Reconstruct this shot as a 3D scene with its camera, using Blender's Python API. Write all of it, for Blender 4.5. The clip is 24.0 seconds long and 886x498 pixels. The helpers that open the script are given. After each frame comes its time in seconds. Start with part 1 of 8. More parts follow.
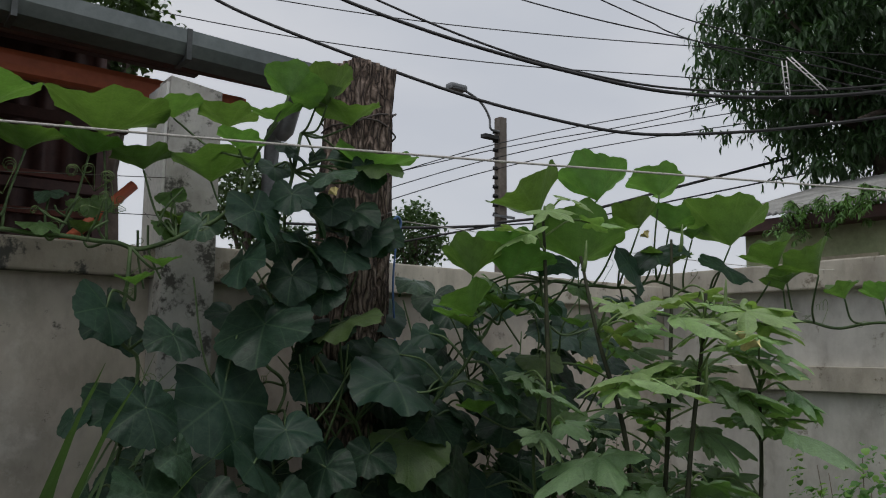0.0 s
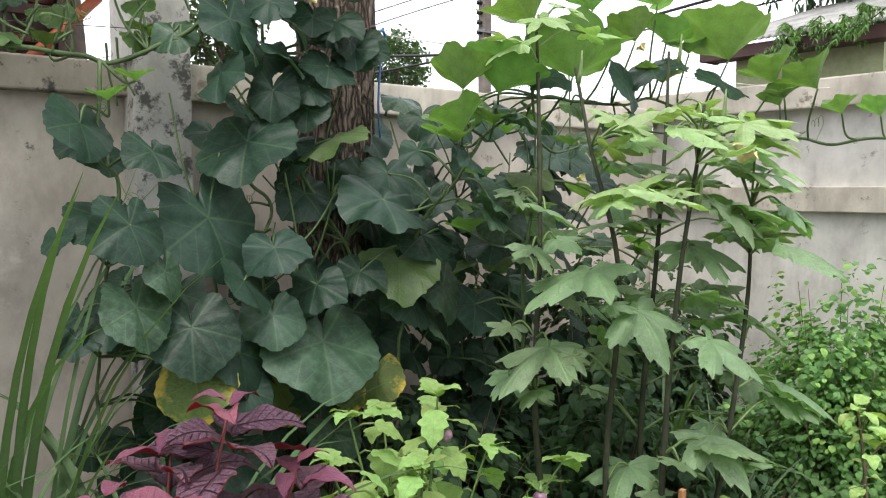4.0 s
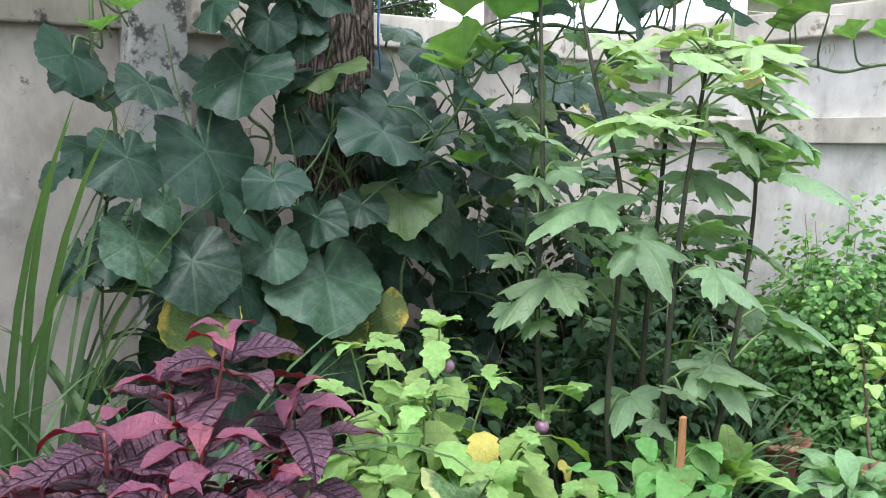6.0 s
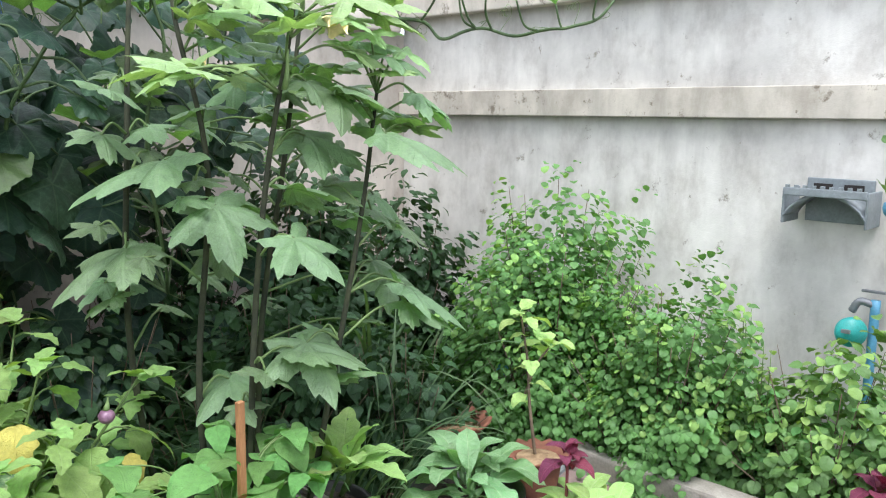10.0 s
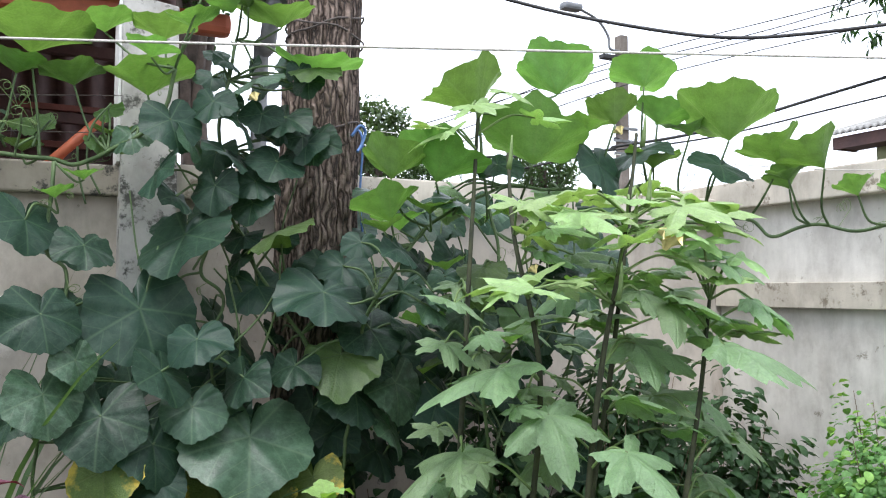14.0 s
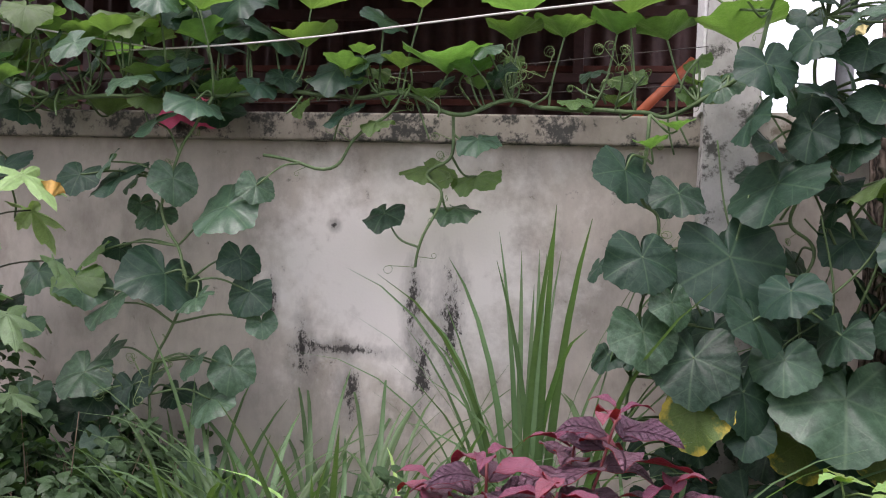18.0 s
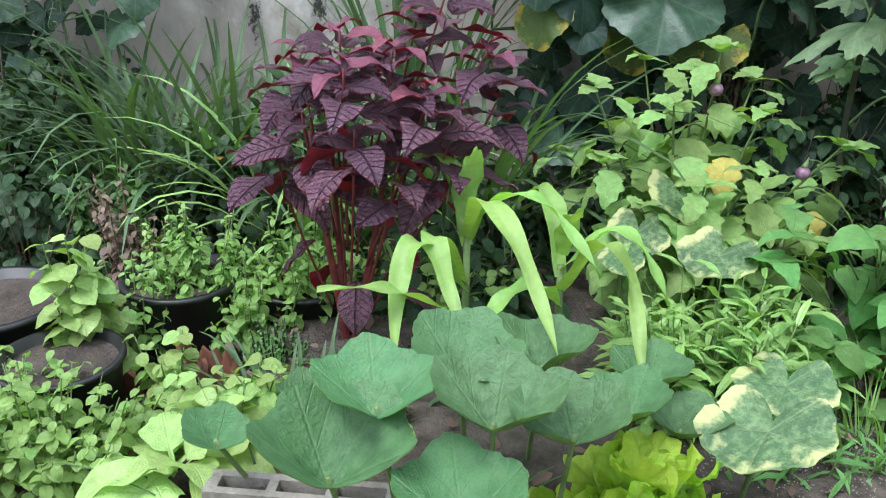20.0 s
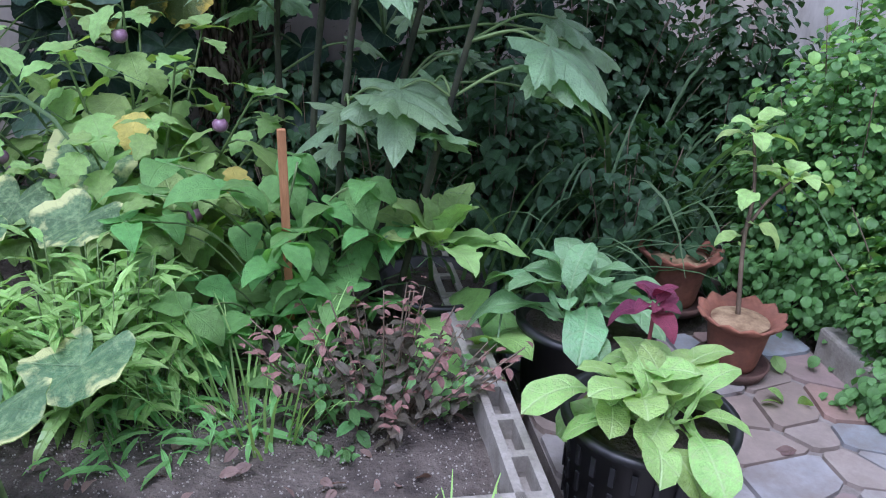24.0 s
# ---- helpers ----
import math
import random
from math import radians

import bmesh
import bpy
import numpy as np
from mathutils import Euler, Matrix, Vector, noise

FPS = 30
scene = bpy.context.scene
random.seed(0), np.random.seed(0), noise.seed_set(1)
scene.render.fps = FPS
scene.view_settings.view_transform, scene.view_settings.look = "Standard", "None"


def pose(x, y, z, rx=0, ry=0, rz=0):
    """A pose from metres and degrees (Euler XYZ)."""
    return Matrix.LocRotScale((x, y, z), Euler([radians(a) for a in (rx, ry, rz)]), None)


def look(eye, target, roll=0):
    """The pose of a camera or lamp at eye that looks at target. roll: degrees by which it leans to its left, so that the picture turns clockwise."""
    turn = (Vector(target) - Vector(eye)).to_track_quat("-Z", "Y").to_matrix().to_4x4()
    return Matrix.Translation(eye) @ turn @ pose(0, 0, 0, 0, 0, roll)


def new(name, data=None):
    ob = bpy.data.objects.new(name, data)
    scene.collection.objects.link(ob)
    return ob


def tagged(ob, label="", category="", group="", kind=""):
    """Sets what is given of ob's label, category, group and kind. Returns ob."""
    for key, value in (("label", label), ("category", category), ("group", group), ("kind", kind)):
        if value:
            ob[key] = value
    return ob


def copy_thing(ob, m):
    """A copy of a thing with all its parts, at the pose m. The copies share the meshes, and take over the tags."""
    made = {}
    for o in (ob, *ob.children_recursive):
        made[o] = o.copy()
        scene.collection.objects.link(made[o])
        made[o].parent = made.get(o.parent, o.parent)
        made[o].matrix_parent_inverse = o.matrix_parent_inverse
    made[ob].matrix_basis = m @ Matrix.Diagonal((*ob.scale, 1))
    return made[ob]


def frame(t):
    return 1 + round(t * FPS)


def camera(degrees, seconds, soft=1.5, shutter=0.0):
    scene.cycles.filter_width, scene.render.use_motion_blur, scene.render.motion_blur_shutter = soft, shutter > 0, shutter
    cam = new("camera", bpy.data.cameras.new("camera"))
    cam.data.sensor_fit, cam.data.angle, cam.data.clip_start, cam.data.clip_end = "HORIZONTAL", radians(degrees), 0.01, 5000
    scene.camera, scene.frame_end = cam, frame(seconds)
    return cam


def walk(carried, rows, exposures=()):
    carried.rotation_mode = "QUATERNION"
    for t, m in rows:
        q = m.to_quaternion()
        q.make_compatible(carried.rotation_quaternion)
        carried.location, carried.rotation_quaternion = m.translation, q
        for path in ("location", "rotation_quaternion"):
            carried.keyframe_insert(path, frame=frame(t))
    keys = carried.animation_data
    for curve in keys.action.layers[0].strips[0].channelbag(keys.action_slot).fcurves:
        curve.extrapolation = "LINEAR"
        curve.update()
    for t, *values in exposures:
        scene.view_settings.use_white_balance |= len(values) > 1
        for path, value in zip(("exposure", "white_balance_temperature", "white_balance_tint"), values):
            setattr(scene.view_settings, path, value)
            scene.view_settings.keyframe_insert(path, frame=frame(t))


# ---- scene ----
cam = camera(57.3, 24.0, 1.1)
PATH = [
    (0, (0.303, 0.595, 1.534), (1.514, 2.167, 1.789), 0.5),
    (0.5, (0.315, 0.597, 1.523), (1.588, 2.131, 1.683), -0.4),
    (1, (0.331, 0.617, 1.495), (1.627, 2.138, 1.558), -0.8),
    (1.5, (0.319, 0.605, 1.493), (1.615, 2.129, 1.486), -0.5),
    (2, (0.309, 0.594, 1.483), (1.566, 2.149, 1.448), -0.5),
    (2.5, (0.316, 0.626, 1.478), (1.615, 2.144, 1.391), -0.2),
    (4.5, (0.33, 0.667, 1.471), (1.568, 2.23, 1.316), -0.3),
    (5, (0.329, 0.669, 1.465), (1.567, 2.232, 1.299), -0.7),
    (5.5, (0.341, 0.673, 1.451), (1.577, 2.229, 1.225), -0.6),
    (6, (0.355, 0.667, 1.443), (1.582, 2.219, 1.153), -0.6),
    (6.5, (0.423, 0.626, 1.439), (1.65, 2.171, 1.109), -1.2),
    (7, (0.494, 0.579, 1.406), (1.622, 2.195, 1.065), -1.0),
    (7.5, (0.536, 0.451, 1.406), (1.605, 2.11, 1.084), -1.0),
    (8, (0.587, 0.276, 1.392), (1.575, 1.97, 1.001), 1.0),
    (8.5, (0.782, 0.179, 1.386), (1.865, 1.816, 1.002), -0.5),
    (9, (0.989, 0.132, 1.365), (2.221, 1.665, 0.998), 0.6),
    (9.5, (1.086, 0.207, 1.361), (2.449, 1.625, 1.003), 0.3),
    (11.5, (1.145, 0.35, 1.37), (2.651, 1.638, 1.102), 1.3),
    (12, (1.129, 0.363, 1.386), (2.557, 1.754, 1.224), 1.5),
    (12.5, (1.099, 0.359, 1.426), (2.394, 1.88, 1.337), 1.3),
    (13, (1.074, 0.358, 1.426), (2.241, 1.982, 1.39), 0.9),
    (13.5, (1.058, 0.345, 1.447), (2.066, 2.071, 1.498), 0.8),
    (14, (1.047, 0.345, 1.447), (1.921, 2.141, 1.548), 0.0),
    (14.5, (1.033, 0.351, 1.458), (1.828, 2.182, 1.581), -0.2),
    (15, (0.997, 0.346, 1.464), (1.497, 2.275, 1.633), -0.7),
    (15.5, (0.96, 0.334, 1.465), (1.136, 2.319, 1.645), -0.2),
    (16, (0.879, 0.322, 1.512), (0.796, 2.313, 1.674), -0.2),
    (16.5, (0.852, 0.32, 1.479), (0.486, 2.28, 1.636), 0.7),
    (17, (0.847, 0.338, 1.466), (0.388, 2.282, 1.572), 2.3),
    (17.5, (0.838, 0.354, 1.447), (0.397, 2.304, 1.502), 2.8),
    (18, (0.863, 0.379, 1.417), (0.517, 2.349, 1.388), 2.2),
    (18.5, (0.836, 0.347, 1.345), (0.643, 2.307, 0.996), 2.1),
    (19, (0.872, 0.304, 1.291), (0.721, 2.194, 0.656), 1.6),
    (19.5, (0.993, 0.15, 1.285), (0.818, 1.972, 0.48), 1.7),
    (21.5, (1.494, -0.425, 1.262), (1.583, 1.461, 0.604), 0.3),
    (22, (1.588, -0.384, 1.209), (1.827, 1.502, 0.588), -0.9),
    (22.5, (1.72, -0.217, 1.202), (2.094, 1.641, 0.561), 0.7),
    (23, (1.887, -0.097, 1.203), (2.226, 1.753, 0.522), -1.1),
    (23.5, (2.083, -0.03, 1.203), (2.354, 1.82, 0.493), 0.7),
    (24, (2.164, 0.135, 1.173), (2.499, 1.938, 0.374), 3.3),
]
EXPOSURES = [
    (0, -1.5, 6500, 11), (1.0, -1.1, 7000, 13), (2.0, -0.58, 7500, 11), (2.6, -0.25, 7200, 12), (4.5, 0.4, 6500, 13), (7.0, 0.66, 5850, 15), (9.5, 0.62, 6100, 14),
    (11.5, 0.48, 6100, 12), (14.0, 0.4, 6200, 13), (15.0, 0.61, 6250, 17), (16.0, -0.02, 6500, 18), (17.0, 0.19, 6600, 22), (18.0, 0.30, 6500, 25), (19.0, 0.86, 6000, 23), (19.5, 0.6, 5900, 13), (20.5, 0.4, 5800, 11),
    (22.0, 0.14, 5750, 11), (22.7, 0.1, 5250, 26), (24.0, 0.14, 5200, 27),
]
walk(cam, [(t, look(eye, target, roll)) for t, eye, target, roll in PATH], EXPOSURES)


# ---- light ----
world = bpy.data.worlds.new("sky")
scene.world = world
world.use_nodes = True
wn, wl = world.node_tree.nodes, world.node_tree.links
wn.clear()
w_out, w_bg, w_sky = wn.new("ShaderNodeOutputWorld"), wn.new("ShaderNodeBackground"), wn.new("ShaderNodeTexSky")
w_sky.sky_type, w_sky.sun_disc = "NISHITA", False
w_sky.sun_elevation, w_sky.sun_rotation = radians(64), radians(220)
w_bg.inputs["Strength"].default_value = 0.15
# overcast: a veil of grey cloud over the clear sky
w_co, w_map, w_noise, w_ramp = wn.new("ShaderNodeTexCoord"), wn.new("ShaderNodeMapping"), wn.new("ShaderNodeTexNoise"), wn.new("ShaderNodeValToRGB")
w_map.inputs["Scale"].default_value = (1.0, 1.0, 2.6)
w_noise.inputs["Scale"].default_value, w_noise.inputs["Detail"].default_value = 2.2, 6.0
w_ramp.color_ramp.elements[0].position, w_ramp.color_ramp.elements[0].color = 0.3, (10.6, 11.2, 12.2, 1)
w_ramp.color_ramp.elements[1].position, w_ramp.color_ramp.elements[1].color = 0.7, (13.4, 13.7, 14.2, 1)
w_mix = wn.new("ShaderNodeMixRGB")
w_mix.inputs["Fac"].default_value = 0.88
wl.new(w_co.outputs["Generated"], w_map.inputs["Vector"])
wl.new(w_map.outputs["Vector"], w_noise.inputs["Vector"])
wl.new(w_noise.outputs["Fac"], w_ramp.inputs["Fac"])
wl.new(w_sky.outputs["Color"], w_mix.inputs["Color1"])
wl.new(w_ramp.outputs["Color"], w_mix.inputs["Color2"])
wl.new(w_mix.outputs["Color"], w_bg.inputs["Color"])
wl.new(w_bg.outputs["Background"], w_out.inputs["Surface"])

sun = new("sun", bpy.data.lights.new("sun", "SUN"))
sun.data.energy, sun.data.angle, sun.data.color = 2.7, radians(24), (1.0, 0.97, 0.92)
sun.matrix_world = look((-2.2, -1.8, 12.0), (1.5, 2.5, 0.0))


# ---- materials ----
def node_mat(name):
    m = bpy.data.materials.new(name)
    m.use_nodes = True
    nt = m.node_tree
    return m, nt, nt.nodes["Principled BSDF"]


def ramp_of(nt, fac, stops):
    r = nt.nodes.new("ShaderNodeValToRGB")
    el = r.color_ramp.elements
    while len(el) < len(stops):
        el.new(0.5)
    for e, (p, c) in zip(el, stops):
        e.position, e.color = p, (*c, 1)
    nt.links.new(fac, r.inputs["Fac"])
    return r.outputs["Color"]


def noise_of(nt, scale, detail=5.0, stretch=None, rough=0.6, source="Object"):
    co, n = nt.nodes.new("ShaderNodeTexCoord"), nt.nodes.new("ShaderNodeTexNoise")
    n.inputs["Scale"].default_value, n.inputs["Detail"].default_value, n.inputs["Roughness"].default_value = scale, detail, rough
    out = co.outputs[source]
    if stretch:
        mp = nt.nodes.new("ShaderNodeMapping")
        mp.inputs["Scale"].default_value = stretch
        nt.links.new(out, mp.inputs["Vector"])
        out = mp.outputs["Vector"]
    nt.links.new(out, n.inputs["Vector"])
    return n.outputs["Fac"]


def mixed(nt, fac, a, b, mode="MIX"):
    mx = nt.nodes.new("ShaderNodeMixRGB")
    mx.blend_type = mode
    for key, v in (("Fac", fac), ("Color1", a), ("Color2", b)):
        if hasattr(v, "is_linked"):
            nt.links.new(v, mx.inputs[key])
        else:
            mx.inputs[key].default_value = v if key == "Fac" else (*v, 1)
    return mx.outputs["Color"]


def bump_to(nt, bsdf, height, strength=0.3, dist=0.01):
    b = nt.nodes.new("ShaderNodeBump")
    b.inputs["Strength"].default_value, b.inputs["Distance"].default_value = strength, dist
    nt.links.new(height, b.inputs["Height"])
    nt.links.new(b.outputs["Normal"], bsdf.inputs["Normal"])


def math_of(nt, op, a, b=None, c=None):
    n = nt.nodes.new("ShaderNodeMath")
    n.operation = op
    for i, v in enumerate((a, b, c)):
        if v is None:
            continue
        if hasattr(v, "is_linked"):
            nt.links.new(v, n.inputs[i])
        else:
            n.inputs[i].default_value = v
    return n.outputs[0]


def surface(name, dark, light, scale=6.0, rough=0.8, bump=0.3, metal=0.0, stretch=None, fine=None, dist=0.006):
    """Two scales of noise between two colours, with a fine bump."""
    m, nt, bs = node_mat(name)
    big = noise_of(nt, scale, 6, stretch)
    small = noise_of(nt, fine or scale * 9, 4, stretch)
    col = ramp_of(nt, big, [(0.32, dark), (0.68, light)])
    grey = ramp_of(nt, small, [(0.3, (0.72, 0.72, 0.72)), (0.7, (1, 1, 1))])
    nt.links.new(mixed(nt, 0.8, col, grey, "MULTIPLY"), bs.inputs["Base Color"])
    bs.inputs["Roughness"].default_value, bs.inputs["Metallic"].default_value = rough, metal
    bump_to(nt, bs, small, bump, dist)
    return m


def plaster(name, base, stain, seed_shift, streak=0.5, mould=0.62):
    """Weathered render: soft patches, rain streaks and small dark mould spots."""
    m, nt, bs = node_mat(name)
    big = noise_of(nt, 1.3 + seed_shift, 5)
    streaks = noise_of(nt, 2.2, 6, (3.0, 3.0, 0.35))
    spots = noise_of(nt, 9.0, 8, None, 0.75)
    fine = noise_of(nt, 90.0, 3)
    c1 = ramp_of(nt, big, [(0.34, tuple(v * 0.68 for v in base)), (0.6, base)])
    c2 = mixed(nt, math_of(nt, "MULTIPLY", ramp_of(nt, streaks, [(0.5, (0, 0, 0)), (0.75, (1, 1, 1))]), streak), c1, tuple(v * 0.62 for v in base))
    c3 = mixed(nt, ramp_of(nt, spots, [(mould, (0, 0, 0)), (mould + 0.07, (1, 1, 1))]), c2, stain)
    mott = noise_of(nt, 6.5, 9, (1.0, 1.0, 0.6), 0.68)
    c4 = mixed(nt, 0.75, c3, ramp_of(nt, mott, [(0.34, (0.66, 0.64, 0.62)), (0.52, (0.95, 0.95, 0.95)), (0.66, (1.06, 1.06, 1.06))]), "MULTIPLY")
    nt.links.new(c4, bs.inputs["Base Color"])
    bs.inputs["Roughness"].default_value = 0.9
    bump_to(nt, bs, math_of(nt, "ADD", math_of(nt, "MULTIPLY", fine, 0.5), mott), 0.3, 0.005)
    return m


def leaf_mat(name, base, under, vein, kind="palm", n=5, gloss=0.42, trans=0.35, spots=None, edge=None, rough=1.0, spec=None):
    """A leaf: colour varies leaf by leaf and in blotches, veins follow the leaf's own plan (stored in the uv map), light shines through."""
    m, nt, bs = node_mat(name)
    N, L = nt.nodes, nt.links
    uv = N.new("ShaderNodeUVMap")
    sep = N.new("ShaderNodeSeparateXYZ")
    L.new(uv.outputs["UV"], sep.inputs[0])
    x, y = sep.outputs[0], sep.outputs[1]
    rad = math_of(nt, "SQRT", math_of(nt, "ADD", math_of(nt, "MULTIPLY", x, x), math_of(nt, "MULTIPLY", y, y)))
    if kind == "palm":
        ang = math_of(nt, "ARCTAN2", x, y)
        dist = math_of(nt, "MULTIPLY", math_of(nt, "PINGPONG", math_of(nt, "ADD", ang, 2 * math.pi), math.pi / n), rad)
        side = math_of(nt, "PINGPONG", math_of(nt, "ADD", rad, math_of(nt, "MULTIPLY", dist, -1.1)), 0.085)
        line = math_of(nt, "MINIMUM", dist, math_of(nt, "MULTIPLY_ADD", side, 1.0, 0.008))
    else:
        ax = math_of(nt, "ABSOLUTE", x)
        side = math_of(nt, "PINGPONG", math_of(nt, "SUBTRACT", y, math_of(nt, "MULTIPLY", ax, 0.75)), 0.5 / n)
        line = math_of(nt, "MINIMUM", ax, math_of(nt, "MULTIPLY_ADD", side, 1.0, 0.007))
    vfac = ramp_of(nt, line, [(0.003, (1, 1, 1)), (0.017, (0, 0, 0))])
    info = N.new("ShaderNodeObjectInfo")
    blotch = noise_of(nt, 5.0, 4)
    hsv = N.new("ShaderNodeHueSaturation")
    geo = N.new("ShaderNodeNewGeometry")
    L.new(math_of(nt, "MULTIPLY_ADD", info.outputs["Random"], 0.42, math_of(nt, "MULTIPLY_ADD", geo.outputs["Random Per Island"], 0.4, 0.68)), hsv.inputs["Value"])
    L.new(math_of(nt, "MULTIPLY_ADD", info.outputs["Random"], 0.035, 0.482), hsv.inputs["Hue"])
    col = ramp_of(nt, blotch, [(0.3, tuple(v * 0.8 for v in base)), (0.7, tuple(v * 1.2 for v in base))])
    speck = noise_of(nt, 60.0, 3)
    col = mixed(nt, 0.35, col, ramp_of(nt, speck, [(0.36, (0.7, 0.7, 0.7)), (0.64, (1.15, 1.15, 1.15))]), "MULTIPLY")
    L.new(col, hsv.inputs["Color"])
    col = hsv.outputs["Color"]
    if spots:
        sp = noise_of(nt, 11.0, 6, None, 0.75)
        col = mixed(nt, ramp_of(nt, sp, [(0.46, (0, 0, 0)), (0.64, (0.85, 0.85, 0.85))]), col, spots)
    if edge:
        en = math_of(nt, "ADD", rad, math_of(nt, "MULTIPLY_ADD", noise_of(nt, 3.5, 5), 1.2, -0.62))
        col = mixed(nt, ramp_of(nt, en, [(0.38, (0, 0, 0)), (0.55, (1, 1, 1))]), col, edge)
    col = mixed(nt, math_of(nt, "MULTIPLY", vfac, 0.30 if kind == "palm" else 0.38), col, vein)
    L.new(col, bs.inputs["Base Color"])
    bs.inputs["Roughness"].default_value = gloss
    bs.inputs["Specular IOR Level"].default_value = spec or (0.32 if gloss >= 0.45 else 0.5)
    wob = noise_of(nt, 26.0, 4)
    bump_to(nt, bs, math_of(nt, "MULTIPLY_ADD", wob, 0.8, math_of(nt, "MULTIPLY", vfac, -0.25 * rough)), 0.8 * rough ** 0.5, 0.008 * rough)
    tr = N.new("ShaderNodeBsdfTranslucent")
    L.new(mixed(nt, 1.0, col, under, "MULTIPLY"), tr.inputs["Color"])
    mx = N.new("ShaderNodeMixShader")
    mx.inputs[0].default_value = trans * 0.62
    L.new(bs.outputs[0], mx.inputs[1])
    L.new(tr.outputs[0], mx.inputs[2])
    L.new(mx.outputs[0], N["Material Output"].inputs["Surface"])
    return m


M_WALL = plaster("wall_render", (0.585, 0.53, 0.46), (0.12, 0.11, 0.098), 0.0, 0.7, 0.615)


def mould_patches(m, patches):
    """Black mould that ran down the render at a few places: (x, z, half width, half height)."""
    nt = m.node_tree
    bs = nt.nodes["Principled BSDF"]
    link = bs.inputs["Base Color"].links[0]
    col = link.from_socket
    co, sep = nt.nodes.new("ShaderNodeTexCoord"), nt.nodes.new("ShaderNodeSeparateXYZ")
    nt.links.new(co.outputs["Object"], sep.inputs[0])
    ragged = math_of(nt, "MULTIPLY_ADD", noise_of(nt, 26.0, 10, (1.0, 1.0, 0.55), 0.85), 5.2, -2.35)
    soft = math_of(nt, "MULTIPLY_ADD", noise_of(nt, 7.0, 6, (1.0, 1.0, 0.5), 0.7), 2.4, -1.2)
    for x0, z0, sx, sz in patches:
        dx = math_of(nt, "DIVIDE", math_of(nt, "SUBTRACT", sep.outputs[0], x0), sx)
        dz = math_of(nt, "DIVIDE", math_of(nt, "SUBTRACT", sep.outputs[2], z0), sz)
        d = math_of(nt, "SQRT", math_of(nt, "ADD", math_of(nt, "MULTIPLY", dx, dx), math_of(nt, "MULTIPLY", dz, dz)))
        halo = ramp_of(nt, math_of(nt, "ADD", math_of(nt, "MULTIPLY", d, 0.62), soft), [(0.2, (0.55, 0.55, 0.55)), (1.0, (0, 0, 0))])
        col = mixed(nt, halo, col, (0.17, 0.155, 0.14))
        fac = ramp_of(nt, math_of(nt, "ADD", d, ragged), [(0.5, (0.95, 0.95, 0.95)), (0.8, (0, 0, 0))])
        col = mixed(nt, fac, col, (0.025, 0.023, 0.021))
    nt.links.new(col, bs.inputs["Base Color"])


def pale_patch(m, x0, z0, sx, sz):
    """A paler area of the render with a ragged edge."""
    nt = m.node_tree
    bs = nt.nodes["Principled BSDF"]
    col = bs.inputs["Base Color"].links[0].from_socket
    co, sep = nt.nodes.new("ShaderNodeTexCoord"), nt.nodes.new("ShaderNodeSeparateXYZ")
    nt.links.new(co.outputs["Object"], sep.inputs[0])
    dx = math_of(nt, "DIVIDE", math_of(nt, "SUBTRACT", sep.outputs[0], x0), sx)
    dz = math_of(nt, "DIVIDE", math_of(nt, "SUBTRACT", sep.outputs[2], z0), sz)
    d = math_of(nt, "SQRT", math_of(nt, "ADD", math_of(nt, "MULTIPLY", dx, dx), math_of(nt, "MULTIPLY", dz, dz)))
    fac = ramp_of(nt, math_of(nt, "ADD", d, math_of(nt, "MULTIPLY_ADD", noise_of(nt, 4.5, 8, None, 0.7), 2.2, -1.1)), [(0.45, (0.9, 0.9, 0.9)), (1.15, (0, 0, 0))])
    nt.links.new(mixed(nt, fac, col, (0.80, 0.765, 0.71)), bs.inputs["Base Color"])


pale_patch(M_WALL, 0.15, 1.28, 0.80, 0.60)
mould_patches(M_WALL, ((0.17, 1.16, 0.045, 0.17), (0.33, 1.06, 0.06, 0.26), (-0.12, 0.93, 0.22, 0.03), (-0.30, 0.92, 0.05, 0.16), (-0.45, 1.1, 0.03, 0.15), (-0.08, 0.75, 0.05, 0.12), (0.22, 0.85, 0.05, 0.2), (-0.18, 1.45, 0.02, 0.02)))
M_WALL_R = plaster("wall_render_light", (0.69, 0.67, 0.62), (0.27, 0.245, 0.20), 0.5, 0.7, 0.61)
M_COPING = plaster("coping_mouldy", (0.33, 0.30, 0.25), (0.05, 0.05, 0.045), 2.0, 0.6, 0.49)
M_COPING_R = plaster("coping_cream", (0.60, 0.555, 0.47), (0.22, 0.19, 0.145), 1.0, 0.8, 0.57)
M_POST = plaster("post_concrete", (0.52, 0.51, 0.48), (0.09, 0.09, 0.08), 3.0, 0.8, 0.53)
M_SOIL = surface("soil", (0.035, 0.026, 0.02), (0.12, 0.095, 0.075), 9, 0.95, 0.9, fine=60, dist=0.02)
M_BEDSOIL = surface("dry_bed_soil", (0.055, 0.044, 0.036), (0.17, 0.14, 0.115), 14, 0.95, 0.9, fine=80, dist=0.02)
M_BLOCK = surface("concrete_block", (0.20, 0.18, 0.145), (0.42, 0.39, 0.34), 9, 0.9, 0.6, fine=120)
M_STEEL_RED = surface("red_oxide_paint", (0.40, 0.095, 0.045), (0.56, 0.15, 0.07), 3, 0.5, 0.1)
M_RAIL = surface("dull_red_rail", (0.12, 0.035, 0.025), (0.2, 0.06, 0.04), 4, 0.7, 0.1)
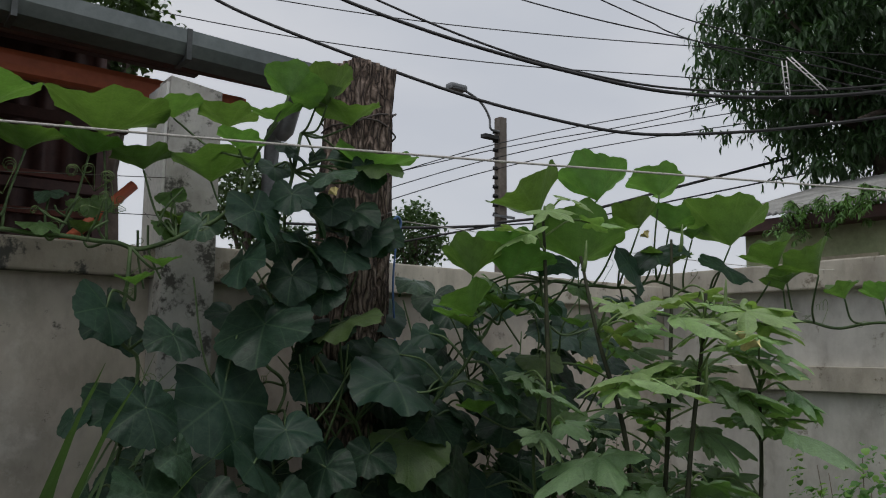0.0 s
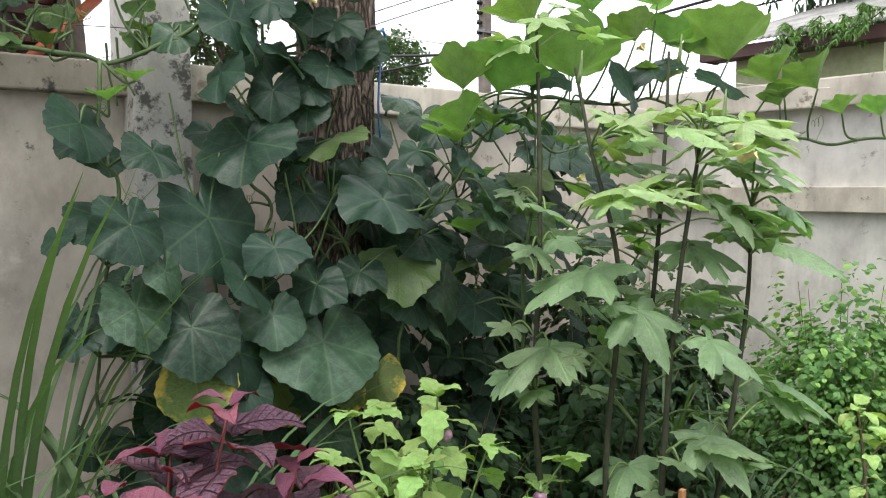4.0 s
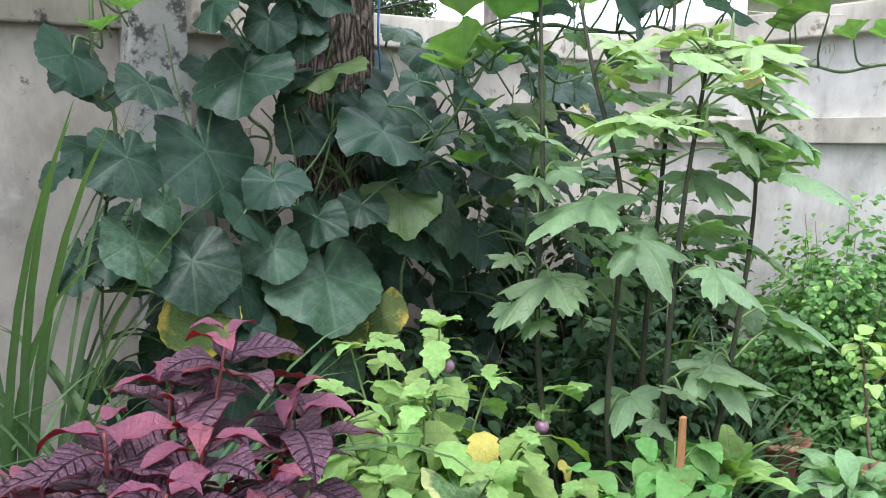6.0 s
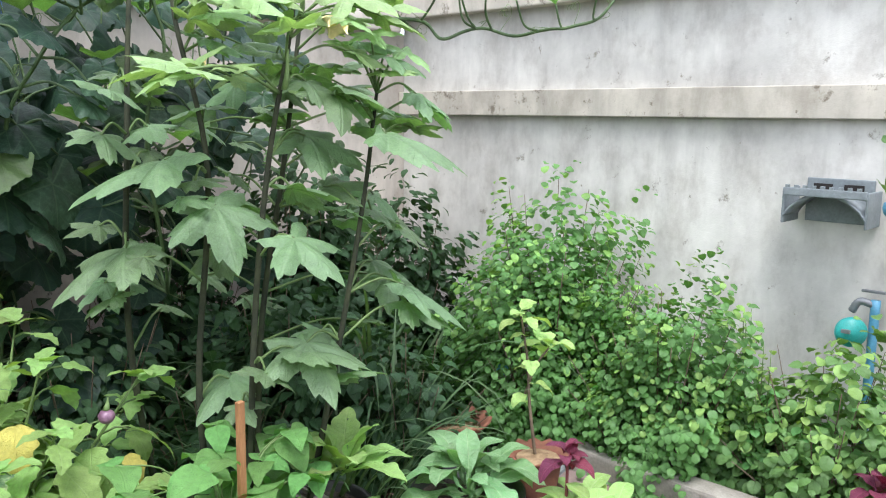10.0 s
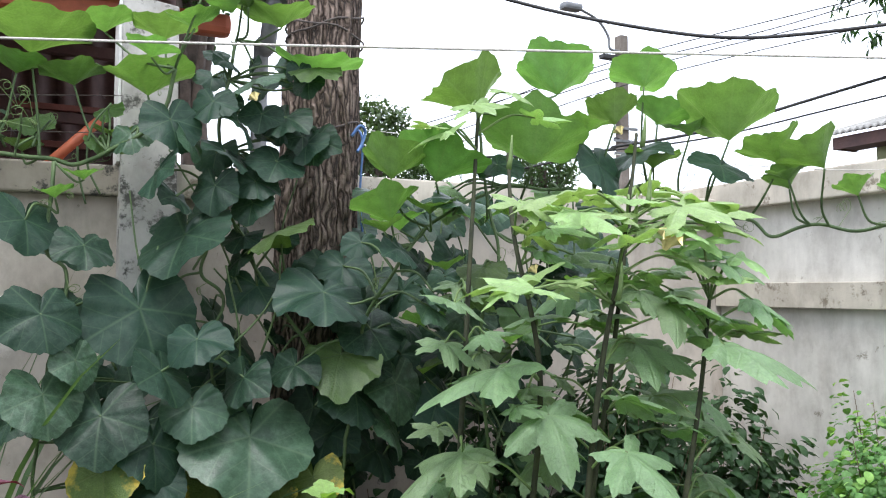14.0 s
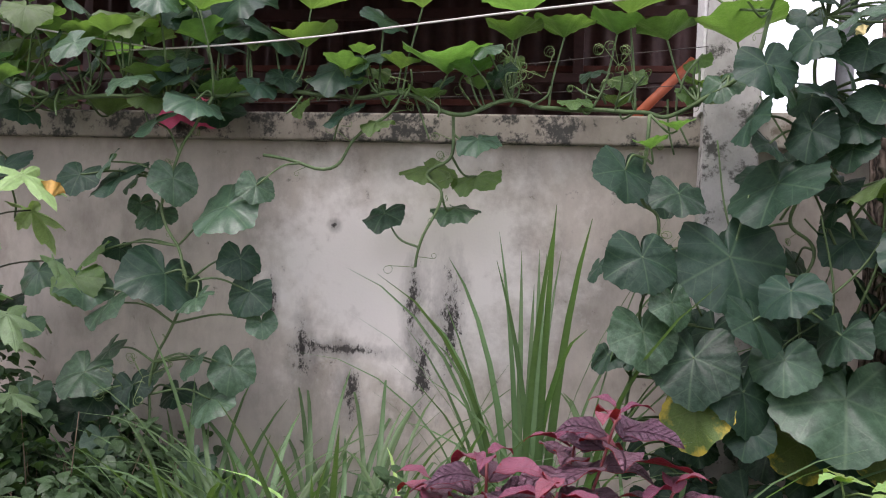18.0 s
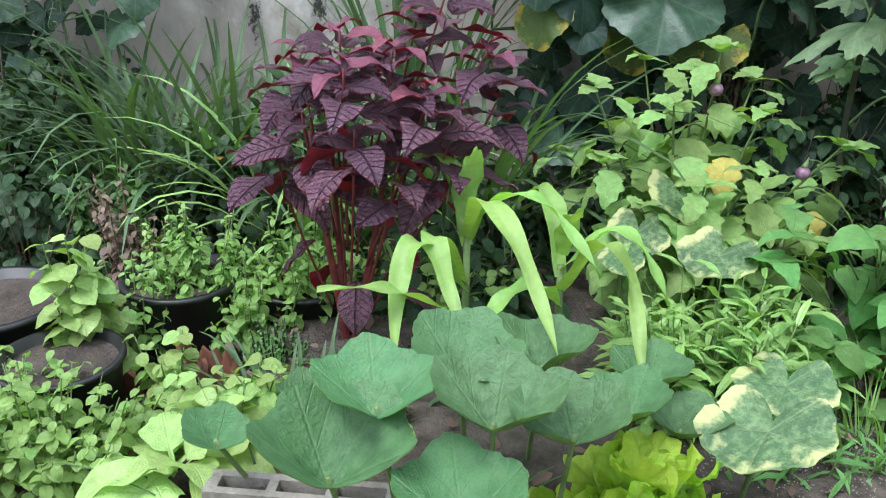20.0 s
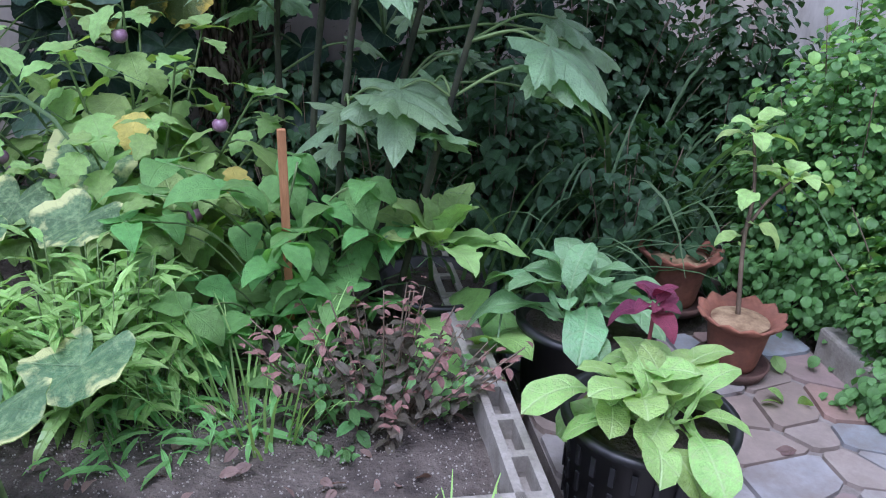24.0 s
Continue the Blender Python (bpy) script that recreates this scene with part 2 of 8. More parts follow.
M_ROOF_DARK = surface("dark_red_roof_sheet", (0.055, 0.025, 0.023), (0.11, 0.05, 0.042), 4, 0.6, 0.2)
M_GUTTER = surface("galvanised_gutter", (0.10, 0.12, 0.12), (0.20, 0.225, 0.22), 3, 0.45, 0.1, metal=0.5)
M_ROOF = surface("fibre_cement_roof", (0.25, 0.25, 0.24), (0.45, 0.45, 0.43), 3, 0.85, 0.3)
M_GREENWALL = surface("pale_green_paint", (0.32, 0.37, 0.20), (0.46, 0.50, 0.30), 2, 0.85, 0.1)
M_CREAM = surface("cream_paint", (0.48, 0.42, 0.30), (0.60, 0.55, 0.42), 2, 0.85, 0.1)
M_CABLE = surface("black_cable", (0.012, 0.012, 0.013), (0.03, 0.03, 0.03), 20, 0.6, 0.1)
M_POLE = surface("pole_concrete", (0.13, 0.11, 0.095), (0.24, 0.21, 0.18), 5, 0.9, 0.3)
M_GREY = surface("grey_metal", (0.16, 0.17, 0.18), (0.28, 0.29, 0.30), 8, 0.5, 0.1, metal=0.4)
M_DARK = surface("dark_void", (0.012, 0.010, 0.010), (0.03, 0.025, 0.022), 3, 0.9, 0.1)
M_ROPE = surface("white_rope", (0.50, 0.47, 0.42), (0.80, 0.78, 0.74), 200, 0.8, 0.5)
M_WIRE = surface("rusty_wire", (0.05, 0.04, 0.035), (0.12, 0.10, 0.09), 60, 0.7, 0.2)
M_WOOD = surface("stake_wood", (0.30, 0.13, 0.05), (0.50, 0.25, 0.11), 10, 0.8, 0.3, stretch=(6, 6, 0.6))
M_TERRA = surface("terracotta", (0.15, 0.06, 0.038), (0.33, 0.13, 0.075), 10, 0.85, 0.3)
M_SAUCER = surface("stained_clay", (0.06, 0.035, 0.027), (0.14, 0.075, 0.055), 12, 0.85, 0.3)
M_BLACKPL = surface("black_plastic", (0.010, 0.010, 0.011), (0.025, 0.025, 0.027), 12, 0.45, 0.1)
M_LITTER = surface("dry_leaves", (0.16, 0.09, 0.045), (0.42, 0.30, 0.17), 25, 0.9, 0.4)


def bark_mat():
    """Long corky plates between dark furrows."""
    m, nt, bs = node_mat("log_bark")
    co, mp, vo = nt.nodes.new("ShaderNodeTexCoord"), nt.nodes.new("ShaderNodeMapping"), nt.nodes.new("ShaderNodeTexVoronoi")
    mp.inputs["Scale"].default_value = (1.0, 1.0, 0.17)
    wob = nt.nodes.new("ShaderNodeTexNoise")
    wob.inputs["Scale"].default_value, wob.inputs["Detail"].default_value = 9.0, 4.0
    nt.links.new(co.outputs["Object"], wob.inputs["Vector"])
    bent = mixed(nt, 0.06, co.outputs["Object"], wob.outputs["Color"], "ADD")
    nt.links.new(bent, mp.inputs["Vector"])
    vo.feature = "DISTANCE_TO_EDGE"
    vo.inputs["Scale"].default_value = 46.0
    nt.links.new(mp.outputs["Vector"], vo.inputs["Vector"])
    fib = noise_of(nt, 60.0, 6, (1.0, 1.0, 0.12), 0.7)
    big = noise_of(nt, 3.0, 5)
    plate = math_of(nt, "ADD", vo.outputs["Distance"], math_of(nt, "MULTIPLY_ADD", fib, 0.26, -0.13))
    col = ramp_of(nt, plate, [(0.0, (0.032, 0.024, 0.020)), (0.10, (0.13, 0.095, 0.075)), (0.24, (0.29, 0.225, 0.185)), (0.5, (0.44, 0.365, 0.31))])
    nt.links.new(mixed(nt, 0.7, col, ramp_of(nt, big, [(0.3, (0.55, 0.5, 0.48)), (0.7, (1, 1, 1))]), "MULTIPLY"), bs.inputs["Base Color"])
    bs.inputs["Roughness"].default_value = 0.92
    bump_to(nt, bs, plate, 0.9, 0.04)
    return m


M_BARK = bark_mat()
M_BARK2 = surface("tree_bark", (0.04, 0.03, 0.024), (0.13, 0.10, 0.08), 8, 0.9, 0.6)
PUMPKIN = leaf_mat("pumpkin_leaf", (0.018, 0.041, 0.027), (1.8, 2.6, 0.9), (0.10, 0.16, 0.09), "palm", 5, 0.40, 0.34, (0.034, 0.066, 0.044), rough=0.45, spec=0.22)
# paler base and spots stand in for sky sheen on the leaf faces
PUMPKIN_PALE = leaf_mat("pumpkin_leaf_sheen", (0.042, 0.082, 0.050), (1.8, 2.4, 0.9), (0.15, 0.22, 0.13), "palm", 5, 0.32, 0.3, (0.075, 0.135, 0.085), rough=0.45, spec=0.3)
# young leaves; the backlight on lifted ones is put into this brighter base
PUMPKIN_SUN = leaf_mat("pumpkin_leaf_young_lit", (0.092, 0.160, 0.056), (1.7, 2.0, 0.8), (0.13, 0.19, 0.08), "palm", 5, 0.38, 0.68, rough=0.8)
PUMPKIN_OLD = leaf_mat("pumpkin_leaf_yellowing", (0.085, 0.13, 0.035), (2.2, 2.2, 0.7), (0.15, 0.19, 0.07), "palm", 5, 0.5, 0.4, None, (0.46, 0.36, 0.06))
SQUASH = leaf_mat("squash_leaf_mottled", (0.075, 0.15, 0.065), (2.0, 2.4, 0.8), (0.22, 0.29, 0.14), "palm", 5, 0.5, 0.3, (0.22, 0.32, 0.15), (0.50, 0.52, 0.24))
SQUASH_GREY = leaf_mat("squash_leaf_greygreen", (0.078, 0.17, 0.066), (2.0, 2.6, 1.0), (0.16, 0.27, 0.13), "palm", 5, 0.42, 0.25, (0.125, 0.23, 0.105), spec=0.3)
SQUASH_UNDER = leaf_mat("squash_leaf_underside", (0.27, 0.40, 0.13), (1.8, 2.0, 0.7), (0.36, 0.48, 0.2), "palm", 5, 0.6, 0.4)
AMAR_RED = leaf_mat("amaranth_leaf_red", (0.15, 0.032, 0.062), (2.0, 0.6, 0.7), (0.32, 0.07, 0.12), "pinnate", 7, 0.45, 0.3)
AMAR_UNDER = leaf_mat("amaranth_leaf_underside", (0.30, 0.028, 0.045), (2.0, 0.5, 0.5), (0.36, 0.06, 0.08), "pinnate", 9, 0.5, 0.3)
# undergrowth green, kept dark so the shade there is partly in the colour
SHADY = leaf_mat("weed_leaf_shaded", (0.038, 0.080, 0.035), (2.2, 2.6, 0.8), (0.09, 0.17, 0.06), "pinnate", 5, 0.5, 0.3)
MUSTARD = leaf_mat("mustard_leaf", (0.25, 0.39, 0.11), (1.8, 2.0, 0.7), (0.50, 0.60, 0.34), "pinnate", 4, 0.30, 0.35, (0.33, 0.45, 0.17))
MUSTARD_D = leaf_mat("mustard_leaf_dark", (0.15, 0.28, 0.12), (1.8, 2.0, 0.7), (0.36, 0.48, 0.28), "pinnate", 4, 0.30, 0.35, (0.22, 0.36, 0.19))
OKRA = leaf_mat("okra_leaf", (0.145, 0.225, 0.115), (2.0, 2.6, 0.8), (0.20, 0.29, 0.15), "palm", 6, 0.4, 0.35)
OKRA_SUN = leaf_mat("okra_leaf_young", (0.24, 0.36, 0.145), (1.7, 1.9, 0.8), (0.29, 0.38, 0.2), "palm", 6, 0.42, 0.38)
AMAR = leaf_mat("amaranth_leaf", (0.26, 0.138, 0.19), (2.0, 0.5, 0.6), (0.12, 0.04, 0.075), "pinnate", 8, 0.33, 0.18, (0.115, 0.05, 0.085), None, 2.6)
AMAR_TOP = leaf_mat("amaranth_leaf_young", (0.20, 0.064, 0.10), (2.4, 0.4, 0.45), (0.24, 0.045, 0.05), "pinnate", 9, 0.32, 0.35)
EGGPLANT = leaf_mat("eggplant_leaf", (0.24, 0.37, 0.12), (2.0, 2.2, 0.7), (0.34, 0.43, 0.20), "pinnate", 6, 0.55, 0.38)
EGG_OLD = leaf_mat("eggplant_leaf_yellow", (0.50, 0.46, 0.11), (1.6, 1.4, 0.6), (0.5, 0.42, 0.12), "pinnate", 6, 0.55, 0.3)
GRASSY = leaf_mat("lemongrass_blade", (0.062, 0.115, 0.052), (2.0, 2.4, 0.8), (0.12, 0.18, 0.08), "pinnate", 1, 0.5, 0.35)
CORN = leaf_mat("maize_leaf", (0.23, 0.385, 0.095), (1.8, 2.0, 0.6), (0.30, 0.42, 0.15), "pinnate", 1, 0.45, 0.45)
HERB = leaf_mat("herb_leaf", (0.11, 0.235, 0.075), (2.2, 2.6, 0.8), (0.14, 0.24, 0.09), "pinnate", 5, 0.5, 0.35)
HERB_SUN = leaf_mat("herb_leaf_yellow_green", (0.22, 0.37, 0.105), (1.8, 2.0, 0.6), (0.22, 0.32, 0.10), "pinnate", 5, 0.5, 0.4)
BEAN = leaf_mat("bean_leaf", (0.13, 0.27, 0.08), (2.0, 2.4, 0.8), (0.18, 0.32, 0.11), "pinnate", 5, 0.5, 0.4)
GREENS = leaf_mat("leaf_green", (0.24, 0.42, 0.12), (1.8, 2.0, 0.7), (0.32, 0.45, 0.16), "pinnate", 6, 0.35, 0.35)
GREENS_PALE = leaf_mat("leaf_pale_green", (0.32, 0.46, 0.15), (1.8, 2.0, 0.7), (0.40, 0.48, 0.24), "pinnate", 6, 0.45, 0.35)
LETTUCE = leaf_mat("lettuce_leaf", (0.33, 0.50, 0.045), (1.6, 1.7, 0.5), (0.40, 0.52, 0.12), "pinnate", 6, 0.4, 0.5)
KALE = leaf_mat("kale_leaf", (0.27, 0.41, 0.32), (1.5, 1.8, 1.2), (0.35, 0.48, 0.38), "pinnate", 6, 0.5, 0.3)
DRYLEAF = leaf_mat("basil_leaf_drying", (0.20, 0.14, 0.115), (1.8, 1.4, 0.9), (0.20, 0.14, 0.10), "pinnate", 5, 0.6, 0.3)
DRYPINK = leaf_mat("basil_leaf_pinkish", (0.30, 0.18, 0.14), (1.8, 1.4, 0.9), (0.25, 0.16, 0.12), "pinnate", 5, 0.6, 0.3)
BASIL = leaf_mat("holy_basil_leaf", (0.105, 0.098, 0.068), (1.8, 1.5, 0.9), (0.19, 0.15, 0.12), "pinnate", 5, 0.5, 0.3, (0.15, 0.12, 0.095))
MANGO = leaf_mat("mango_leaf", (0.032, 0.068, 0.024), (2.2, 2.8, 0.8), (0.06, 0.10, 0.04), "pinnate", 8, 0.4, 0.3)
FARLEAF = leaf_mat("far_tree_leaf", (0.055, 0.095, 0.04), (2.0, 2.4, 0.8), (0.08, 0.12, 0.05), "pinnate", 4, 0.5, 0.3)
M_STEM = surface("green_stem", (0.10, 0.17, 0.05), (0.20, 0.29, 0.10), 20, 0.6, 0.2)
M_STEM_V = surface("vine_stem", (0.055, 0.10, 0.035), (0.12, 0.19, 0.07), 20, 0.6, 0.2)
M_STEM_D = surface("dark_stem", (0.018, 0.022, 0.012), (0.05, 0.056, 0.026), 16, 0.9, 0.3)
M_STEM_R = surface("red_stem", (0.13, 0.018, 0.022), (0.26, 0.05, 0.05), 18, 0.5, 0.2)
M_STEM_B = surface("woody_stem", (0.10, 0.075, 0.05), (0.24, 0.18, 0.12), 18, 0.85, 0.3)
M_PETAL = surface("orange_petal", (0.70, 0.36, 0.08), (0.85, 0.58, 0.18), 12, 0.6, 0.2)
M_PETAL_Y = surface("pale_yellow_petal", (0.80, 0.66, 0.26), (0.88, 0.78, 0.42), 12, 0.6, 0.2)
M_FRUIT = surface("purple_fruit", (0.10, 0.03, 0.075), (0.34, 0.20, 0.28), 30, 0.3, 0.05)


# ---- building blocks ----
def link_mesh(name, verts, faces, material, parent=None, label="", smooth=False, uvs=None):
    me = bpy.data.meshes.new(name)
    me.from_pydata([tuple(v) for v in verts], [], [tuple(f) for f in faces])
    if uvs is not None:
        layer = me.uv_layers.new(name="plan")
        idx = np.zeros(len(me.loops), dtype=np.int32)
        me.loops.foreach_get("vertex_index", idx)
        layer.data.foreach_set("uv", np.asarray(uvs, dtype=np.float32)[idx].ravel())
    if smooth:
        me.polygons.foreach_set("use_smooth", [True] * len(me.polygons))
    me.materials.append(material)
    me.update()
    ob = new(name, me)
    ob.parent = parent
    if label:
        ob["label"] = label
    return ob


def part(name, bm, material, parent=None, label="", smooth=False):
    me = bpy.data.meshes.new(name)
    bm.normal_update()
    bm.to_mesh(me)
    bm.free()
    if smooth:
        me.polygons.foreach_set("use_smooth", [True] * len(me.polygons))
    me.materials.append(material)
    ob = new(name, me)
    ob.parent = parent
    if label:
        ob["label"] = label
    return ob


def thing(name, at, label, category, group="", kind=""):
    ob = new(name)
    ob.location = at
    ob.empty_display_size = 0.1
    return tagged(ob, label, category, group, kind)


def box_bm(x0, x1, y0, y1, z0, z1, bevel=0.0, bm=None):
    bm = bm or bmesh.new()
    r = bmesh.ops.create_cube(bm, size=1.0)
    for v in r["verts"]:
        v.co = Vector((x0 + (v.co.x + 0.5) * (x1 - x0), y0 + (v.co.y + 0.5) * (y1 - y0), z0 + (v.co.z + 0.5) * (z1 - z0)))
    if bevel:
        es = list({e for v in r["verts"] for e in v.link_edges})
        bmesh.ops.bevel(bm, geom=es, offset=bevel, segments=2, affect="EDGES", profile=0.6)
    return bm


def smooth_line(pts, n=8):
    """Catmull-Rom through the points."""
    p = [Vector(q) for q in pts]
    if len(p) < 3:
        return [p[0].lerp(p[-1], i / n) for i in range(n + 1)]
    p = [p[0] * 2 - p[1]] + p + [p[-1] * 2 - p[-2]]
    out = []
    for i in range(1, len(p) - 2):
        a, b, c, d = p[i - 1], p[i], p[i + 1], p[i + 2]
        for k in range(n):
            t = k / n
            out.append(0.5 * ((2 * b) + (c - a) * t + (2 * a - 5 * b + 4 * c - d) * t * t + (3 * b - a - 3 * c + d) * t ** 3))
    out.append(p[-2])
    return out


class Tubes:
    """Many tubes gathered into one mesh."""

    def __init__(self):
        self.v, self.f = [], []

    def add(self, pts, r0, r1=None, sides=5):
        r1 = r0 if r1 is None else r1
        base, n = len(self.v), len(pts)
        side = Vector((0.31, 0.17, 0.94))
        for i, p in enumerate(pts):
            d = (pts[min(i + 1, n - 1)] - pts[max(i - 1, 0)])
            d = d.normalized() if d.length > 1e-9 else Vector((0, 0, 1))
            u = d.cross(side)
            if u.length < 0.05:
                u = d.cross(Vector((1, 0, 0)))
            u.normalize()
            w = d.cross(u)
            r = r0 + (r1 - r0) * i / max(1, n - 1)
            for k in range(sides):
                a = 2 * math.pi * k / sides
                self.v.append(p + (u * math.cos(a) + w * math.sin(a)) * r)
        for i in range(n - 1):
            for k in range(sides):
                a, b = base + i * sides + k, base + i * sides + (k + 1) % sides
                self.f.append((a, b, b + sides, a + sides))
        self.f.append(tuple(base + k for k in reversed(range(sides))))
        self.f.append(tuple(base + (n - 1) * sides + k for k in range(sides)))

    def link(self, name, material, parent=None, label=""):
        return link_mesh(name, self.v, self.f, material, parent, label, True)


def tube(name, pts, r, material, parent=None, label="", r1=None, sides=8, n=8):
    t = Tubes()
    t.add(smooth_line(pts, n), r, r1, sides)
    return t.link(name, material, parent, label)


def lathe(name, profile, material, parent=None, at=(0, 0, 0), seg=32, label="", wave=None):
    """Turn a profile of (radius, height) about the z axis; wave(a, r, z) moves a rim in and out."""
    v, f = [], []
    for r, z in profile:
        for k in range(seg):
            a = 2 * math.pi * k / seg
            rr, zz = wave(a, r, z) if wave else (r, z)
            v.append((at[0] + rr * math.cos(a), at[1] + rr * math.sin(a), at[2] + zz))
    for i in range(len(profile) - 1):
        for k in range(seg):
            a, b = i * seg + k, i * seg + (k + 1) % seg
            f.append((a, b, b + seg, a + seg))
    return link_mesh(name, v, f, material, parent, label, True)


# ---- leaf shapes ----
def under_side(me, material, gap):
    """Give a leaf a lower skin of another colour, a hair below the upper one."""
    n, m = len(me.vertices), len(me.polygons)
    co = np.zeros(n * 3)
    me.vertices.foreach_get("co", co)
    nr = np.zeros(n * 3)
    me.vertices.foreach_get("normal", nr)
    v = np.concatenate([co.reshape(n, 3), co.reshape(n, 3) - nr.reshape(n, 3) * gap]).tolist()
    f = [tuple(p.vertices) for p in me.polygons]
    luv = np.zeros(len(me.loops) * 2, dtype=np.float32)
    me.uv_layers[0].data.foreach_get("uv", luv)
    vuv = np.zeros((n, 2), dtype=np.float32)
    idx = np.zeros(len(me.loops), dtype=np.int32)
    me.loops.foreach_get("vertex_index", idx)
    vuv[idx] = luv.reshape(-1, 2)
    f += [tuple(q + n for q in reversed(p)) for p in f]
    out = bpy.data.meshes.new(me.name)
    out.from_pydata(v, [], f)
    layer = out.uv_layers.new(name="plan")
    idx = np.zeros(len(out.loops), dtype=np.int32)
    out.loops.foreach_get("vertex_index", idx)
    layer.data.foreach_set("uv", np.concatenate([vuv, vuv])[idx].ravel())
    out.materials.append(me.materials[0])
    out.materials.append(material)
    out.polygons.foreach_set("use_smooth", [True] * (2 * m))
    out.polygons.foreach_set("material_index", [0] * m + [1] * m)
    return out


def polar_leaf(name, material, radius, cup=0.12, fold=0.1, wav=0.04, seg=44, rings=4, seed=0, cone=0.0, ribs=5, wing=0.0):
    """A leaf with its stalk near the middle of the plan at the origin, the tip along +y; radius(a) is its outline, a from the tip."""
    rng = random.Random(seed)
    ph = [rng.uniform(0, 6.3) for _ in range(4)]
    v, f, uv = [(0, 0, 0)], [], [(0, 0)]
    for i in range(1, rings + 1):
        q = i / rings
        for k in range(seg):
            a = 2 * math.pi * k / seg
            r = radius(a) * q
            x, y = math.sin(a) * r, math.cos(a) * r
            z = -cup * r * r - fold * 0.3 * abs(x) * q + wav * q * q * (math.sin(2 * a + ph[2]) + 0.8 * math.sin(3 * a + ph[0]) + 0.5 * math.sin(7 * a + ph[1]))
            z += fold * 0.28 * r * math.cos(ribs * a) - 0.35 * cup * max(0, y) ** 2 + cone * r + wing * max(0.0, -math.cos(a)) * r + 0.35 * wav * q ** 4 * math.sin(13 * a + ph[3])
            v.append((x, y, z))
            uv.append((x, y))
    for k in range(seg):
        f.append((0, 1 + (k + 1) % seg, 1 + k))
    for i in range(rings - 1):
        for k in range(seg):
            a, b = 1 + i * seg + k, 1 + i * seg + (k + 1) % seg
            f.append((a, b, b + seg, a + seg))
    me = bpy.data.meshes.new(name)
    me.from_pydata(v, [], f)
    layer = me.uv_layers.new(name="plan")
    idx = np.zeros(len(me.loops), dtype=np.int32)
    me.loops.foreach_get("vertex_index", idx)
    layer.data.foreach_set("uv", np.asarray(uv, dtype=np.float32)[idx].ravel())
    me.polygons.foreach_set("use_smooth", [True] * len(me.polygons))
    me.materials.append(material)
    return me


def pumpkin_outline(a, k=0.0):
    """A round heart-shaped leaf: a narrow notch where the stalk joins, a blunt tip, a finely toothed edge."""
    a = (a + math.pi) % (2 * math.pi) - math.pi
    b = abs(a)
    r = 0.5 + 0.014 * math.cos(5 * b) + 0.009 * math.sin(23 * a + k) + 0.006 * math.sin(37 * a + 2 * k)
    r *= 1.0 + 0.07 * math.cos(b) + 0.04 * math.sin(2 * a + k)
    if b > 2.62:
        r *= 1 - 0.84 * ((b - 2.62) / 0.522) ** 1.05
    return r


def squash_outline(a, k=0.0):
    """A broad five-cornered leaf with rounded corners, a wavy edge and a notch."""
    a = (a + math.pi) % (2 * math.pi) - math.pi
    b = abs(a)
    r = 0.5 + 0.026 * math.cos(5 * b) + 0.007 * math.sin(17 * a + k) + 0.005 * math.sin(29 * a + 2 * k)
    r *= 1.0 + 0.05 * math.sin(2 * a + k)
    if b > 2.5:
        r *= 1 - 0.8 * ((b - 2.5) / 0.642) ** 1.5
    return r


def okra_outline(a, k=0.0, deep=0.55):
    """Five pointed, coarsely toothed lobes; deep is how far the bays between them run in."""
    a = (a + math.pi) % (2 * math.pi) - math.pi
    b = abs(a)
    r = 0.0
    for c, length, w in ((0.0, 0.70, 0.60), (1.047, 0.62, 0.58), (2.0, 0.43, 0.56)):
        d = abs(b - c) / w
        if d < 1:
            r = max(r, length * (1 - deep * 1.25 * d ** 1.15))
    r = max(r, 0.13)
    if b > 2.5:
        r = max(0.06, r * (1 - 0.75 * ((b - 2.5) / 0.64) ** 1.3))
    saw = (b * 3.9 + 0.12 * k) % 1.0
    return r * (1 + 0.15 * (0.5 - saw) + 0.04 * math.sin(2 * a + k))


def blade(name, material, width, length=1.0, droop=0.25, fold=0.25, wav=0.03, ny=10, nx=4, serr=0.0, seed=0, lobes=0):
    """A simple leaf from its stalk at the origin to its tip along +y; width(t) is the half width."""
    rng = random.Random(seed)
    ph = rng.uniform(0, 6.3)
    v, f, uv = [], [], []
    for j in range(ny + 1):
        t = j / ny
        w = max(0.0015, width(t))
        if serr:
            w *= 1 + serr * (1 if j % 2 else -1)
        a = droop * t * t
        for i in range(nx + 1):
            s = i / nx * 2 - 1
            x = s * w
            if lobes:
                u = (t * (lobes + 0.6) + 0.12 * math.copysign(1, s) + 0.04 * ph) % 1.0
                x *= 0.84 + 0.34 * (u / 0.72 if u < 0.72 else (1 - u) / 0.28)
            z = abs(s) * w * fold - math.sin(a) * t * 0.9 + wav * abs(s) * math.sin(t * 14 + ph + s)
            v.append((x, length * (t * math.cos(a)), z))
            uv.append((x, t * length))
    for j in range(ny):
        for i in range(nx):
            a = j * (nx + 1) + i
            f.append((a, a + 1, a + nx + 2, a + nx + 1))
    me = bpy.data.meshes.new(name)
    me.from_pydata(v, [], f)
    layer = me.uv_layers.new(name="plan")
    idx = np.zeros(len(me.loops), dtype=np.int32)
    me.loops.foreach_get("vertex_index", idx)
    layer.data.foreach_set("uv", np.asarray(uv, dtype=np.float32)[idx].ravel())
    me.polygons.foreach_set("use_smooth", [True] * len(me.polygons))
    me.materials.append(material)
    return me


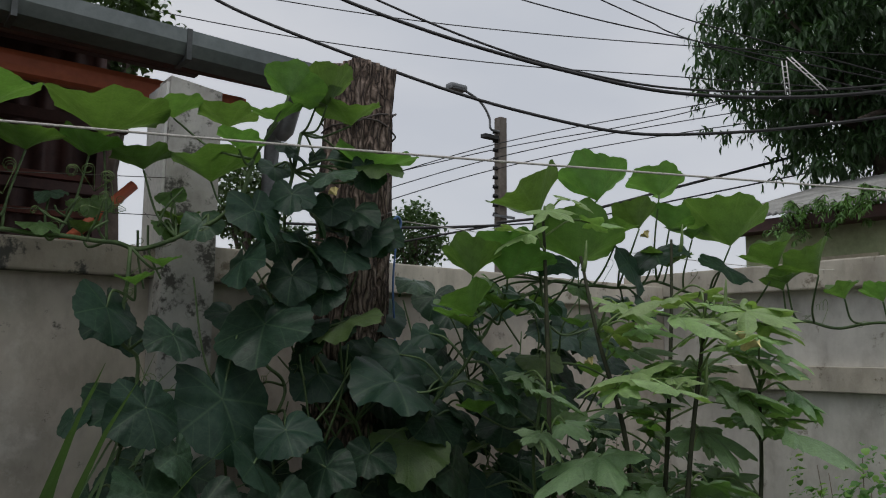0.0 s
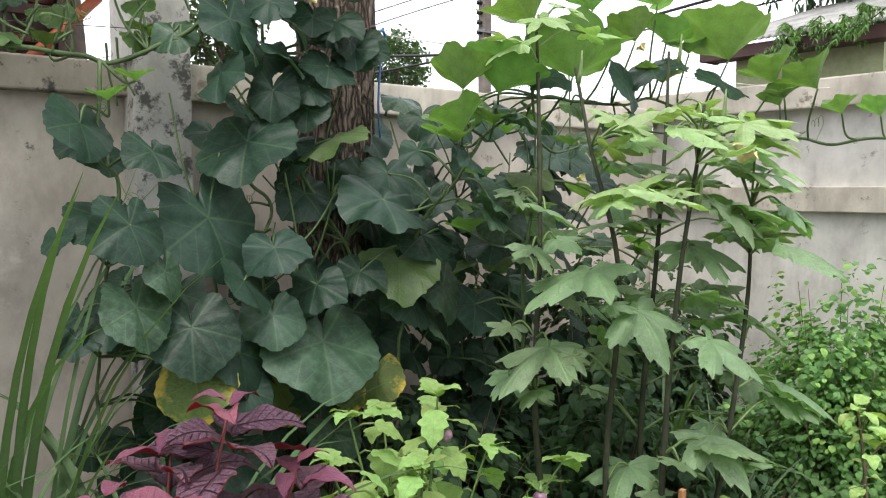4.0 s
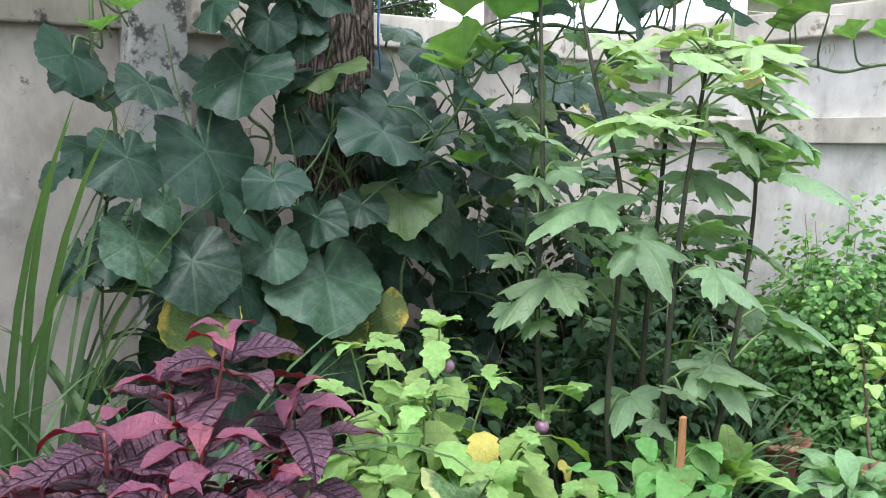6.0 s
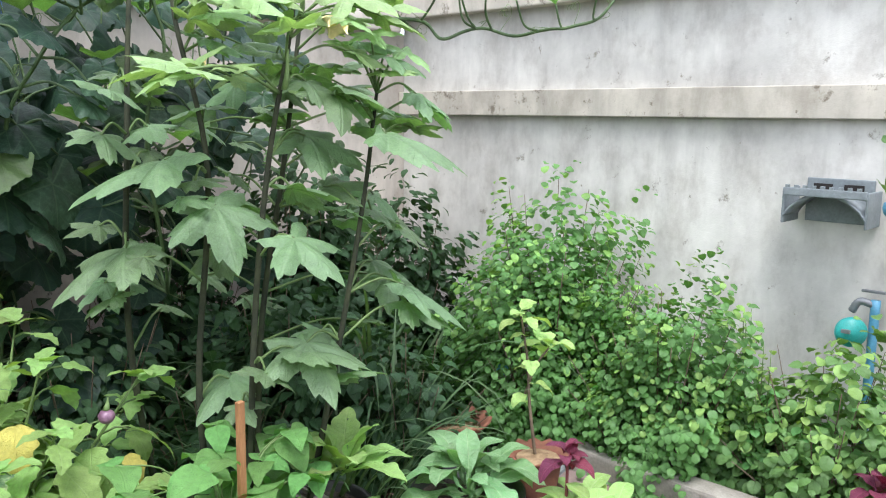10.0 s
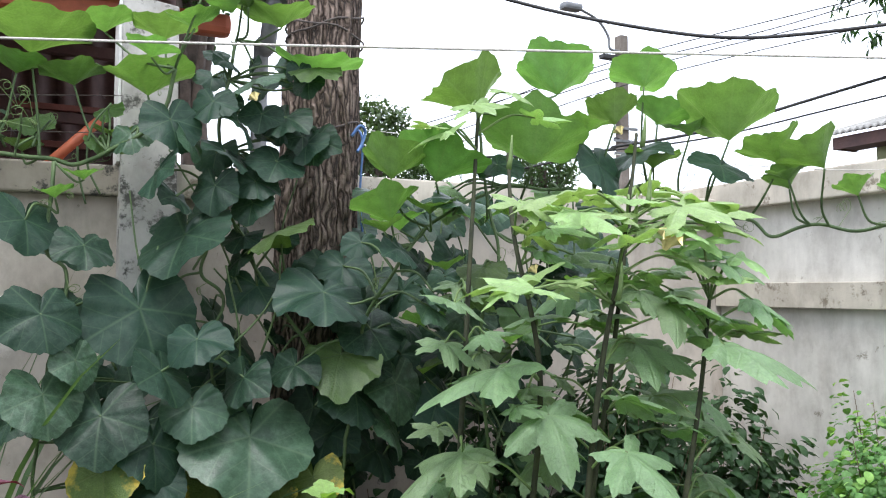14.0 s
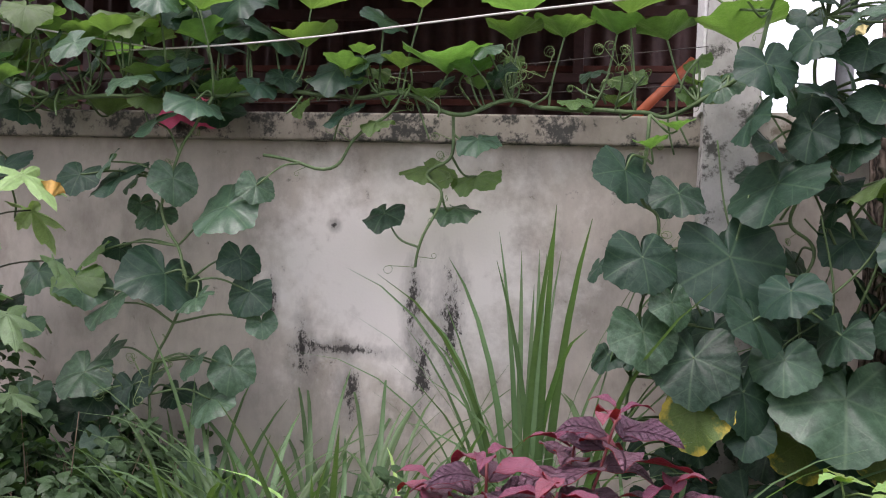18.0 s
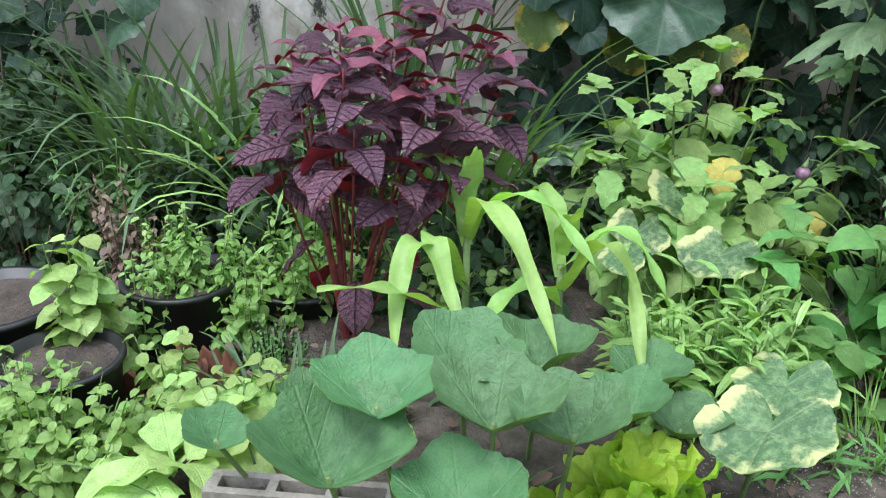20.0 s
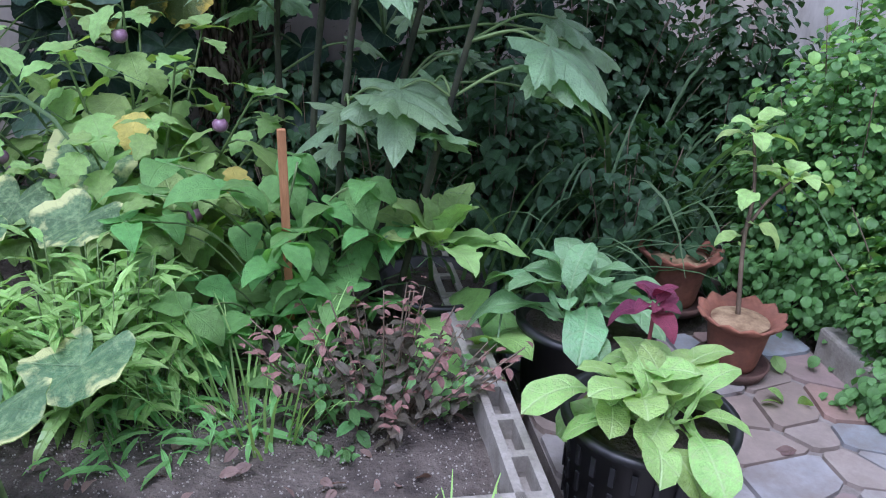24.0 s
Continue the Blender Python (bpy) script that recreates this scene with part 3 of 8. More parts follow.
def turn_of(heading, droop=0.0, roll=0.0):
    """The turn of a leaf whose tip points to heading (degrees from +x, counterclockwise) and hangs down by droop."""
    return Matrix.Rotation(radians(heading - 90), 4, "Z") @ Matrix.Rotation(radians(-droop), 4, "X") @ Matrix.Rotation(radians(roll), 4, "Y")


def put_leaf(mesh, parent, at, size, heading, droop=0.0, roll=0.0, name="leaf", label="", stretch=1.0):
    """A leaf as a part of its plant; at is in the world."""
    ob = new(name, mesh)
    ob.parent = parent
    ob.matrix_basis = Matrix.Translation(Vector(at) - parent.location) @ turn_of(heading, droop, roll) @ Matrix.Diagonal((size * stretch, size, size, 1))
    if label:
        ob["label"] = label
    return ob


def gather(mesh, spots, name, material, parent=None, label=""):
    """Many small leaves in one mesh: spots are matrices."""
    n, m = len(mesh.vertices), len(mesh.polygons)
    co = np.zeros(n * 3)
    mesh.vertices.foreach_get("co", co)
    co = np.c_[co.reshape(n, 3), np.ones(n)]
    polys = [tuple(p.vertices) for p in mesh.polygons]
    luv = np.zeros(len(mesh.loops) * 2, dtype=np.float32)
    mesh.uv_layers[0].data.foreach_get("uv", luv)
    vs, fs = [], []
    for i, mt in enumerate(spots):
        vs.append(co @ np.array(mt).T[:, :3])
        fs += [tuple(q + i * n for q in p) for p in polys]
    me = bpy.data.meshes.new(name)
    me.from_pydata(np.concatenate(vs).tolist(), [], fs)
    layer = me.uv_layers.new(name="plan")
    layer.data.foreach_set("uv", np.tile(luv, len(spots)))
    me.polygons.foreach_set("use_smooth", [True] * len(me.polygons))
    me.materials.append(material)
    ob = new(name, me)
    ob.parent = parent
    if label:
        ob["label"] = label
    return ob


# ---- setting ----
SOIL_Z = 0.02


def ground():
    n = 70
    v, f = [], []
    xs = [-300, -60, -14] + [-6 + 14 * i / n for i in range(n + 1)] + [16, 60, 300]
    ys = [-300, -60, -12] + [-4 + 9 * i / n for i in range(n + 1)] + [12, 60, 300]
    for y in ys:
        for x in xs:
            z = 0.03 * noise.noise((x * 2.2, y * 2.2, 0)) + 0.012 * noise.noise((x * 9, y * 9, 3)) - 0.03
            v.append((x, y, z if -6 < x < 8 and -4 < y < 5 else -0.03))
    w = len(xs)
    for j in range(len(ys) - 1):
        for i in range(w - 1):
            a = j * w + i
            f.append((a, a + 1, a + w + 1, a + w))
    tagged(link_mesh("ground", v, f, M_SOIL, None, "dark crumbly garden soil with bits of litter", True), category="ground", kind="structure")


def walls():
    tagged(part("wall_back", box_bm(-6.0, 4.49, 3.66, 3.82, -0.1, 1.80), M_WALL, None, "weathered grey rendered garden wall with black mould streaks"), category="wall", kind="structure")
    tagged(part("coping_back", box_bm(-6.0, 1.40, 3.60, 3.88, 1.80, 1.915, 0.008), M_COPING, None, "mould-blackened concrete coping on the garden wall"), category="coping", kind="structure")
    tagged(part("coping_corner", box_bm(1.402, 4.268, 3.60, 3.88, 1.80, 1.935, 0.008), M_COPING_R, None, "cream concrete coping between log and corner"), category="coping", kind="structure")
    tagged(part("wall_right", box_bm(4.34, 4.49, -5.0, 3.655, -0.1, 1.872), M_WALL_R, None, "pale grey rendered garden wall with rain streaks"), category="wall", kind="structure")
    tagged(part("ledge_right", box_bm(4.30, 4.345, -5.0, 3.655, 1.36, 1.484, 0.004), M_COPING_R, None, "cream rendered band projecting from the wall"), category="ledge", kind="structure")
    tagged(part("coping_right", box_bm(4.27, 4.54, -5.0, 3.90, 1.872, 2.012, 0.008), M_COPING_R, None, "cream concrete coping with dark rain stains"), category="coping", kind="structure")
    tagged(part("wall_left", box_bm(-6.16, -6.0, -5.0, 3.82, -0.1, 1.9), M_WALL, None, "plain rendered wall closing the garden"), category="wall", kind="structure")
    tagged(part("wall_front", box_bm(-6.0, 4.34, -5.16, -5.0, -0.1, 3.2), M_WALL_R, None, "plain rendered house wall behind the garden"), category="wall", kind="structure")


def concrete_post():
    ob = thing("concrete_post", (1.376, 3.62, 0), "grey concrete fence post with flaking white side", "post")
    bm = box_bm(-0.10, 0.10, -0.10, 0.035, 0, 2.54, 0.006)
    for v in bm.verts:
        if v.co.z > 2.5:
            v.co.z += 0.02 * math.sin(v.co.x * 40)
    part("shaft", bm, M_POST, ob)
    part("painted_side", box_bm(-0.112, -0.1005, -0.085, 0.12, 1.92, 2.53, 0.003), M_WHITE, ob, "white painted edge strip")


def log_post():
    ob = thing("log_post", (1.95, 3.36, 0), "thick dead tree trunk post with deeply furrowed brown bark", "log")
    seg, nz = 110, 90
    v, f = [], []
    for j in range(nz + 1):
        z = 2.70 * j / nz
        for k in range(seg):
            a = 2 * math.pi * k / seg
            furrow = noise.noise((math.cos(a) * 4.2, math.sin(a) * 4.2, z * 0.9)) * 0.5 + noise.noise((math.cos(a) * 9, math.sin(a) * 9, z * 2.2)) * 0.5
            furrow -= 0.5 * abs(noise.noise((math.cos(a) * 14, math.sin(a) * 14, z * 3.0)))
            r = 0.158 - 0.006 * z + 0.042 * furrow
            top = 0.03 * noise.noise((math.cos(a) * 1.5, math.sin(a) * 1.5, 9)) if j == nz else 0
            v.append((r * math.cos(a) + 0.036 * z - 0.03, r * math.sin(a) + 0.01 * z, z + top))
    for j in range(nz):
        for k in range(seg):
            a, b = j * seg + k, j * seg + (k + 1) % seg
            f.append((a, b, b + seg, a + seg))
    v.append((0.036 * 2.7 - 0.03, 0.027, 2.68))
    c = len(v) - 1
    for k in range(seg):
        f.append((nz * seg + k, nz * seg + (k + 1) % seg, c))
    link_mesh("trunk", v, f, M_BARK, ob, "", True)
    for z, tilt in ((2.47, 0.05), (2.44, -0.03), (2.06, 0.04)):
        pts = []
        for k in range(25):
            a = 2 * math.pi * k / 24
            pts.append(Vector((0.152 * math.cos(a) + 0.036 * z - 0.03, 0.152 * math.sin(a) + 0.01 * z, z + tilt * math.cos(a) + 0.006 * math.sin(5 * a + z * 9))))
        t = Tubes()
        t.add(pts, 0.004, None, 5)
        t.link("wire_tie", M_WIRE, ob, "rusty wire wound round the trunk")
    tube("blue_cord", [(0.155, -0.06, 2.08), (0.175, -0.09, 2.02), (0.17, -0.08, 1.8), (0.19, -0.07, 1.55), (0.175, -0.06, 1.2)], 0.0045, M_BLUE, ob, "blue plastic cord")
    tube("blue_knot", [(0.12, -0.12, 2.03), (0.15, -0.13, 2.07), (0.175, -0.12, 2.05), (0.16, -0.12, 2.0), (0.14, -0.13, 1.97)], 0.006, M_BLUE, ob, "knotted blue cord end")


M_WHITE = surface("white_paint_worn", (0.62, 0.62, 0.60), (0.82, 0.82, 0.80), 6, 0.7, 0.2)
M_BLUE = surface("blue_plastic", (0.06, 0.14, 0.36), (0.12, 0.24, 0.50), 30, 0.45, 0.1)


# ---- beyond the walls ----
def neighbour_house():
    ob = thing("neighbour_house", (0, 5.0, 0), "house behind the wall with dark red roof and grey gutter", "house")
    # the eave: gutter, fascia, orange-red steel beam, dark roof sheets below
    bm = bmesh.new()
    prof = [(-0.02, 2.775), (-0.02, 2.72), (0.0, 2.675), (0.09, 2.66), (0.12, 2.675), (0.12, 2.705), (0.09, 2.68), (0.01, 2.69), (0.0, 2.72), (0.0, 2.775)]
    x0, x1 = -4.6, 1.93
    ring = [[bm.verts.new((x, -1.38 + p, z + 0.028 - 0.02 * x)) for p, z in prof] for x in (x0, x1)]
    for i in range(len(prof)):
        k = (i + 1) % len(prof)
        bm.faces.new((ring[0][i], ring[0][k], ring[1][k], ring[1][i]))
    bm.faces.new(list(reversed(ring[0])))
    bm.faces.new(ring[1])
    gut = part("gutter", bm, M_GUTTER, ob, "grey galvanised box gutter")
    for x in (-2.6, -2.03, -1.456, -0.935, -0.36, 0.2, 0.753, 1.364):
        z = 0.028 - 0.02 * x
        part("gutter_strap", box_bm(x - 0.010, x + 0.010, -1.404, -1.27, z + 2.655, z + 2.779), M_GUTTER_D, gut, "dark gutter bracket")
    part("fascia", box_bm(x0, 1.9, -1.25, -1.21, 2.67, 2.80, 0.004), M_ROOF_DARK, ob, "dark red fascia board")
    tube("downpipe", [(1.875, -1.33, 2.68), (1.875, -1.22, 2.5), (1.88, -1.06, 2.3), (1.88, -1.06, 0.0)], 0.036, M_GREY, ob, "grey rain pipe", n=6)
    # roof sheet above the eave
    v, f = [], []
    for i in range(140):
        x = x0 + (x1 - 0.06 - x0) * i / 139
        z = 0.02 * math.cos(i * 1.57) + 0.028 - 0.02 * x
        v += [(x, -1.27, 2.80 + z), (x, 2.4, 4.05 + z), (x, 2.4, 4.02 + z), (x, -1.27, 2.775 + z)]
    for i in range(139):
        a = 4 * i
        f += [(a, a + 1, a + 5, a + 4), (a + 2, a + 3, a + 7, a + 6), (a + 3, a, a + 4, a + 7)]
    link_mesh("roof", v, f, M_ROOF_DARK, ob, "dark red corrugated roof", False)
    part("beam", box_bm(x0, 1.75, -1.10, -1.00, 2.565, 2.66, 0.03), M_STEEL_RED, ob, "orange-red painted steel beam")
    for y, z in ((-0.3, 2.98), (0.9, 2.92), (1.5, 2.6)):
        part("purlin", box_bm(x0, 1.8, y - 0.03, y + 0.03, z, z + 0.07, 0.004), M_ROOF_DARK, ob)
    # inner corrugated wall, dark, with red rails
    v, f = [], []
    for i in range(160):
        x = -5.4 + 7.3 * i / 159
        y = 1.9 + 0.035 * math.cos(i * 1.57)
        v += [(x, y, 0.0), (x, y, 3.83)]
    for i in range(159):
        f.append((2 * i, 2 * i + 2, 2 * i + 3, 2 * i + 1))
    link_mesh("sheet_wall", v, f, M_ROOF_DARK, ob, "dark brown corrugated sheet wall", True)
    for z in (1.95, 2.22, 2.48, 2.75):
        part("rail", box_bm(-5.4, 1.9, 1.80, 1.85, z, z + 0.045, 0.003), M_RAIL, ob, "dull red steel rail")
    for x in (-3.4, -1.2, 0.75, 1.86):
        part("column", box_bm(x - 0.04, x + 0.04, 1.70, 1.79, 0, 3.4, 0.004), M_ROOF_DARK, ob)
    tube("brace", [(1.28, -1.08, 2.2), (1.02, -1.08, 1.93)], 0.022, M_STEEL_RED, ob, "slanting red steel brace", n=2)
    part("sill_rail", box_bm(-4.6, 1.28, -1.10, -1.06, 1.915, 1.945, 0.004), M_STEEL_RED, ob, "red steel rail on the wall top")


M_GUTTER_D = surface("gutter_strap", (0.05, 0.055, 0.055), (0.10, 0.11, 0.11), 8, 0.6, 0.1, metal=0.4)


def right_house():
    ob = thing("right_house", (8.1, 4.0, 0), "low house beyond the wall with grey corrugated roof", "house")
    part("wall", box_bm(0.0, 2.3, -0.05, 1.42, 0.0, 2.80), M_GREENWALL, ob, "pale green painted wall")
    v, f = [], []
    n = 110
    for i in range(n):
        y = -0.22 + 1.94 * i / (n - 1)
        w = 0.013 * math.cos(i * math.pi / 2)
        v += [(-0.37, y, 2.945 + w), (2.5, y, 3.77 + w), (2.5, y, 3.75 + w), (-0.37, y, 2.925 + w)]
    for i in range(n - 1):
        a = 4 * i
        f += [(a + 4, a + 5, a + 1, a), (a + 2, a + 3, a + 7, a + 6), (a + 3, a, a + 4, a + 7)]
    link_mesh("roof", v, f, M_ROOF, ob, "grey corrugated fibre cement roof")
    part("fascia", box_bm(-0.30, -0.26, -0.2, 1.66, 2.79, 2.905), M_ROOF_DARK, ob, "dark red fascia board")
    part("verge_board", box_bm(-0.26, 0.0, 1.62, 1.66, 2.79, 2.90), M_ROOF_DARK, ob)
    part("soffit", box_bm(-0.26, 0.0, -0.2, 1.62, 2.80, 2.815), M_ROOF_DARK, ob, "dark red boarded soffit")
    w = part("window", box_bm(-0.02, 0.012, 0.1, 0.9, 1.6, 2.45), M_DARK, ob, "dark window opening")
    for y in (0.04, 0.9):
        part("window_frame", box_bm(-0.045, -0.0205, y, y + 0.06, 1.55, 2.5), M_CREAM, w)
    part("window_frame", box_bm(-0.045, -0.0205, 0.1, 0.9, 2.45, 2.5), M_CREAM, w)
    creeper = thing("roof_creeper", (7.75, 4.0, 2.9), "feathery green creeper hanging over the roof edge", "creeper")
    rng = random.Random(77)
    t, spots = Tubes(), []
    for k in range(26):
        y = rng.uniform(-0.25, 1.05)
        p = Vector((rng.uniform(-0.1, 0.3), y, 0.06 + rng.uniform(0, 0.1)))
        line = [p]
        for q in range(4):
            p = p + Vector((rng.uniform(-0.1, 0.0), rng.uniform(-0.1, 0.14), rng.uniform(-0.13, 0.03)))
            line.append(p)
        line = smooth_line(line, 4)
        t.add(line, 0.006, 0.003, 4)
        for p in line:
            for q in range(5):
                s = rng.uniform(0.04, 0.085)
                spots.append(Matrix.Translation(p) @ turn_of(rng.uniform(0, 360), rng.uniform(-10, 70), rng.uniform(-30, 30)) @ Matrix.Diagonal((s, s, s, 1)))
    t.link("stem", M_STEM_D, creeper)
    gather(LANCE_FAR, spots, "foliage", HERB, creeper)
    far = thing("far_house", (9, 18, 0), "far house with grey tiled roof", "house")
    part("wall", box_bm(-6, 3, 0, 5, 0, 2.9), M_CREAM, far)
    bm = bmesh.new()
    c = [bm.verts.new(p) for p in ((-6.6, -0.6, 2.9), (3.6, -0.6, 2.9), (3.6, 5.6, 2.9), (-6.6, 5.6, 2.9), (-6.6, 2.5, 3.9), (3.6, 2.5, 3.9))]
    for q in ((0, 1, 5, 4), (2, 3, 4, 5), (0, 4, 3), (1, 2, 5), (3, 2, 1, 0)):
        bm.faces.new([c[i] for i in q])
    part("roof", bm, M_ROOF, far, "grey roof")


def utility_pole():
    ob = thing("utility_pole", (9.13, 10.5, 0), "concrete utility pole with insulators and a street lamp", "pole")
    bm = box_bm(-0.075, 0.075, -0.075, 0.075, 0, 5.46, 0.01)
    part("pole", bm, M_POLE, ob)
    for i in range(10):
        z = 5.2 - 0.155 * i
        ins = Tubes()
        ins.add([Vector((-0.07, 0, z)), Vector((-0.17, -0.02, z))], 0.03, 0.02, 8)
        ins.add([Vector((-0.13, 0, z - 0.025)), Vector((-0.13, 0, z + 0.03))], 0.04, 0.034, 8)
        ins.link("insulator", M_CABLE, ob, "dark insulator")
    for z in (3.55, 3.75, 3.95):
        part("crossbar", box_bm(-0.22, 0.22, -0.11, -0.076, z, z + 0.04), M_GREY, ob)
    arm = tube("lamp_arm", [(-0.06, -0.05, 5.2), (-0.26, -0.05, 5.22), (-0.30, -0.05, 5.42), (-0.5, -0.05, 5.64), (-0.86, -0.05, 5.77)], 0.02, M_GREY, ob, "curved grey lamp arm")
    v = box_bm(-1.16, -0.82, -0.14, 0.04, 5.71, 5.82, 0.045)
    part("lamp_head", v, M_GREY, ob, "grey street lamp head")
    for z in (5.05,):
        part("lamp_bracket", box_bm(-0.42, -0.12, -0.1, 0.02, z, z + 0.06), M_CABLE, ob)


def cable_bracket():
    """Two pale lattice bars that spread the overhead cables."""
    ob = thing("cable_bracket", (7.32, 4.44, 3.96), "pale galvanised bracket spreading the overhead cables", "bracket")
    for a, b in (((-0.01, 0.02, 0.33), (0.0, 0.0, 0.0)), ((0.01, -0.02, 0.36), (0.14, -0.28, 0.0))):
        a, b = Vector(a), Vector(b)
        t = Tubes()
        for off in (-0.014, 0.014):
            t.add([a + Vector((off, -off, 0)), b + Vector((off, -off, 0))], 0.006, 0.006, 6)
        for q in range(1, 6):
            p = a.lerp(b, q / 6)
            t.add([p + Vector((-0.014, 0.014, 0)), p + Vector((0.014, -0.014, 0))], 0.005, 0.005, 5)
        t.link("bar", M_WHITE, ob)


def cable(name, pts, r, label, mat=None):
    ob = tube(name, pts, r, mat or M_CABLE, None, "", n=10, sides=6)
    tagged(ob, label, "cable", "overhead cables")


ground()
walls()
concrete_post()
log_post()
neighbour_house()
utility_pole()


def mango_tree():
    ob = thing("mango_tree", (11.3, 5.05, 0), "large dark green mango tree behind the house", "tree")
    rng = random.Random(12)
    t = Tubes()
    t.add(smooth_line([(0, 0, -0.02), (0.05, 0.05, 1.6), (0.0, 0.05, 3.0)], 5), 0.27, 0.22, 10)
    t.add(smooth_line([(0.0, 0.05, 2.9), (-0.1, 0.2, 3.7), (-0.2, 0.35, 4.6), (-0.5, 0.7, 5.8)], 5), 0.17, 0.07, 9)
    t.add(smooth_line([(0.0, 0.05, 2.9), (0.2, -0.2, 3.6), (0.3, -0.35, 4.4), (0.5, -0.8, 5.8)], 5), 0.19, 0.07, 9)
    t.add(smooth_line([(0.25, -0.25, 4.0), (-0.25, 0.35, 4.5), (-0.9, 0.9, 4.8)], 5), 0.10, 0.04, 8)
    for k in range(10):
        a = k * 0.66 + rng.uniform(-0.2, 0.2)
        e = Vector((math.cos(a) * rng.uniform(1.3, 2.3), math.sin(a) * rng.uniform(1.3, 2.3), rng.uniform(4.2, 7.0)))
        t.add(smooth_line([(0.0, 0.1, 4.0 + 0.08 * k), (e.x * 0.4, e.y * 0.4, 4.5 + 0.2 * (e.z - 4)), e], 5), 0.07, 0.02, 6)
    t.link("trunk", M_BARK2, ob, "dark forked trunk and limbs")
    spots = []
    for k in range(6200):
        u = Vector((rng.gauss(0, 1), rng.gauss(0, 1), rng.gauss(0, 1))).normalized()
        r = rng.uniform(0.12, 1.0) ** 0.45
        c = Vector((u.x * 2.75, u.y * 2.75, u.z * 2.7)) * r * (0.88 + 0.34 * noise.noise(u * 2.6)) + Vector((0, 0, 6.0))
        gap = noise.noise(c * 1.3 + Vector((3.1, 0.4, 0)))
        if gap < -0.22 or (c.z < 4.6 and gap < 0.06):
            continue
        for j in range(9):
            p = c + Vector((rng.gauss(0, 0.07), rng.gauss(0, 0.07), rng.gauss(0, 0.05)))
            s = rng.uniform(0.13, 0.21)
            spots.append(Matrix.Translation(p) @ turn_of(j * 40 + rng.uniform(-20, 20), rng.uniform(5, 70), rng.uniform(-40, 40)) @ Matrix.Diagonal((s, s, s, 1)))
    for k in range(420):
        c = Vector((rng.gauss(-0.5, 0.8), rng.gauss(-1.0, 0.6), rng.uniform(2.2, 3.6)))
        if noise.noise(c * 1.7) < 0.0:
            continue
        for j in range(9):
            p = c + Vector((rng.gauss(0, 0.09), rng.gauss(0, 0.09), rng.gauss(0, 0.07)))
            s = rng.uniform(0.13, 0.21)
            spots.append(Matrix.Translation(p) @ turn_of(j * 40 + rng.uniform(-20, 20), rng.uniform(5, 70), rng.uniform(-40, 40)) @ Matrix.Diagonal((s, s, s, 1)))
    gather(LANCE_FAR, spots, "crown", MANGO, ob, "dense crown of long drooping leaves")


def far_tree(at, size, high, seed):
    ob = thing("far_tree", at, "distant round-headed tree with grey-green leaves", "tree", "far trees")
    rng = random.Random(seed)
    t = Tubes()
    t.add(smooth_line([(0, 0, -0.02), (0.1, 0, high * 0.5), (0, 0.1, high)], 4), 0.2, 0.08, 7)
    for k in range(6):
        a = k * 1.05
        t.add(smooth_line([(0.05, 0, high * 0.6), (math.cos(a) * size * 0.5, math.sin(a) * size * 0.5, high)], 3), 0.07, 0.02, 5)
    t.link("trunk", M_BARK2, ob)
    spots = []
    for k in range(330):
        u = Vector((rng.gauss(0, 1), rng.gauss(0, 1), rng.gauss(0, 1))).normalized()
        c = Vector((u.x, u.y, u.z * 1.1)) * size * rng.uniform(0.5, 1) ** 0.4 * (0.75 + 0.4 * noise.noise(u * 2.5 + Vector((seed, 0, 0)))) + Vector((0, 0, high))
        for j in range(7):
            p = c + Vector((rng.gauss(0, 0.12), rng.gauss(0, 0.12), rng.gauss(0, 0.1))) * size
            s = rng.uniform(0.1, 0.17) * size
            spots.append(Matrix.Translation(p) @ turn_of(rng.uniform(0, 360), rng.uniform(-20, 60), rng.uniform(-40, 40)) @ Matrix.Diagonal((s, s, s, 1)))
    gather(OVAL_FAR, spots, "crown", FARLEAF, ob)


def oval(t, w=0.26, k=1.0):
    return w * math.sin(math.pi * min(1.0, t ** 0.8 * k)) ** 0.85


LANCE_FAR = blade("lance_leaf", MANGO, lambda t: 0.12 * math.sin(math.pi * t) ** 0.8, 1.0, 0.45, 0.3, 0.0, 3, 2)
OVAL_FAR = blade("oval_leaf", FARLEAF, lambda t: 0.3 * math.sin(math.pi * t) ** 0.7, 1.0, 0.3, 0.3, 0.0, 3, 2)

right_house()
mango_tree()
cable_bracket()
far_tree((7.55, 17.0, 0), 0.95, 4.75, 3)
far_tree((8.9, 17.6, 0), 0.7, 3.9, 7)
far_tree((2.14, 7.95, 0), 0.62, 4.42, 9)
far_tree((10.6, 15.0, 0), 0.8, 4.1, 11)


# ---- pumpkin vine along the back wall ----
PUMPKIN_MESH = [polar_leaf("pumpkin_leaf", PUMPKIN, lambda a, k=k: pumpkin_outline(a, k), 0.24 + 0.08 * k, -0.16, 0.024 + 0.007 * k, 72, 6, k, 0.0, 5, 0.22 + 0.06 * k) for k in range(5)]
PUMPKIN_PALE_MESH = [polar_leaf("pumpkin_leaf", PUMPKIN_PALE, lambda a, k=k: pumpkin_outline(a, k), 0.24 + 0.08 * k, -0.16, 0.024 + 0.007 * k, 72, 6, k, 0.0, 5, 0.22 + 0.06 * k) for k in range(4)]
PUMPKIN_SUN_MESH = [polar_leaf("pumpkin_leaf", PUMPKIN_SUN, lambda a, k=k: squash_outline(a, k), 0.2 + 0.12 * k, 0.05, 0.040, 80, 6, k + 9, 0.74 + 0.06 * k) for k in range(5)]
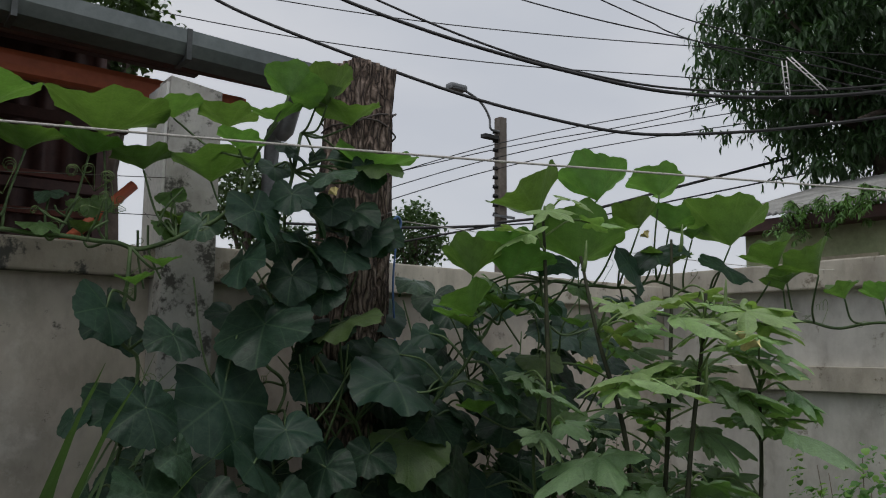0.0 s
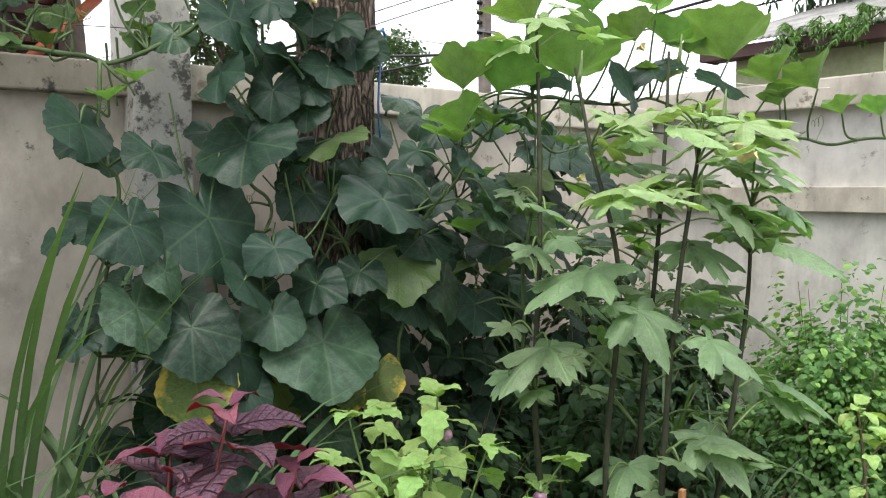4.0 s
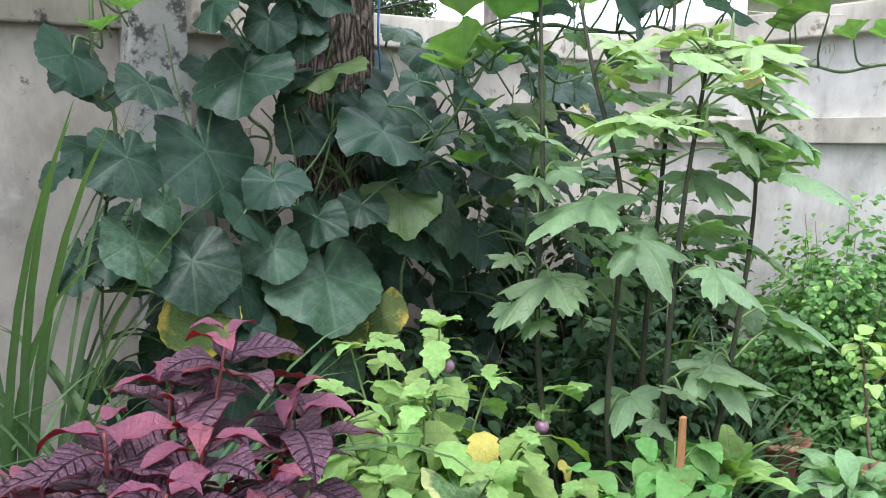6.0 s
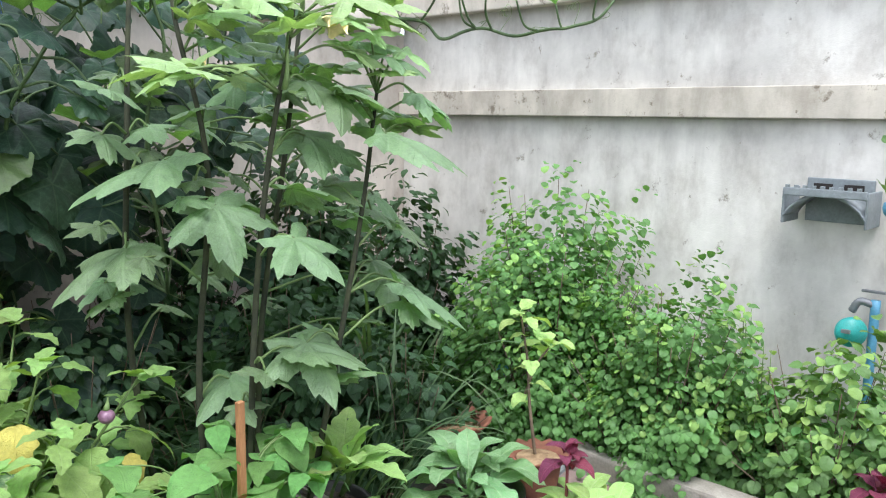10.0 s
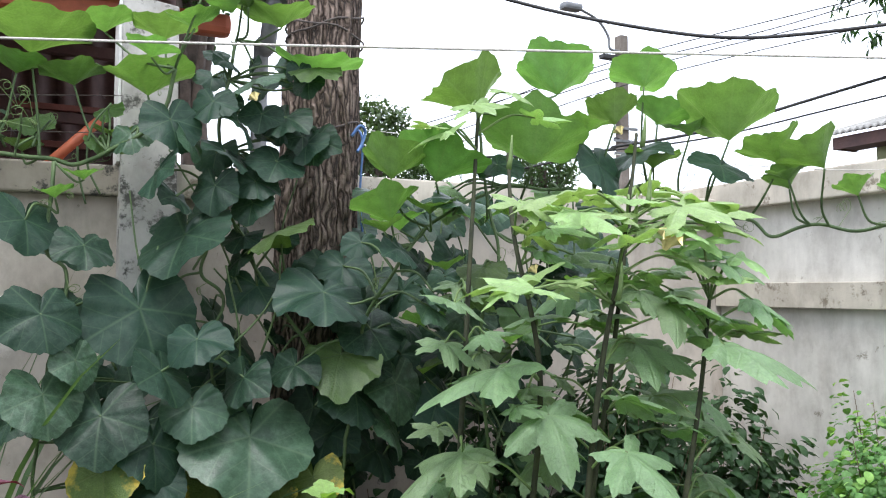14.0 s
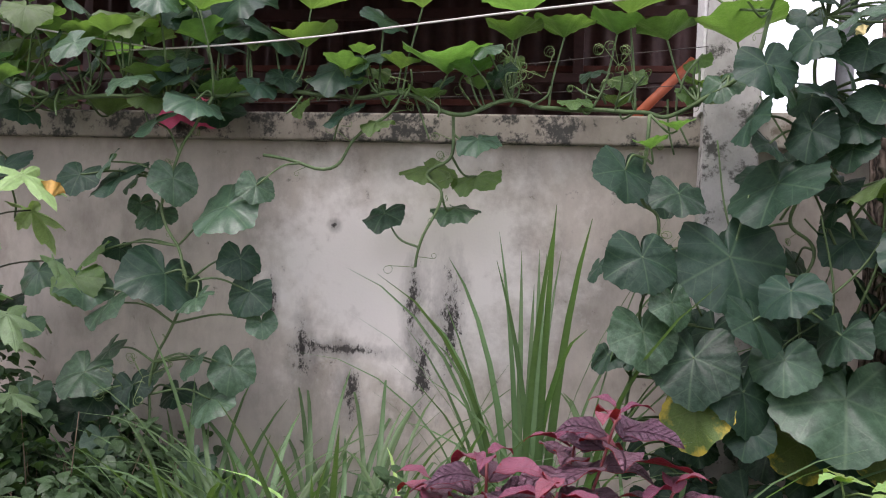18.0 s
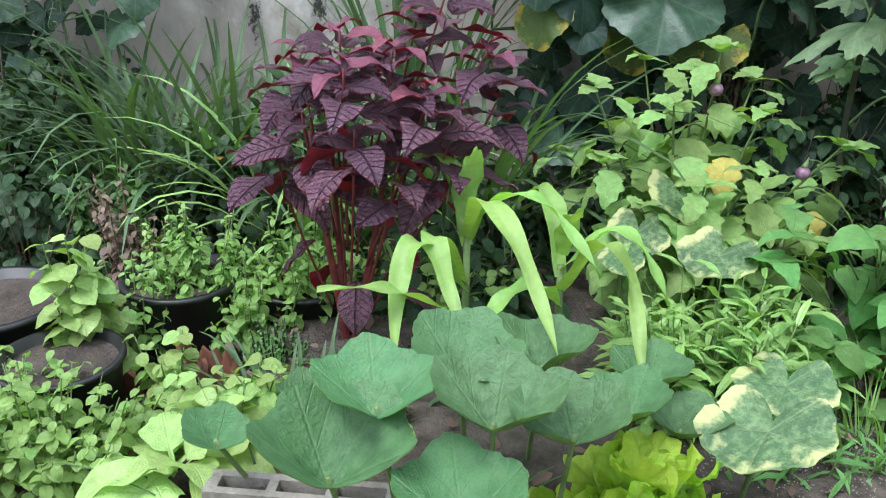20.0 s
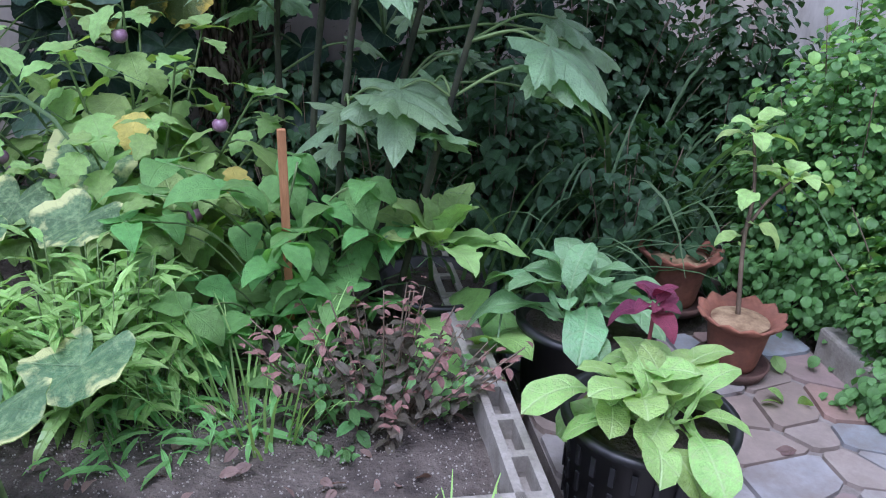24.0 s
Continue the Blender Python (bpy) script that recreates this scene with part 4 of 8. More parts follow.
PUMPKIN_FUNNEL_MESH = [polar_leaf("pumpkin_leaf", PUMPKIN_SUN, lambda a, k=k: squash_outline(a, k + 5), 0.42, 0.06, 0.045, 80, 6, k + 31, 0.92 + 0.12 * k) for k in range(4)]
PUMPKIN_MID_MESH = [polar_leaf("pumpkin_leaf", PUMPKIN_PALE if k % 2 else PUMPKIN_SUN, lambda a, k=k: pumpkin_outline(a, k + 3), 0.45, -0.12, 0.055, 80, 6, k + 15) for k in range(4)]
PUMPKIN_OLD_MESH = [polar_leaf("pumpkin_leaf", PUMPKIN_OLD, lambda a, k=k: pumpkin_outline(a, k), 0.35, -0.12, 0.035, 48, 4, k + 19) for k in range(2)]
pumpkin = thing("pumpkin_vine", (1.5, 3.1, 0), "sprawling pumpkin vine with broad leaves climbing wall, post and log", "vine")
vine_rng = random.Random(21)
vine_stem, vine_curl = Tubes(), Tubes()
vine_nodes = []


def vine(pts, r=0.0065):
    line = [p - pumpkin.location for p in smooth_line(pts, 8)]
    for i, p in enumerate(line):
        p += Vector((noise.noise(p * 9), noise.noise(p * 9 + Vector((7, 0, 0))), noise.noise(p * 9 + Vector((0, 5, 0))))) * 0.012
    vine_stem.add(line, r, r * 0.8, 6)
    vine_nodes.extend(line[::4])
    for p in line[::5]:
        if vine_rng.random() < 0.7:
            curl(p)


def curl(p, size=None):
    """A tendril: a thread that reaches out and winds up."""
    s = size or vine_rng.uniform(0.04, 0.11)
    d = Vector((vine_rng.uniform(-1, 1), vine_rng.uniform(-0.9, 0.2), vine_rng.uniform(-0.4, 1))).normalized()
    q = [p + d * s * i / 4 for i in range(5)]
    e, turns = q[-1], vine_rng.choice((1, 2, 3))
    side = d.cross(Vector((0, 1, 0.2))).normalized()
    for i in range(1, 9 * turns):
        a = i * 2 * math.pi / 9
        rr = s * 0.22 * (1 - 0.6 * i / (9 * turns))
        q.append(e + side * (rr - rr * math.cos(a)) + d * rr * math.sin(a) + Vector((0, 0.006 * i * 0.3, 0)))
    vine_curl.add(q, 0.0014, 0.001, 3)


def pl(kind, x, y, z, size):
    """A pumpkin leaf: u lifted on the row, h level, f hanging and facing out, g paler, b the big one, o yellowing."""
    r = vine_rng
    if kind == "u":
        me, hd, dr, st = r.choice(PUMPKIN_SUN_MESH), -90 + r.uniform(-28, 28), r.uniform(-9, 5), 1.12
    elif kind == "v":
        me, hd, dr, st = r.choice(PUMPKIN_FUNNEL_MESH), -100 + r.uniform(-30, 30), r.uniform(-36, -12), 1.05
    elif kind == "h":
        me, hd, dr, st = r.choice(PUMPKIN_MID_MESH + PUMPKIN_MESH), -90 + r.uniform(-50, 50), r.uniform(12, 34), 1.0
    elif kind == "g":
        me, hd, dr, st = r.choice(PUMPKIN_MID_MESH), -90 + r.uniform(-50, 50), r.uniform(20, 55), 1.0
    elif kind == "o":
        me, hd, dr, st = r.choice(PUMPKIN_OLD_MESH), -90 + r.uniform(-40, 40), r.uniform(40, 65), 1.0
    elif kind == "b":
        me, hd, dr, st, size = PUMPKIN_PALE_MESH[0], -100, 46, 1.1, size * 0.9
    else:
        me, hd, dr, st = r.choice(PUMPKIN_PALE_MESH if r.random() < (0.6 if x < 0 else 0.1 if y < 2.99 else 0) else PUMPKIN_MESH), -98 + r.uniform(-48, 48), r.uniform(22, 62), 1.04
    if kind == "v" and x > 1.9:
        z -= 0.05
    if z > 2.16 and 3.2 < y < 3.3 and kind in "uh":
        z -= 0.06
    put_leaf(me, pumpkin, (x, y, z), size * (0.92 if kind == "u" else 1.12 if kind in "vb" else r.uniform(0.85, 1.1)), hd, dr, r.uniform(-9, 9) if kind == "u" else r.uniform(-24, 24), "leaf", "yellow-edged ageing leaf" if kind == "o" else "", st)
    p = Vector((x, y, z)) - pumpkin.location
    near = min(vine_nodes, key=lambda q: (q - p).length + (0.5 if q.z > p.z + 0.1 else 0))
    if (near - p).length > 0.42:
        near = p + Vector((r.uniform(-0.08, 0.08), 0.14, -0.2 if kind in "uhv" else -0.05))
    mid = p.lerp(near, 0.5) + Vector((r.uniform(-0.02, 0.02), 0.01, -0.03 if kind in "uhv" else 0.03))
    vine_stem.add(smooth_line([near, mid, p], 5), 0.005, 0.0035, 5)


def squash_flower(at, size, material=None, label="orange pumpkin flower"):
    """A crumpled trumpet of five petals on a green calyx."""
    v, f = [], []
    seg = 20
    for i, (r, z) in enumerate(((0.12, 0.0), (0.2, 0.2), (0.34, 0.5), (0.55, 0.75), (0.62, 0.78))):
        for k in range(seg):
            a = 2 * math.pi * k / seg
            w = 1 + (0.28 * math.cos(5 * a) + 0.08 * math.sin(11 * a)) * i / 4
            v.append((math.cos(a) * r * w * size, math.sin(a) * r * w * size, (z - 0.16 * math.cos(5 * a) * i / 4) * size))
    for i in range(4):
        for k in range(seg):
            a, b = i * seg + k, i * seg + (k + 1) % seg
            f.append((a, b, b + seg, a + seg))
    ob = link_mesh("flower", v, f, material or M_PETAL, pumpkin, label, True)
    ob.matrix_basis = Matrix.Translation(Vector(at) - pumpkin.location) @ turn_of(-80, -35, 10)
    return ob


VINE_ROW = [(-1.95, 3.27, 2.16),(-1.74, 3.27, 2.05),(-1.46, 3.27, 2.02),(-1.24, 3.27, 1.92),(-0.92, 3.27, 1.92),(-0.55, 3.27, 1.92),(-0.27, 3.27, 1.94),(0.0, 3.27, 1.92),(0.18, 3.27, 1.94),(0.38, 3.27, 1.86),(0.58, 3.27, 1.91),(0.72, 3.27, 1.88),(1.01, 3.27, 1.88),(1.12, 3.27, 1.86),(1.22, 3.2, 1.9),(1.36, 3.1, 2.01),(1.4, 3.05, 2.16)]
VINE_STRAND_A = [(-0.34, 3.25, 1.7),(-0.07, 3.25, 1.66),(0.01, 3.25, 1.77),(0.14, 3.25, 1.86),(0.18, 3.25, 1.93)]
VINE_STRAND_B = [(-0.53, 3.22, 1.91),(-0.66, 3.22, 1.69),(-0.72, 3.22, 1.47),(-0.61, 3.22, 1.21),(-0.73, 3.22, 0.9),(-0.75, 3.22, 0.66),(-0.75, 3.22, 0.43)]
VINE_STRAND_C = [(1.06, 3.15, 1.84),(1.04, 3.15, 1.59),(1.1, 3.15, 1.5),(1.06, 3.15, 1.25),(1.03, 3.15, 0.97),(1.01, 3.15, 0.68)]
VINE_STRAND_D = [(1.61, 3.12, 2.3),(1.56, 3.12, 2.03),(1.56, 3.12, 1.79),(1.54, 3.12, 1.62),(1.5, 3.12, 1.51),(1.57, 3.12, 1.42),(1.54, 3.12, 1.22),(1.58, 3.12, 0.93),(1.57, 3.12, 0.64),(1.58, 3.12, 0.3)]
VINE_STRAND_E = [(1.55, 3.1, 1.78),(1.68, 3.08, 1.52),(1.83, 3.08, 1.29),(1.95, 3.08, 1.06),(1.99, 3.08, 0.82),(1.97, 3.08, 0.55),(1.92, 3.08, 0.29)]
VINE_STRAND_F = [(1.91, 2.9, 0.74),(1.97, 2.85, 1.29),(2.02, 2.68, 1.51),(2.13, 2.68, 1.65),(2.34, 2.68, 1.77),(2.49, 2.68, 1.8),(2.78, 2.68, 1.79),(3.03, 2.68, 1.83),(3.18, 2.55, 1.75),(3.26, 2.5, 1.69)]
VINE_STRAND_G = [(2.96, 2.5, 1.68),(3.27, 2.45, 1.7),(3.32, 2.38, 1.63),(3.4, 2.3, 1.67),(3.47, 2.2, 1.65),(3.52, 2.1, 1.66),(3.52, 1.98, 1.66),(3.6, 1.9, 1.7),(3.68, 1.86, 1.79),(3.77, 1.82, 1.86)]
VINE_STRAND_H = [(0.37, 3.3, 1.87),(0.36, 3.3, 1.72),(0.28, 3.3, 1.65),(0.34, 3.3, 1.57),(0.26, 3.3, 1.38),(0.25, 3.3, 1.3)]
VINE_STRAND_I = [(2.43, 2.8, 0.76),(2.3, 2.65, 1.29),(2.37, 2.65, 1.51),(2.32, 2.65, 1.77),(2.3, 2.65, 2.02)]
for pts in (VINE_ROW, VINE_STRAND_A, VINE_STRAND_B, VINE_STRAND_C, VINE_STRAND_D, VINE_STRAND_E, VINE_STRAND_F, VINE_STRAND_G, VINE_STRAND_H, VINE_STRAND_I):
    vine(pts, 0.009 if pts is VINE_ROW else 0.0065)
pl("u", -1.65, 3.25, 2.59, 0.410)
pl("u", -1.39, 3.25, 2.45, 0.261)
pl("h", -1.15, 3.25, 2.35, 0.255)
pl("h", -0.94, 3.25, 2.29, 0.206)
pl("u", -0.84, 3.25, 2.39, 0.388)
pl("u", -0.64, 3.25, 2.36, 0.291)
pl("h", -0.45, 3.25, 2.34, 0.265)
pl("h", -0.31, 3.25, 2.21, 0.262)
pl("u", -0.17, 3.25, 2.30, 0.347)
pl("h", 0.11, 3.25, 2.26, 0.191)
pl("u", 0.25, 3.25, 2.30, 0.367)
pl("u", 0.62, 3.25, 2.27, 0.347)
pl("u", 0.98, 3.25, 2.27, 0.376)
pl("u", 1.20, 3.25, 2.37, 0.200)
pl("u", 1.39, 3.25, 2.37, 0.215)
pl("u", 1.34, 3.25, 2.17, 0.330)
pl("v", 1.46, 2.92, 2.36, 0.17)
pl("v", 1.61, 2.94, 2.36, 0.20)
pl("u", 0.58, 3.25, 2.12, 0.21)
pl("u", 0.76, 3.25, 2.13, 0.21)
pl("u", 0.94, 3.25, 2.14, 0.21)
pl("u", 1.11, 3.25, 2.12, 0.21)
pl("u", 0.35, 3.25, 2.00, 0.310)
pl("u", 0.43, 3.25, 1.99, 0.185)
pl("u", -0.18, 3.25, 2.10, 0.238)
pl("h", 0.05, 3.25, 2.06, 0.191)
pl("h", -0.06, 3.25, 2.02, 0.235)
pl("h", -0.41, 3.25, 2.15, 0.198)
pl("h", -0.67, 3.25, 2.00, 0.268)
pl("h", -0.74, 3.25, 2.03, 0.158)
pl("h", -0.27, 3.25, 1.99, 0.152)
pl("u", -1.33, 3.25, 2.34, 0.235)
pl("u", -1.50, 3.25, 2.42, 0.214)
pl("u", -1.70, 3.25, 2.18, 0.193)
pl("u", -1.31, 3.40, 2.14, 0.293)
pl("u", -1.09, 3.40, 2.10, 0.265)
pl("u", -1.50, 3.40, 2.06, 0.296)
pl("h", -0.03, 3.25, 1.86, 0.192)
pl("h", 0.10, 3.25, 1.83, 0.148)
pl("h", 0.47, 3.25, 1.77, 0.163)
pl("u", -0.58, 3.25, 2.17, 0.223)
pl("u", -1.08, 3.25, 2.18, 0.208)
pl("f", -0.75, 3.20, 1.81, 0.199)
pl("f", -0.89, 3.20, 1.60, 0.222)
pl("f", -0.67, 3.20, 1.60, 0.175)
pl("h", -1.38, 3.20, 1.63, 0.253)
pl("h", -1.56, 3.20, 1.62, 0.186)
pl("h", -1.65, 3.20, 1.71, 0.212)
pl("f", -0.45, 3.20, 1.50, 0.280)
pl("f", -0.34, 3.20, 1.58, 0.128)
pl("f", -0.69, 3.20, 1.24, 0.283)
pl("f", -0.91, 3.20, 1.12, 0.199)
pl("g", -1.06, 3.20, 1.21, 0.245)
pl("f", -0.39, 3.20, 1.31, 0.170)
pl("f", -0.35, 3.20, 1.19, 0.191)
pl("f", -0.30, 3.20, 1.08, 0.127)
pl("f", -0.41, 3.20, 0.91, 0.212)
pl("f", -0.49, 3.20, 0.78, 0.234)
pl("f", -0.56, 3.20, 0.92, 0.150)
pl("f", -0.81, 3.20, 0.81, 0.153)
pl("h", 0.26, 3.40, 1.68, 0.240)
pl("h", 0.45, 3.40, 1.65, 0.193)
pl("h", 0.10, 3.40, 1.50, 0.197)
pl("h", 0.37, 3.40, 1.53, 0.172)
pl("g", -0.79, 3.30, 1.47, 0.182)
pl("g", -1.06, 3.30, 1.30, 0.207)
pl("g", -1.29, 3.30, 1.22, 0.187)
pl("f", 0.98, 3.10, 1.66, 0.223)
pl("u", 1.14, 3.10, 1.79, 0.110)
pl("u", 1.06, 3.10, 1.73, 0.111)
pl("f", 1.05, 3.10, 1.38, 0.238)
pl("f", 1.06, 3.10, 1.10, 0.200)
pl("f", 0.95, 3.10, 1.05, 0.147)
pl("f", 0.91, 3.10, 1.34, 0.112)
pl("u", 1.45, 2.98, 2.28, 0.162)
pl("u", 1.60, 2.98, 2.39, 0.148)
pl("u", 1.73, 2.98, 2.32, 0.227)
pl("h", 1.65, 2.98, 2.14, 0.186)
pl("f", 1.38, 2.98, 1.98, 0.177)
pl("f", 1.44, 2.98, 1.92, 0.142)
pl("f", 1.35, 2.98, 1.82, 0.211)
pl("f", 1.59, 2.98, 1.99, 0.165)
pl("f", 1.72, 2.98, 1.87, 0.206)
pl("f", 1.75, 2.98, 2.02, 0.169)
pl("f", 1.82, 2.98, 1.94, 0.152)
pl("f", 1.52, 2.98, 1.78, 0.162)
pl("f", 1.43, 2.98, 1.62, 0.301)
pl("h", 1.73, 2.98, 1.64, 0.223)
pl("f", 1.64, 2.98, 1.73, 0.147)
pl("f", 1.30, 2.98, 1.39, 0.381)
pl("f", 1.14, 2.98, 1.58, 0.185)
pl("f", 1.55, 2.98, 1.89, 0.164)
pl("f", 1.51, 2.98, 2.05, 0.163)
pl("u", 1.32, 2.98, 2.17, 0.158)
pl("f", 1.85, 2.98, 1.95, 0.172)
pl("f", 1.65, 2.98, 1.80, 0.167)
pl("f", 1.40, 2.98, 1.74, 0.159)
pl("h", 1.85, 2.98, 2.20, 0.173)
pl("u", 1.87, 3.05, 2.17, 0.295)
pl("f", 1.03, 2.85, 1.38, 0.218)
pl("f", 1.04, 2.85, 1.16, 0.203)
pl("h", 1.84, 2.85, 1.44, 0.344)
pl("f", 2.00, 2.85, 1.32, 0.222)
pl("h", 1.90, 2.85, 1.24, 0.291)
pl("f", 2.33, 2.85, 1.28, 0.195)
pl("f", 2.13, 2.85, 1.32, 0.151)
pl("f", 1.59, 2.85, 1.18, 0.189)
pl("f", 1.35, 2.85, 1.21, 0.214)
pl("b", 1.61, 2.85, 1.00, 0.361)
pl("f", 1.75, 2.85, 1.21, 0.177)
pl("f", 1.95, 2.85, 1.11, 0.201)
pl("f", 2.07, 2.85, 0.99, 0.186)
pl("f", 1.19, 2.85, 1.09, 0.240)
pl("f", 1.33, 2.85, 1.00, 0.213)
pl("o", 1.20, 2.85, 0.94, 0.270)
pl("f", 1.35, 2.85, 0.89, 0.180)
pl("o", 1.81, 2.85, 0.86, 0.196)
pl("o", 1.70, 2.85, 0.83, 0.139)
pl("f", 2.09, 2.85, 1.14, 0.224)
pl("f", 2.24, 2.85, 1.06, 0.192)
pl("f", 1.99, 2.85, 1.21, 0.167)
pl("f", 1.45, 2.85, 1.30, 0.186)
pl("f", 1.44, 2.85, 1.10, 0.217)
pl("f", 1.91, 3.00, 0.96, 0.210)
pl("f", 1.12, 2.85, 1.25, 0.142)
pl("o", 1.53, 3.00, 0.83, 0.197)
pl("v", 1.97, 2.60, 1.83, 0.170)
pl("v", 1.97, 2.60, 1.70, 0.187)
pl("v", 2.12, 2.60, 1.83, 0.245)
pl("v", 2.27, 2.60, 2.06, 0.252)
pl("v", 2.57, 2.60, 2.15, 0.228)
pl("v", 2.94, 2.60, 2.22, 0.202)
pl("v", 2.81, 2.60, 2.07, 0.158)
pl("v", 3.00, 2.60, 2.09, 0.162)
pl("v", 2.47, 2.60, 1.91, 0.298)
pl("f", 2.74, 2.60, 1.88, 0.233)
pl("h", 2.91, 2.60, 1.93, 0.220)
pl("u", 2.98, 2.60, 1.88, 0.201)
pl("v", 3.19, 2.45, 2.02, 0.298)
pl("f", 3.15, 2.45, 1.88, 0.217)
pl("v", 3.27, 2.30, 1.92, 0.192)
pl("v", 3.30, 2.15, 1.89, 0.183)
pl("u", 3.25, 2.25, 1.81, 0.132)
pl("h", 2.21, 2.60, 1.72, 0.196)
pl("u", 1.95, 2.60, 1.62, 0.135)
pl("h", 2.00, 2.60, 1.57, 0.137)
pl("h", 2.34, 2.60, 1.85, 0.164)
pl("u", 2.69, 2.60, 1.98, 0.154)
pl("u", 3.15, 2.60, 2.01, 0.186)
pl("u", 2.10, 2.60, 1.68, 0.157)
pl("f", 1.95, 2.80, 1.60, 0.146)
pl("v", 3.31, 2.30, 1.84, 0.120)
pl("v", 3.39, 2.10, 1.80, 0.116)
pl("v", 3.48, 2.00, 1.79, 0.116)
pl("u", 3.55, 1.88, 1.76, 0.077)
pl("u", 3.66, 1.85, 1.81, 0.068)
pl("u", 3.72, 1.82, 1.84, 0.063)

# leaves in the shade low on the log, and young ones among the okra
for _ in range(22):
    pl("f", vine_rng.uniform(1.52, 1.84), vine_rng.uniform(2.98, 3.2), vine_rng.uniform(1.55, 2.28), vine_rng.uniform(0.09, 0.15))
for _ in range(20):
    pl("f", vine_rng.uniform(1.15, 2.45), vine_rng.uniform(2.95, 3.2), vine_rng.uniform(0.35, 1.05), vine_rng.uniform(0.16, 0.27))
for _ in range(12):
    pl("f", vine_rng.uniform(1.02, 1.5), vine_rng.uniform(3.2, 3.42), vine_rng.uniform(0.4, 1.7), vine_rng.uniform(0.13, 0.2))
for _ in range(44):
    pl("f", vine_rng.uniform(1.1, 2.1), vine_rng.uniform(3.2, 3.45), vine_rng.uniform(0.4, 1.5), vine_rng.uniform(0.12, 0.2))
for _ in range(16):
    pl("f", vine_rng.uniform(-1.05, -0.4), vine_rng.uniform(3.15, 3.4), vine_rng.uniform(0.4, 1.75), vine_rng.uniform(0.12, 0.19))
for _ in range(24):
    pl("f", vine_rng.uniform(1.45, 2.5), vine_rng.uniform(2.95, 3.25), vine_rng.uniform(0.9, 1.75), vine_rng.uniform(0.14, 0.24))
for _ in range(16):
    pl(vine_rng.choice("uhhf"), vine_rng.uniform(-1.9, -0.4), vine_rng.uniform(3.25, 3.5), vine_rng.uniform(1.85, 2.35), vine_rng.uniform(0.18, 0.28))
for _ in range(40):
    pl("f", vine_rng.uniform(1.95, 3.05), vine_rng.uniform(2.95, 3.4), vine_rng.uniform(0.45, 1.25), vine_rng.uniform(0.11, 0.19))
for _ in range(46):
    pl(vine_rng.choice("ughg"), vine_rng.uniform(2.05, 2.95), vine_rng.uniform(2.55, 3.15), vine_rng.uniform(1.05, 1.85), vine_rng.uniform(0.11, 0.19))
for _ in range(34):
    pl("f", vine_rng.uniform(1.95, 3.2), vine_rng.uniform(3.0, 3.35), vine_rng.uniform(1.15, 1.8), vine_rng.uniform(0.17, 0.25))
for _ in range(64):
    pl(vine_rng.choice("ghgufh"), vine_rng.uniform(-1.75, -0.4), vine_rng.uniform(3.0, 3.5), vine_rng.uniform(1.85, 2.3), vine_rng.uniform(0.14, 0.22))
for _ in range(26):
    pl(vine_rng.choice("guh"), vine_rng.uniform(-0.4, 1.3), vine_rng.uniform(3.15, 3.4), vine_rng.uniform(1.88, 2.08), vine_rng.uniform(0.09, 0.15))
for _ in range(34):
    pl("f", vine_rng.uniform(-2.0, -0.95), vine_rng.uniform(3.1, 3.4), vine_rng.uniform(0.35, 1.25), vine_rng.uniform(0.14, 0.22))
for _ in range(9):
    pl(vine_rng.choice("uhf"), vine_rng.uniform(-2.6, -1.5), vine_rng.uniform(3.1, 3.4), vine_rng.uniform(1.7, 2.5), vine_rng.uniform(0.18, 0.3))
for x, y, z in ((-0.82, 3.15, 0.82), (-0.72, 3.12, 0.86), (0.62, 3.2, 2.0), (0.95, 3.2, 2.02), (0.7, 3.2, 1.98), (1.0, 3.15, 1.95)):
    for _ in range(4):
        curl(Vector((x, y, z)) - pumpkin.location, 0.09)
for k in range(46):
    x, y = vine_rng.uniform(1.2, 3.0), vine_rng.uniform(3.0, 3.3)
    z = vine_rng.uniform(0.5, 1.6)
    e = Vector((vine_rng.uniform(-0.25, 0.25), vine_rng.uniform(-0.1, 0.1), vine_rng.uniform(0.2, 0.55)))
    p = Vector((x, y, z)) - pumpkin.location
    vine_stem.add(smooth_line([p, p + e * 0.5 + Vector((vine_rng.uniform(-0.06, 0.06), 0, 0)), p + e], 6), 0.0045, 0.003, 5)
for k in range(40):
    p = Vector((vine_rng.uniform(-2.2, 1.25), vine_rng.uniform(3.2, 3.35), vine_rng.uniform(1.88, 1.95))) - pumpkin.location
    e = Vector((vine_rng.uniform(-0.08, 0.08), vine_rng.uniform(-0.1, 0.05), vine_rng.uniform(0.04, 0.13) * vine_rng.choice((1, 1, -1.6))))
    vine_stem.add(smooth_line([p, p + e * 0.5 + Vector((vine_rng.uniform(-0.03, 0.03), 0, 0)), p + e], 5), 0.0045, 0.0035, 5)
    if k % 2:
        curl(p + e * 0.6, 0.06)
vine_stem.link("stem", M_STEM_V, pumpkin, "green ribbed vine stems and leaf stalks")
vine_curl.link("tendril", M_STEM, pumpkin, "curling pale tendrils")["kind"] = "stuff"
squash_flower((-0.75, 3.1, 2.23), 0.062)
squash_flower((-1.0, 2.95, 1.50), 0.065)
squash_flower((1.63, 2.9, 2.05), 0.028, M_PETAL_Y, "small pale yellow flower bud")
squash_flower((2.80, 2.55, 1.98), 0.03, M_PETAL_Y, "small pale yellow flower bud")
squash_flower((2.42, 2.5, 1.50), 0.028, M_PETAL_Y, "small pale yellow flower bud")


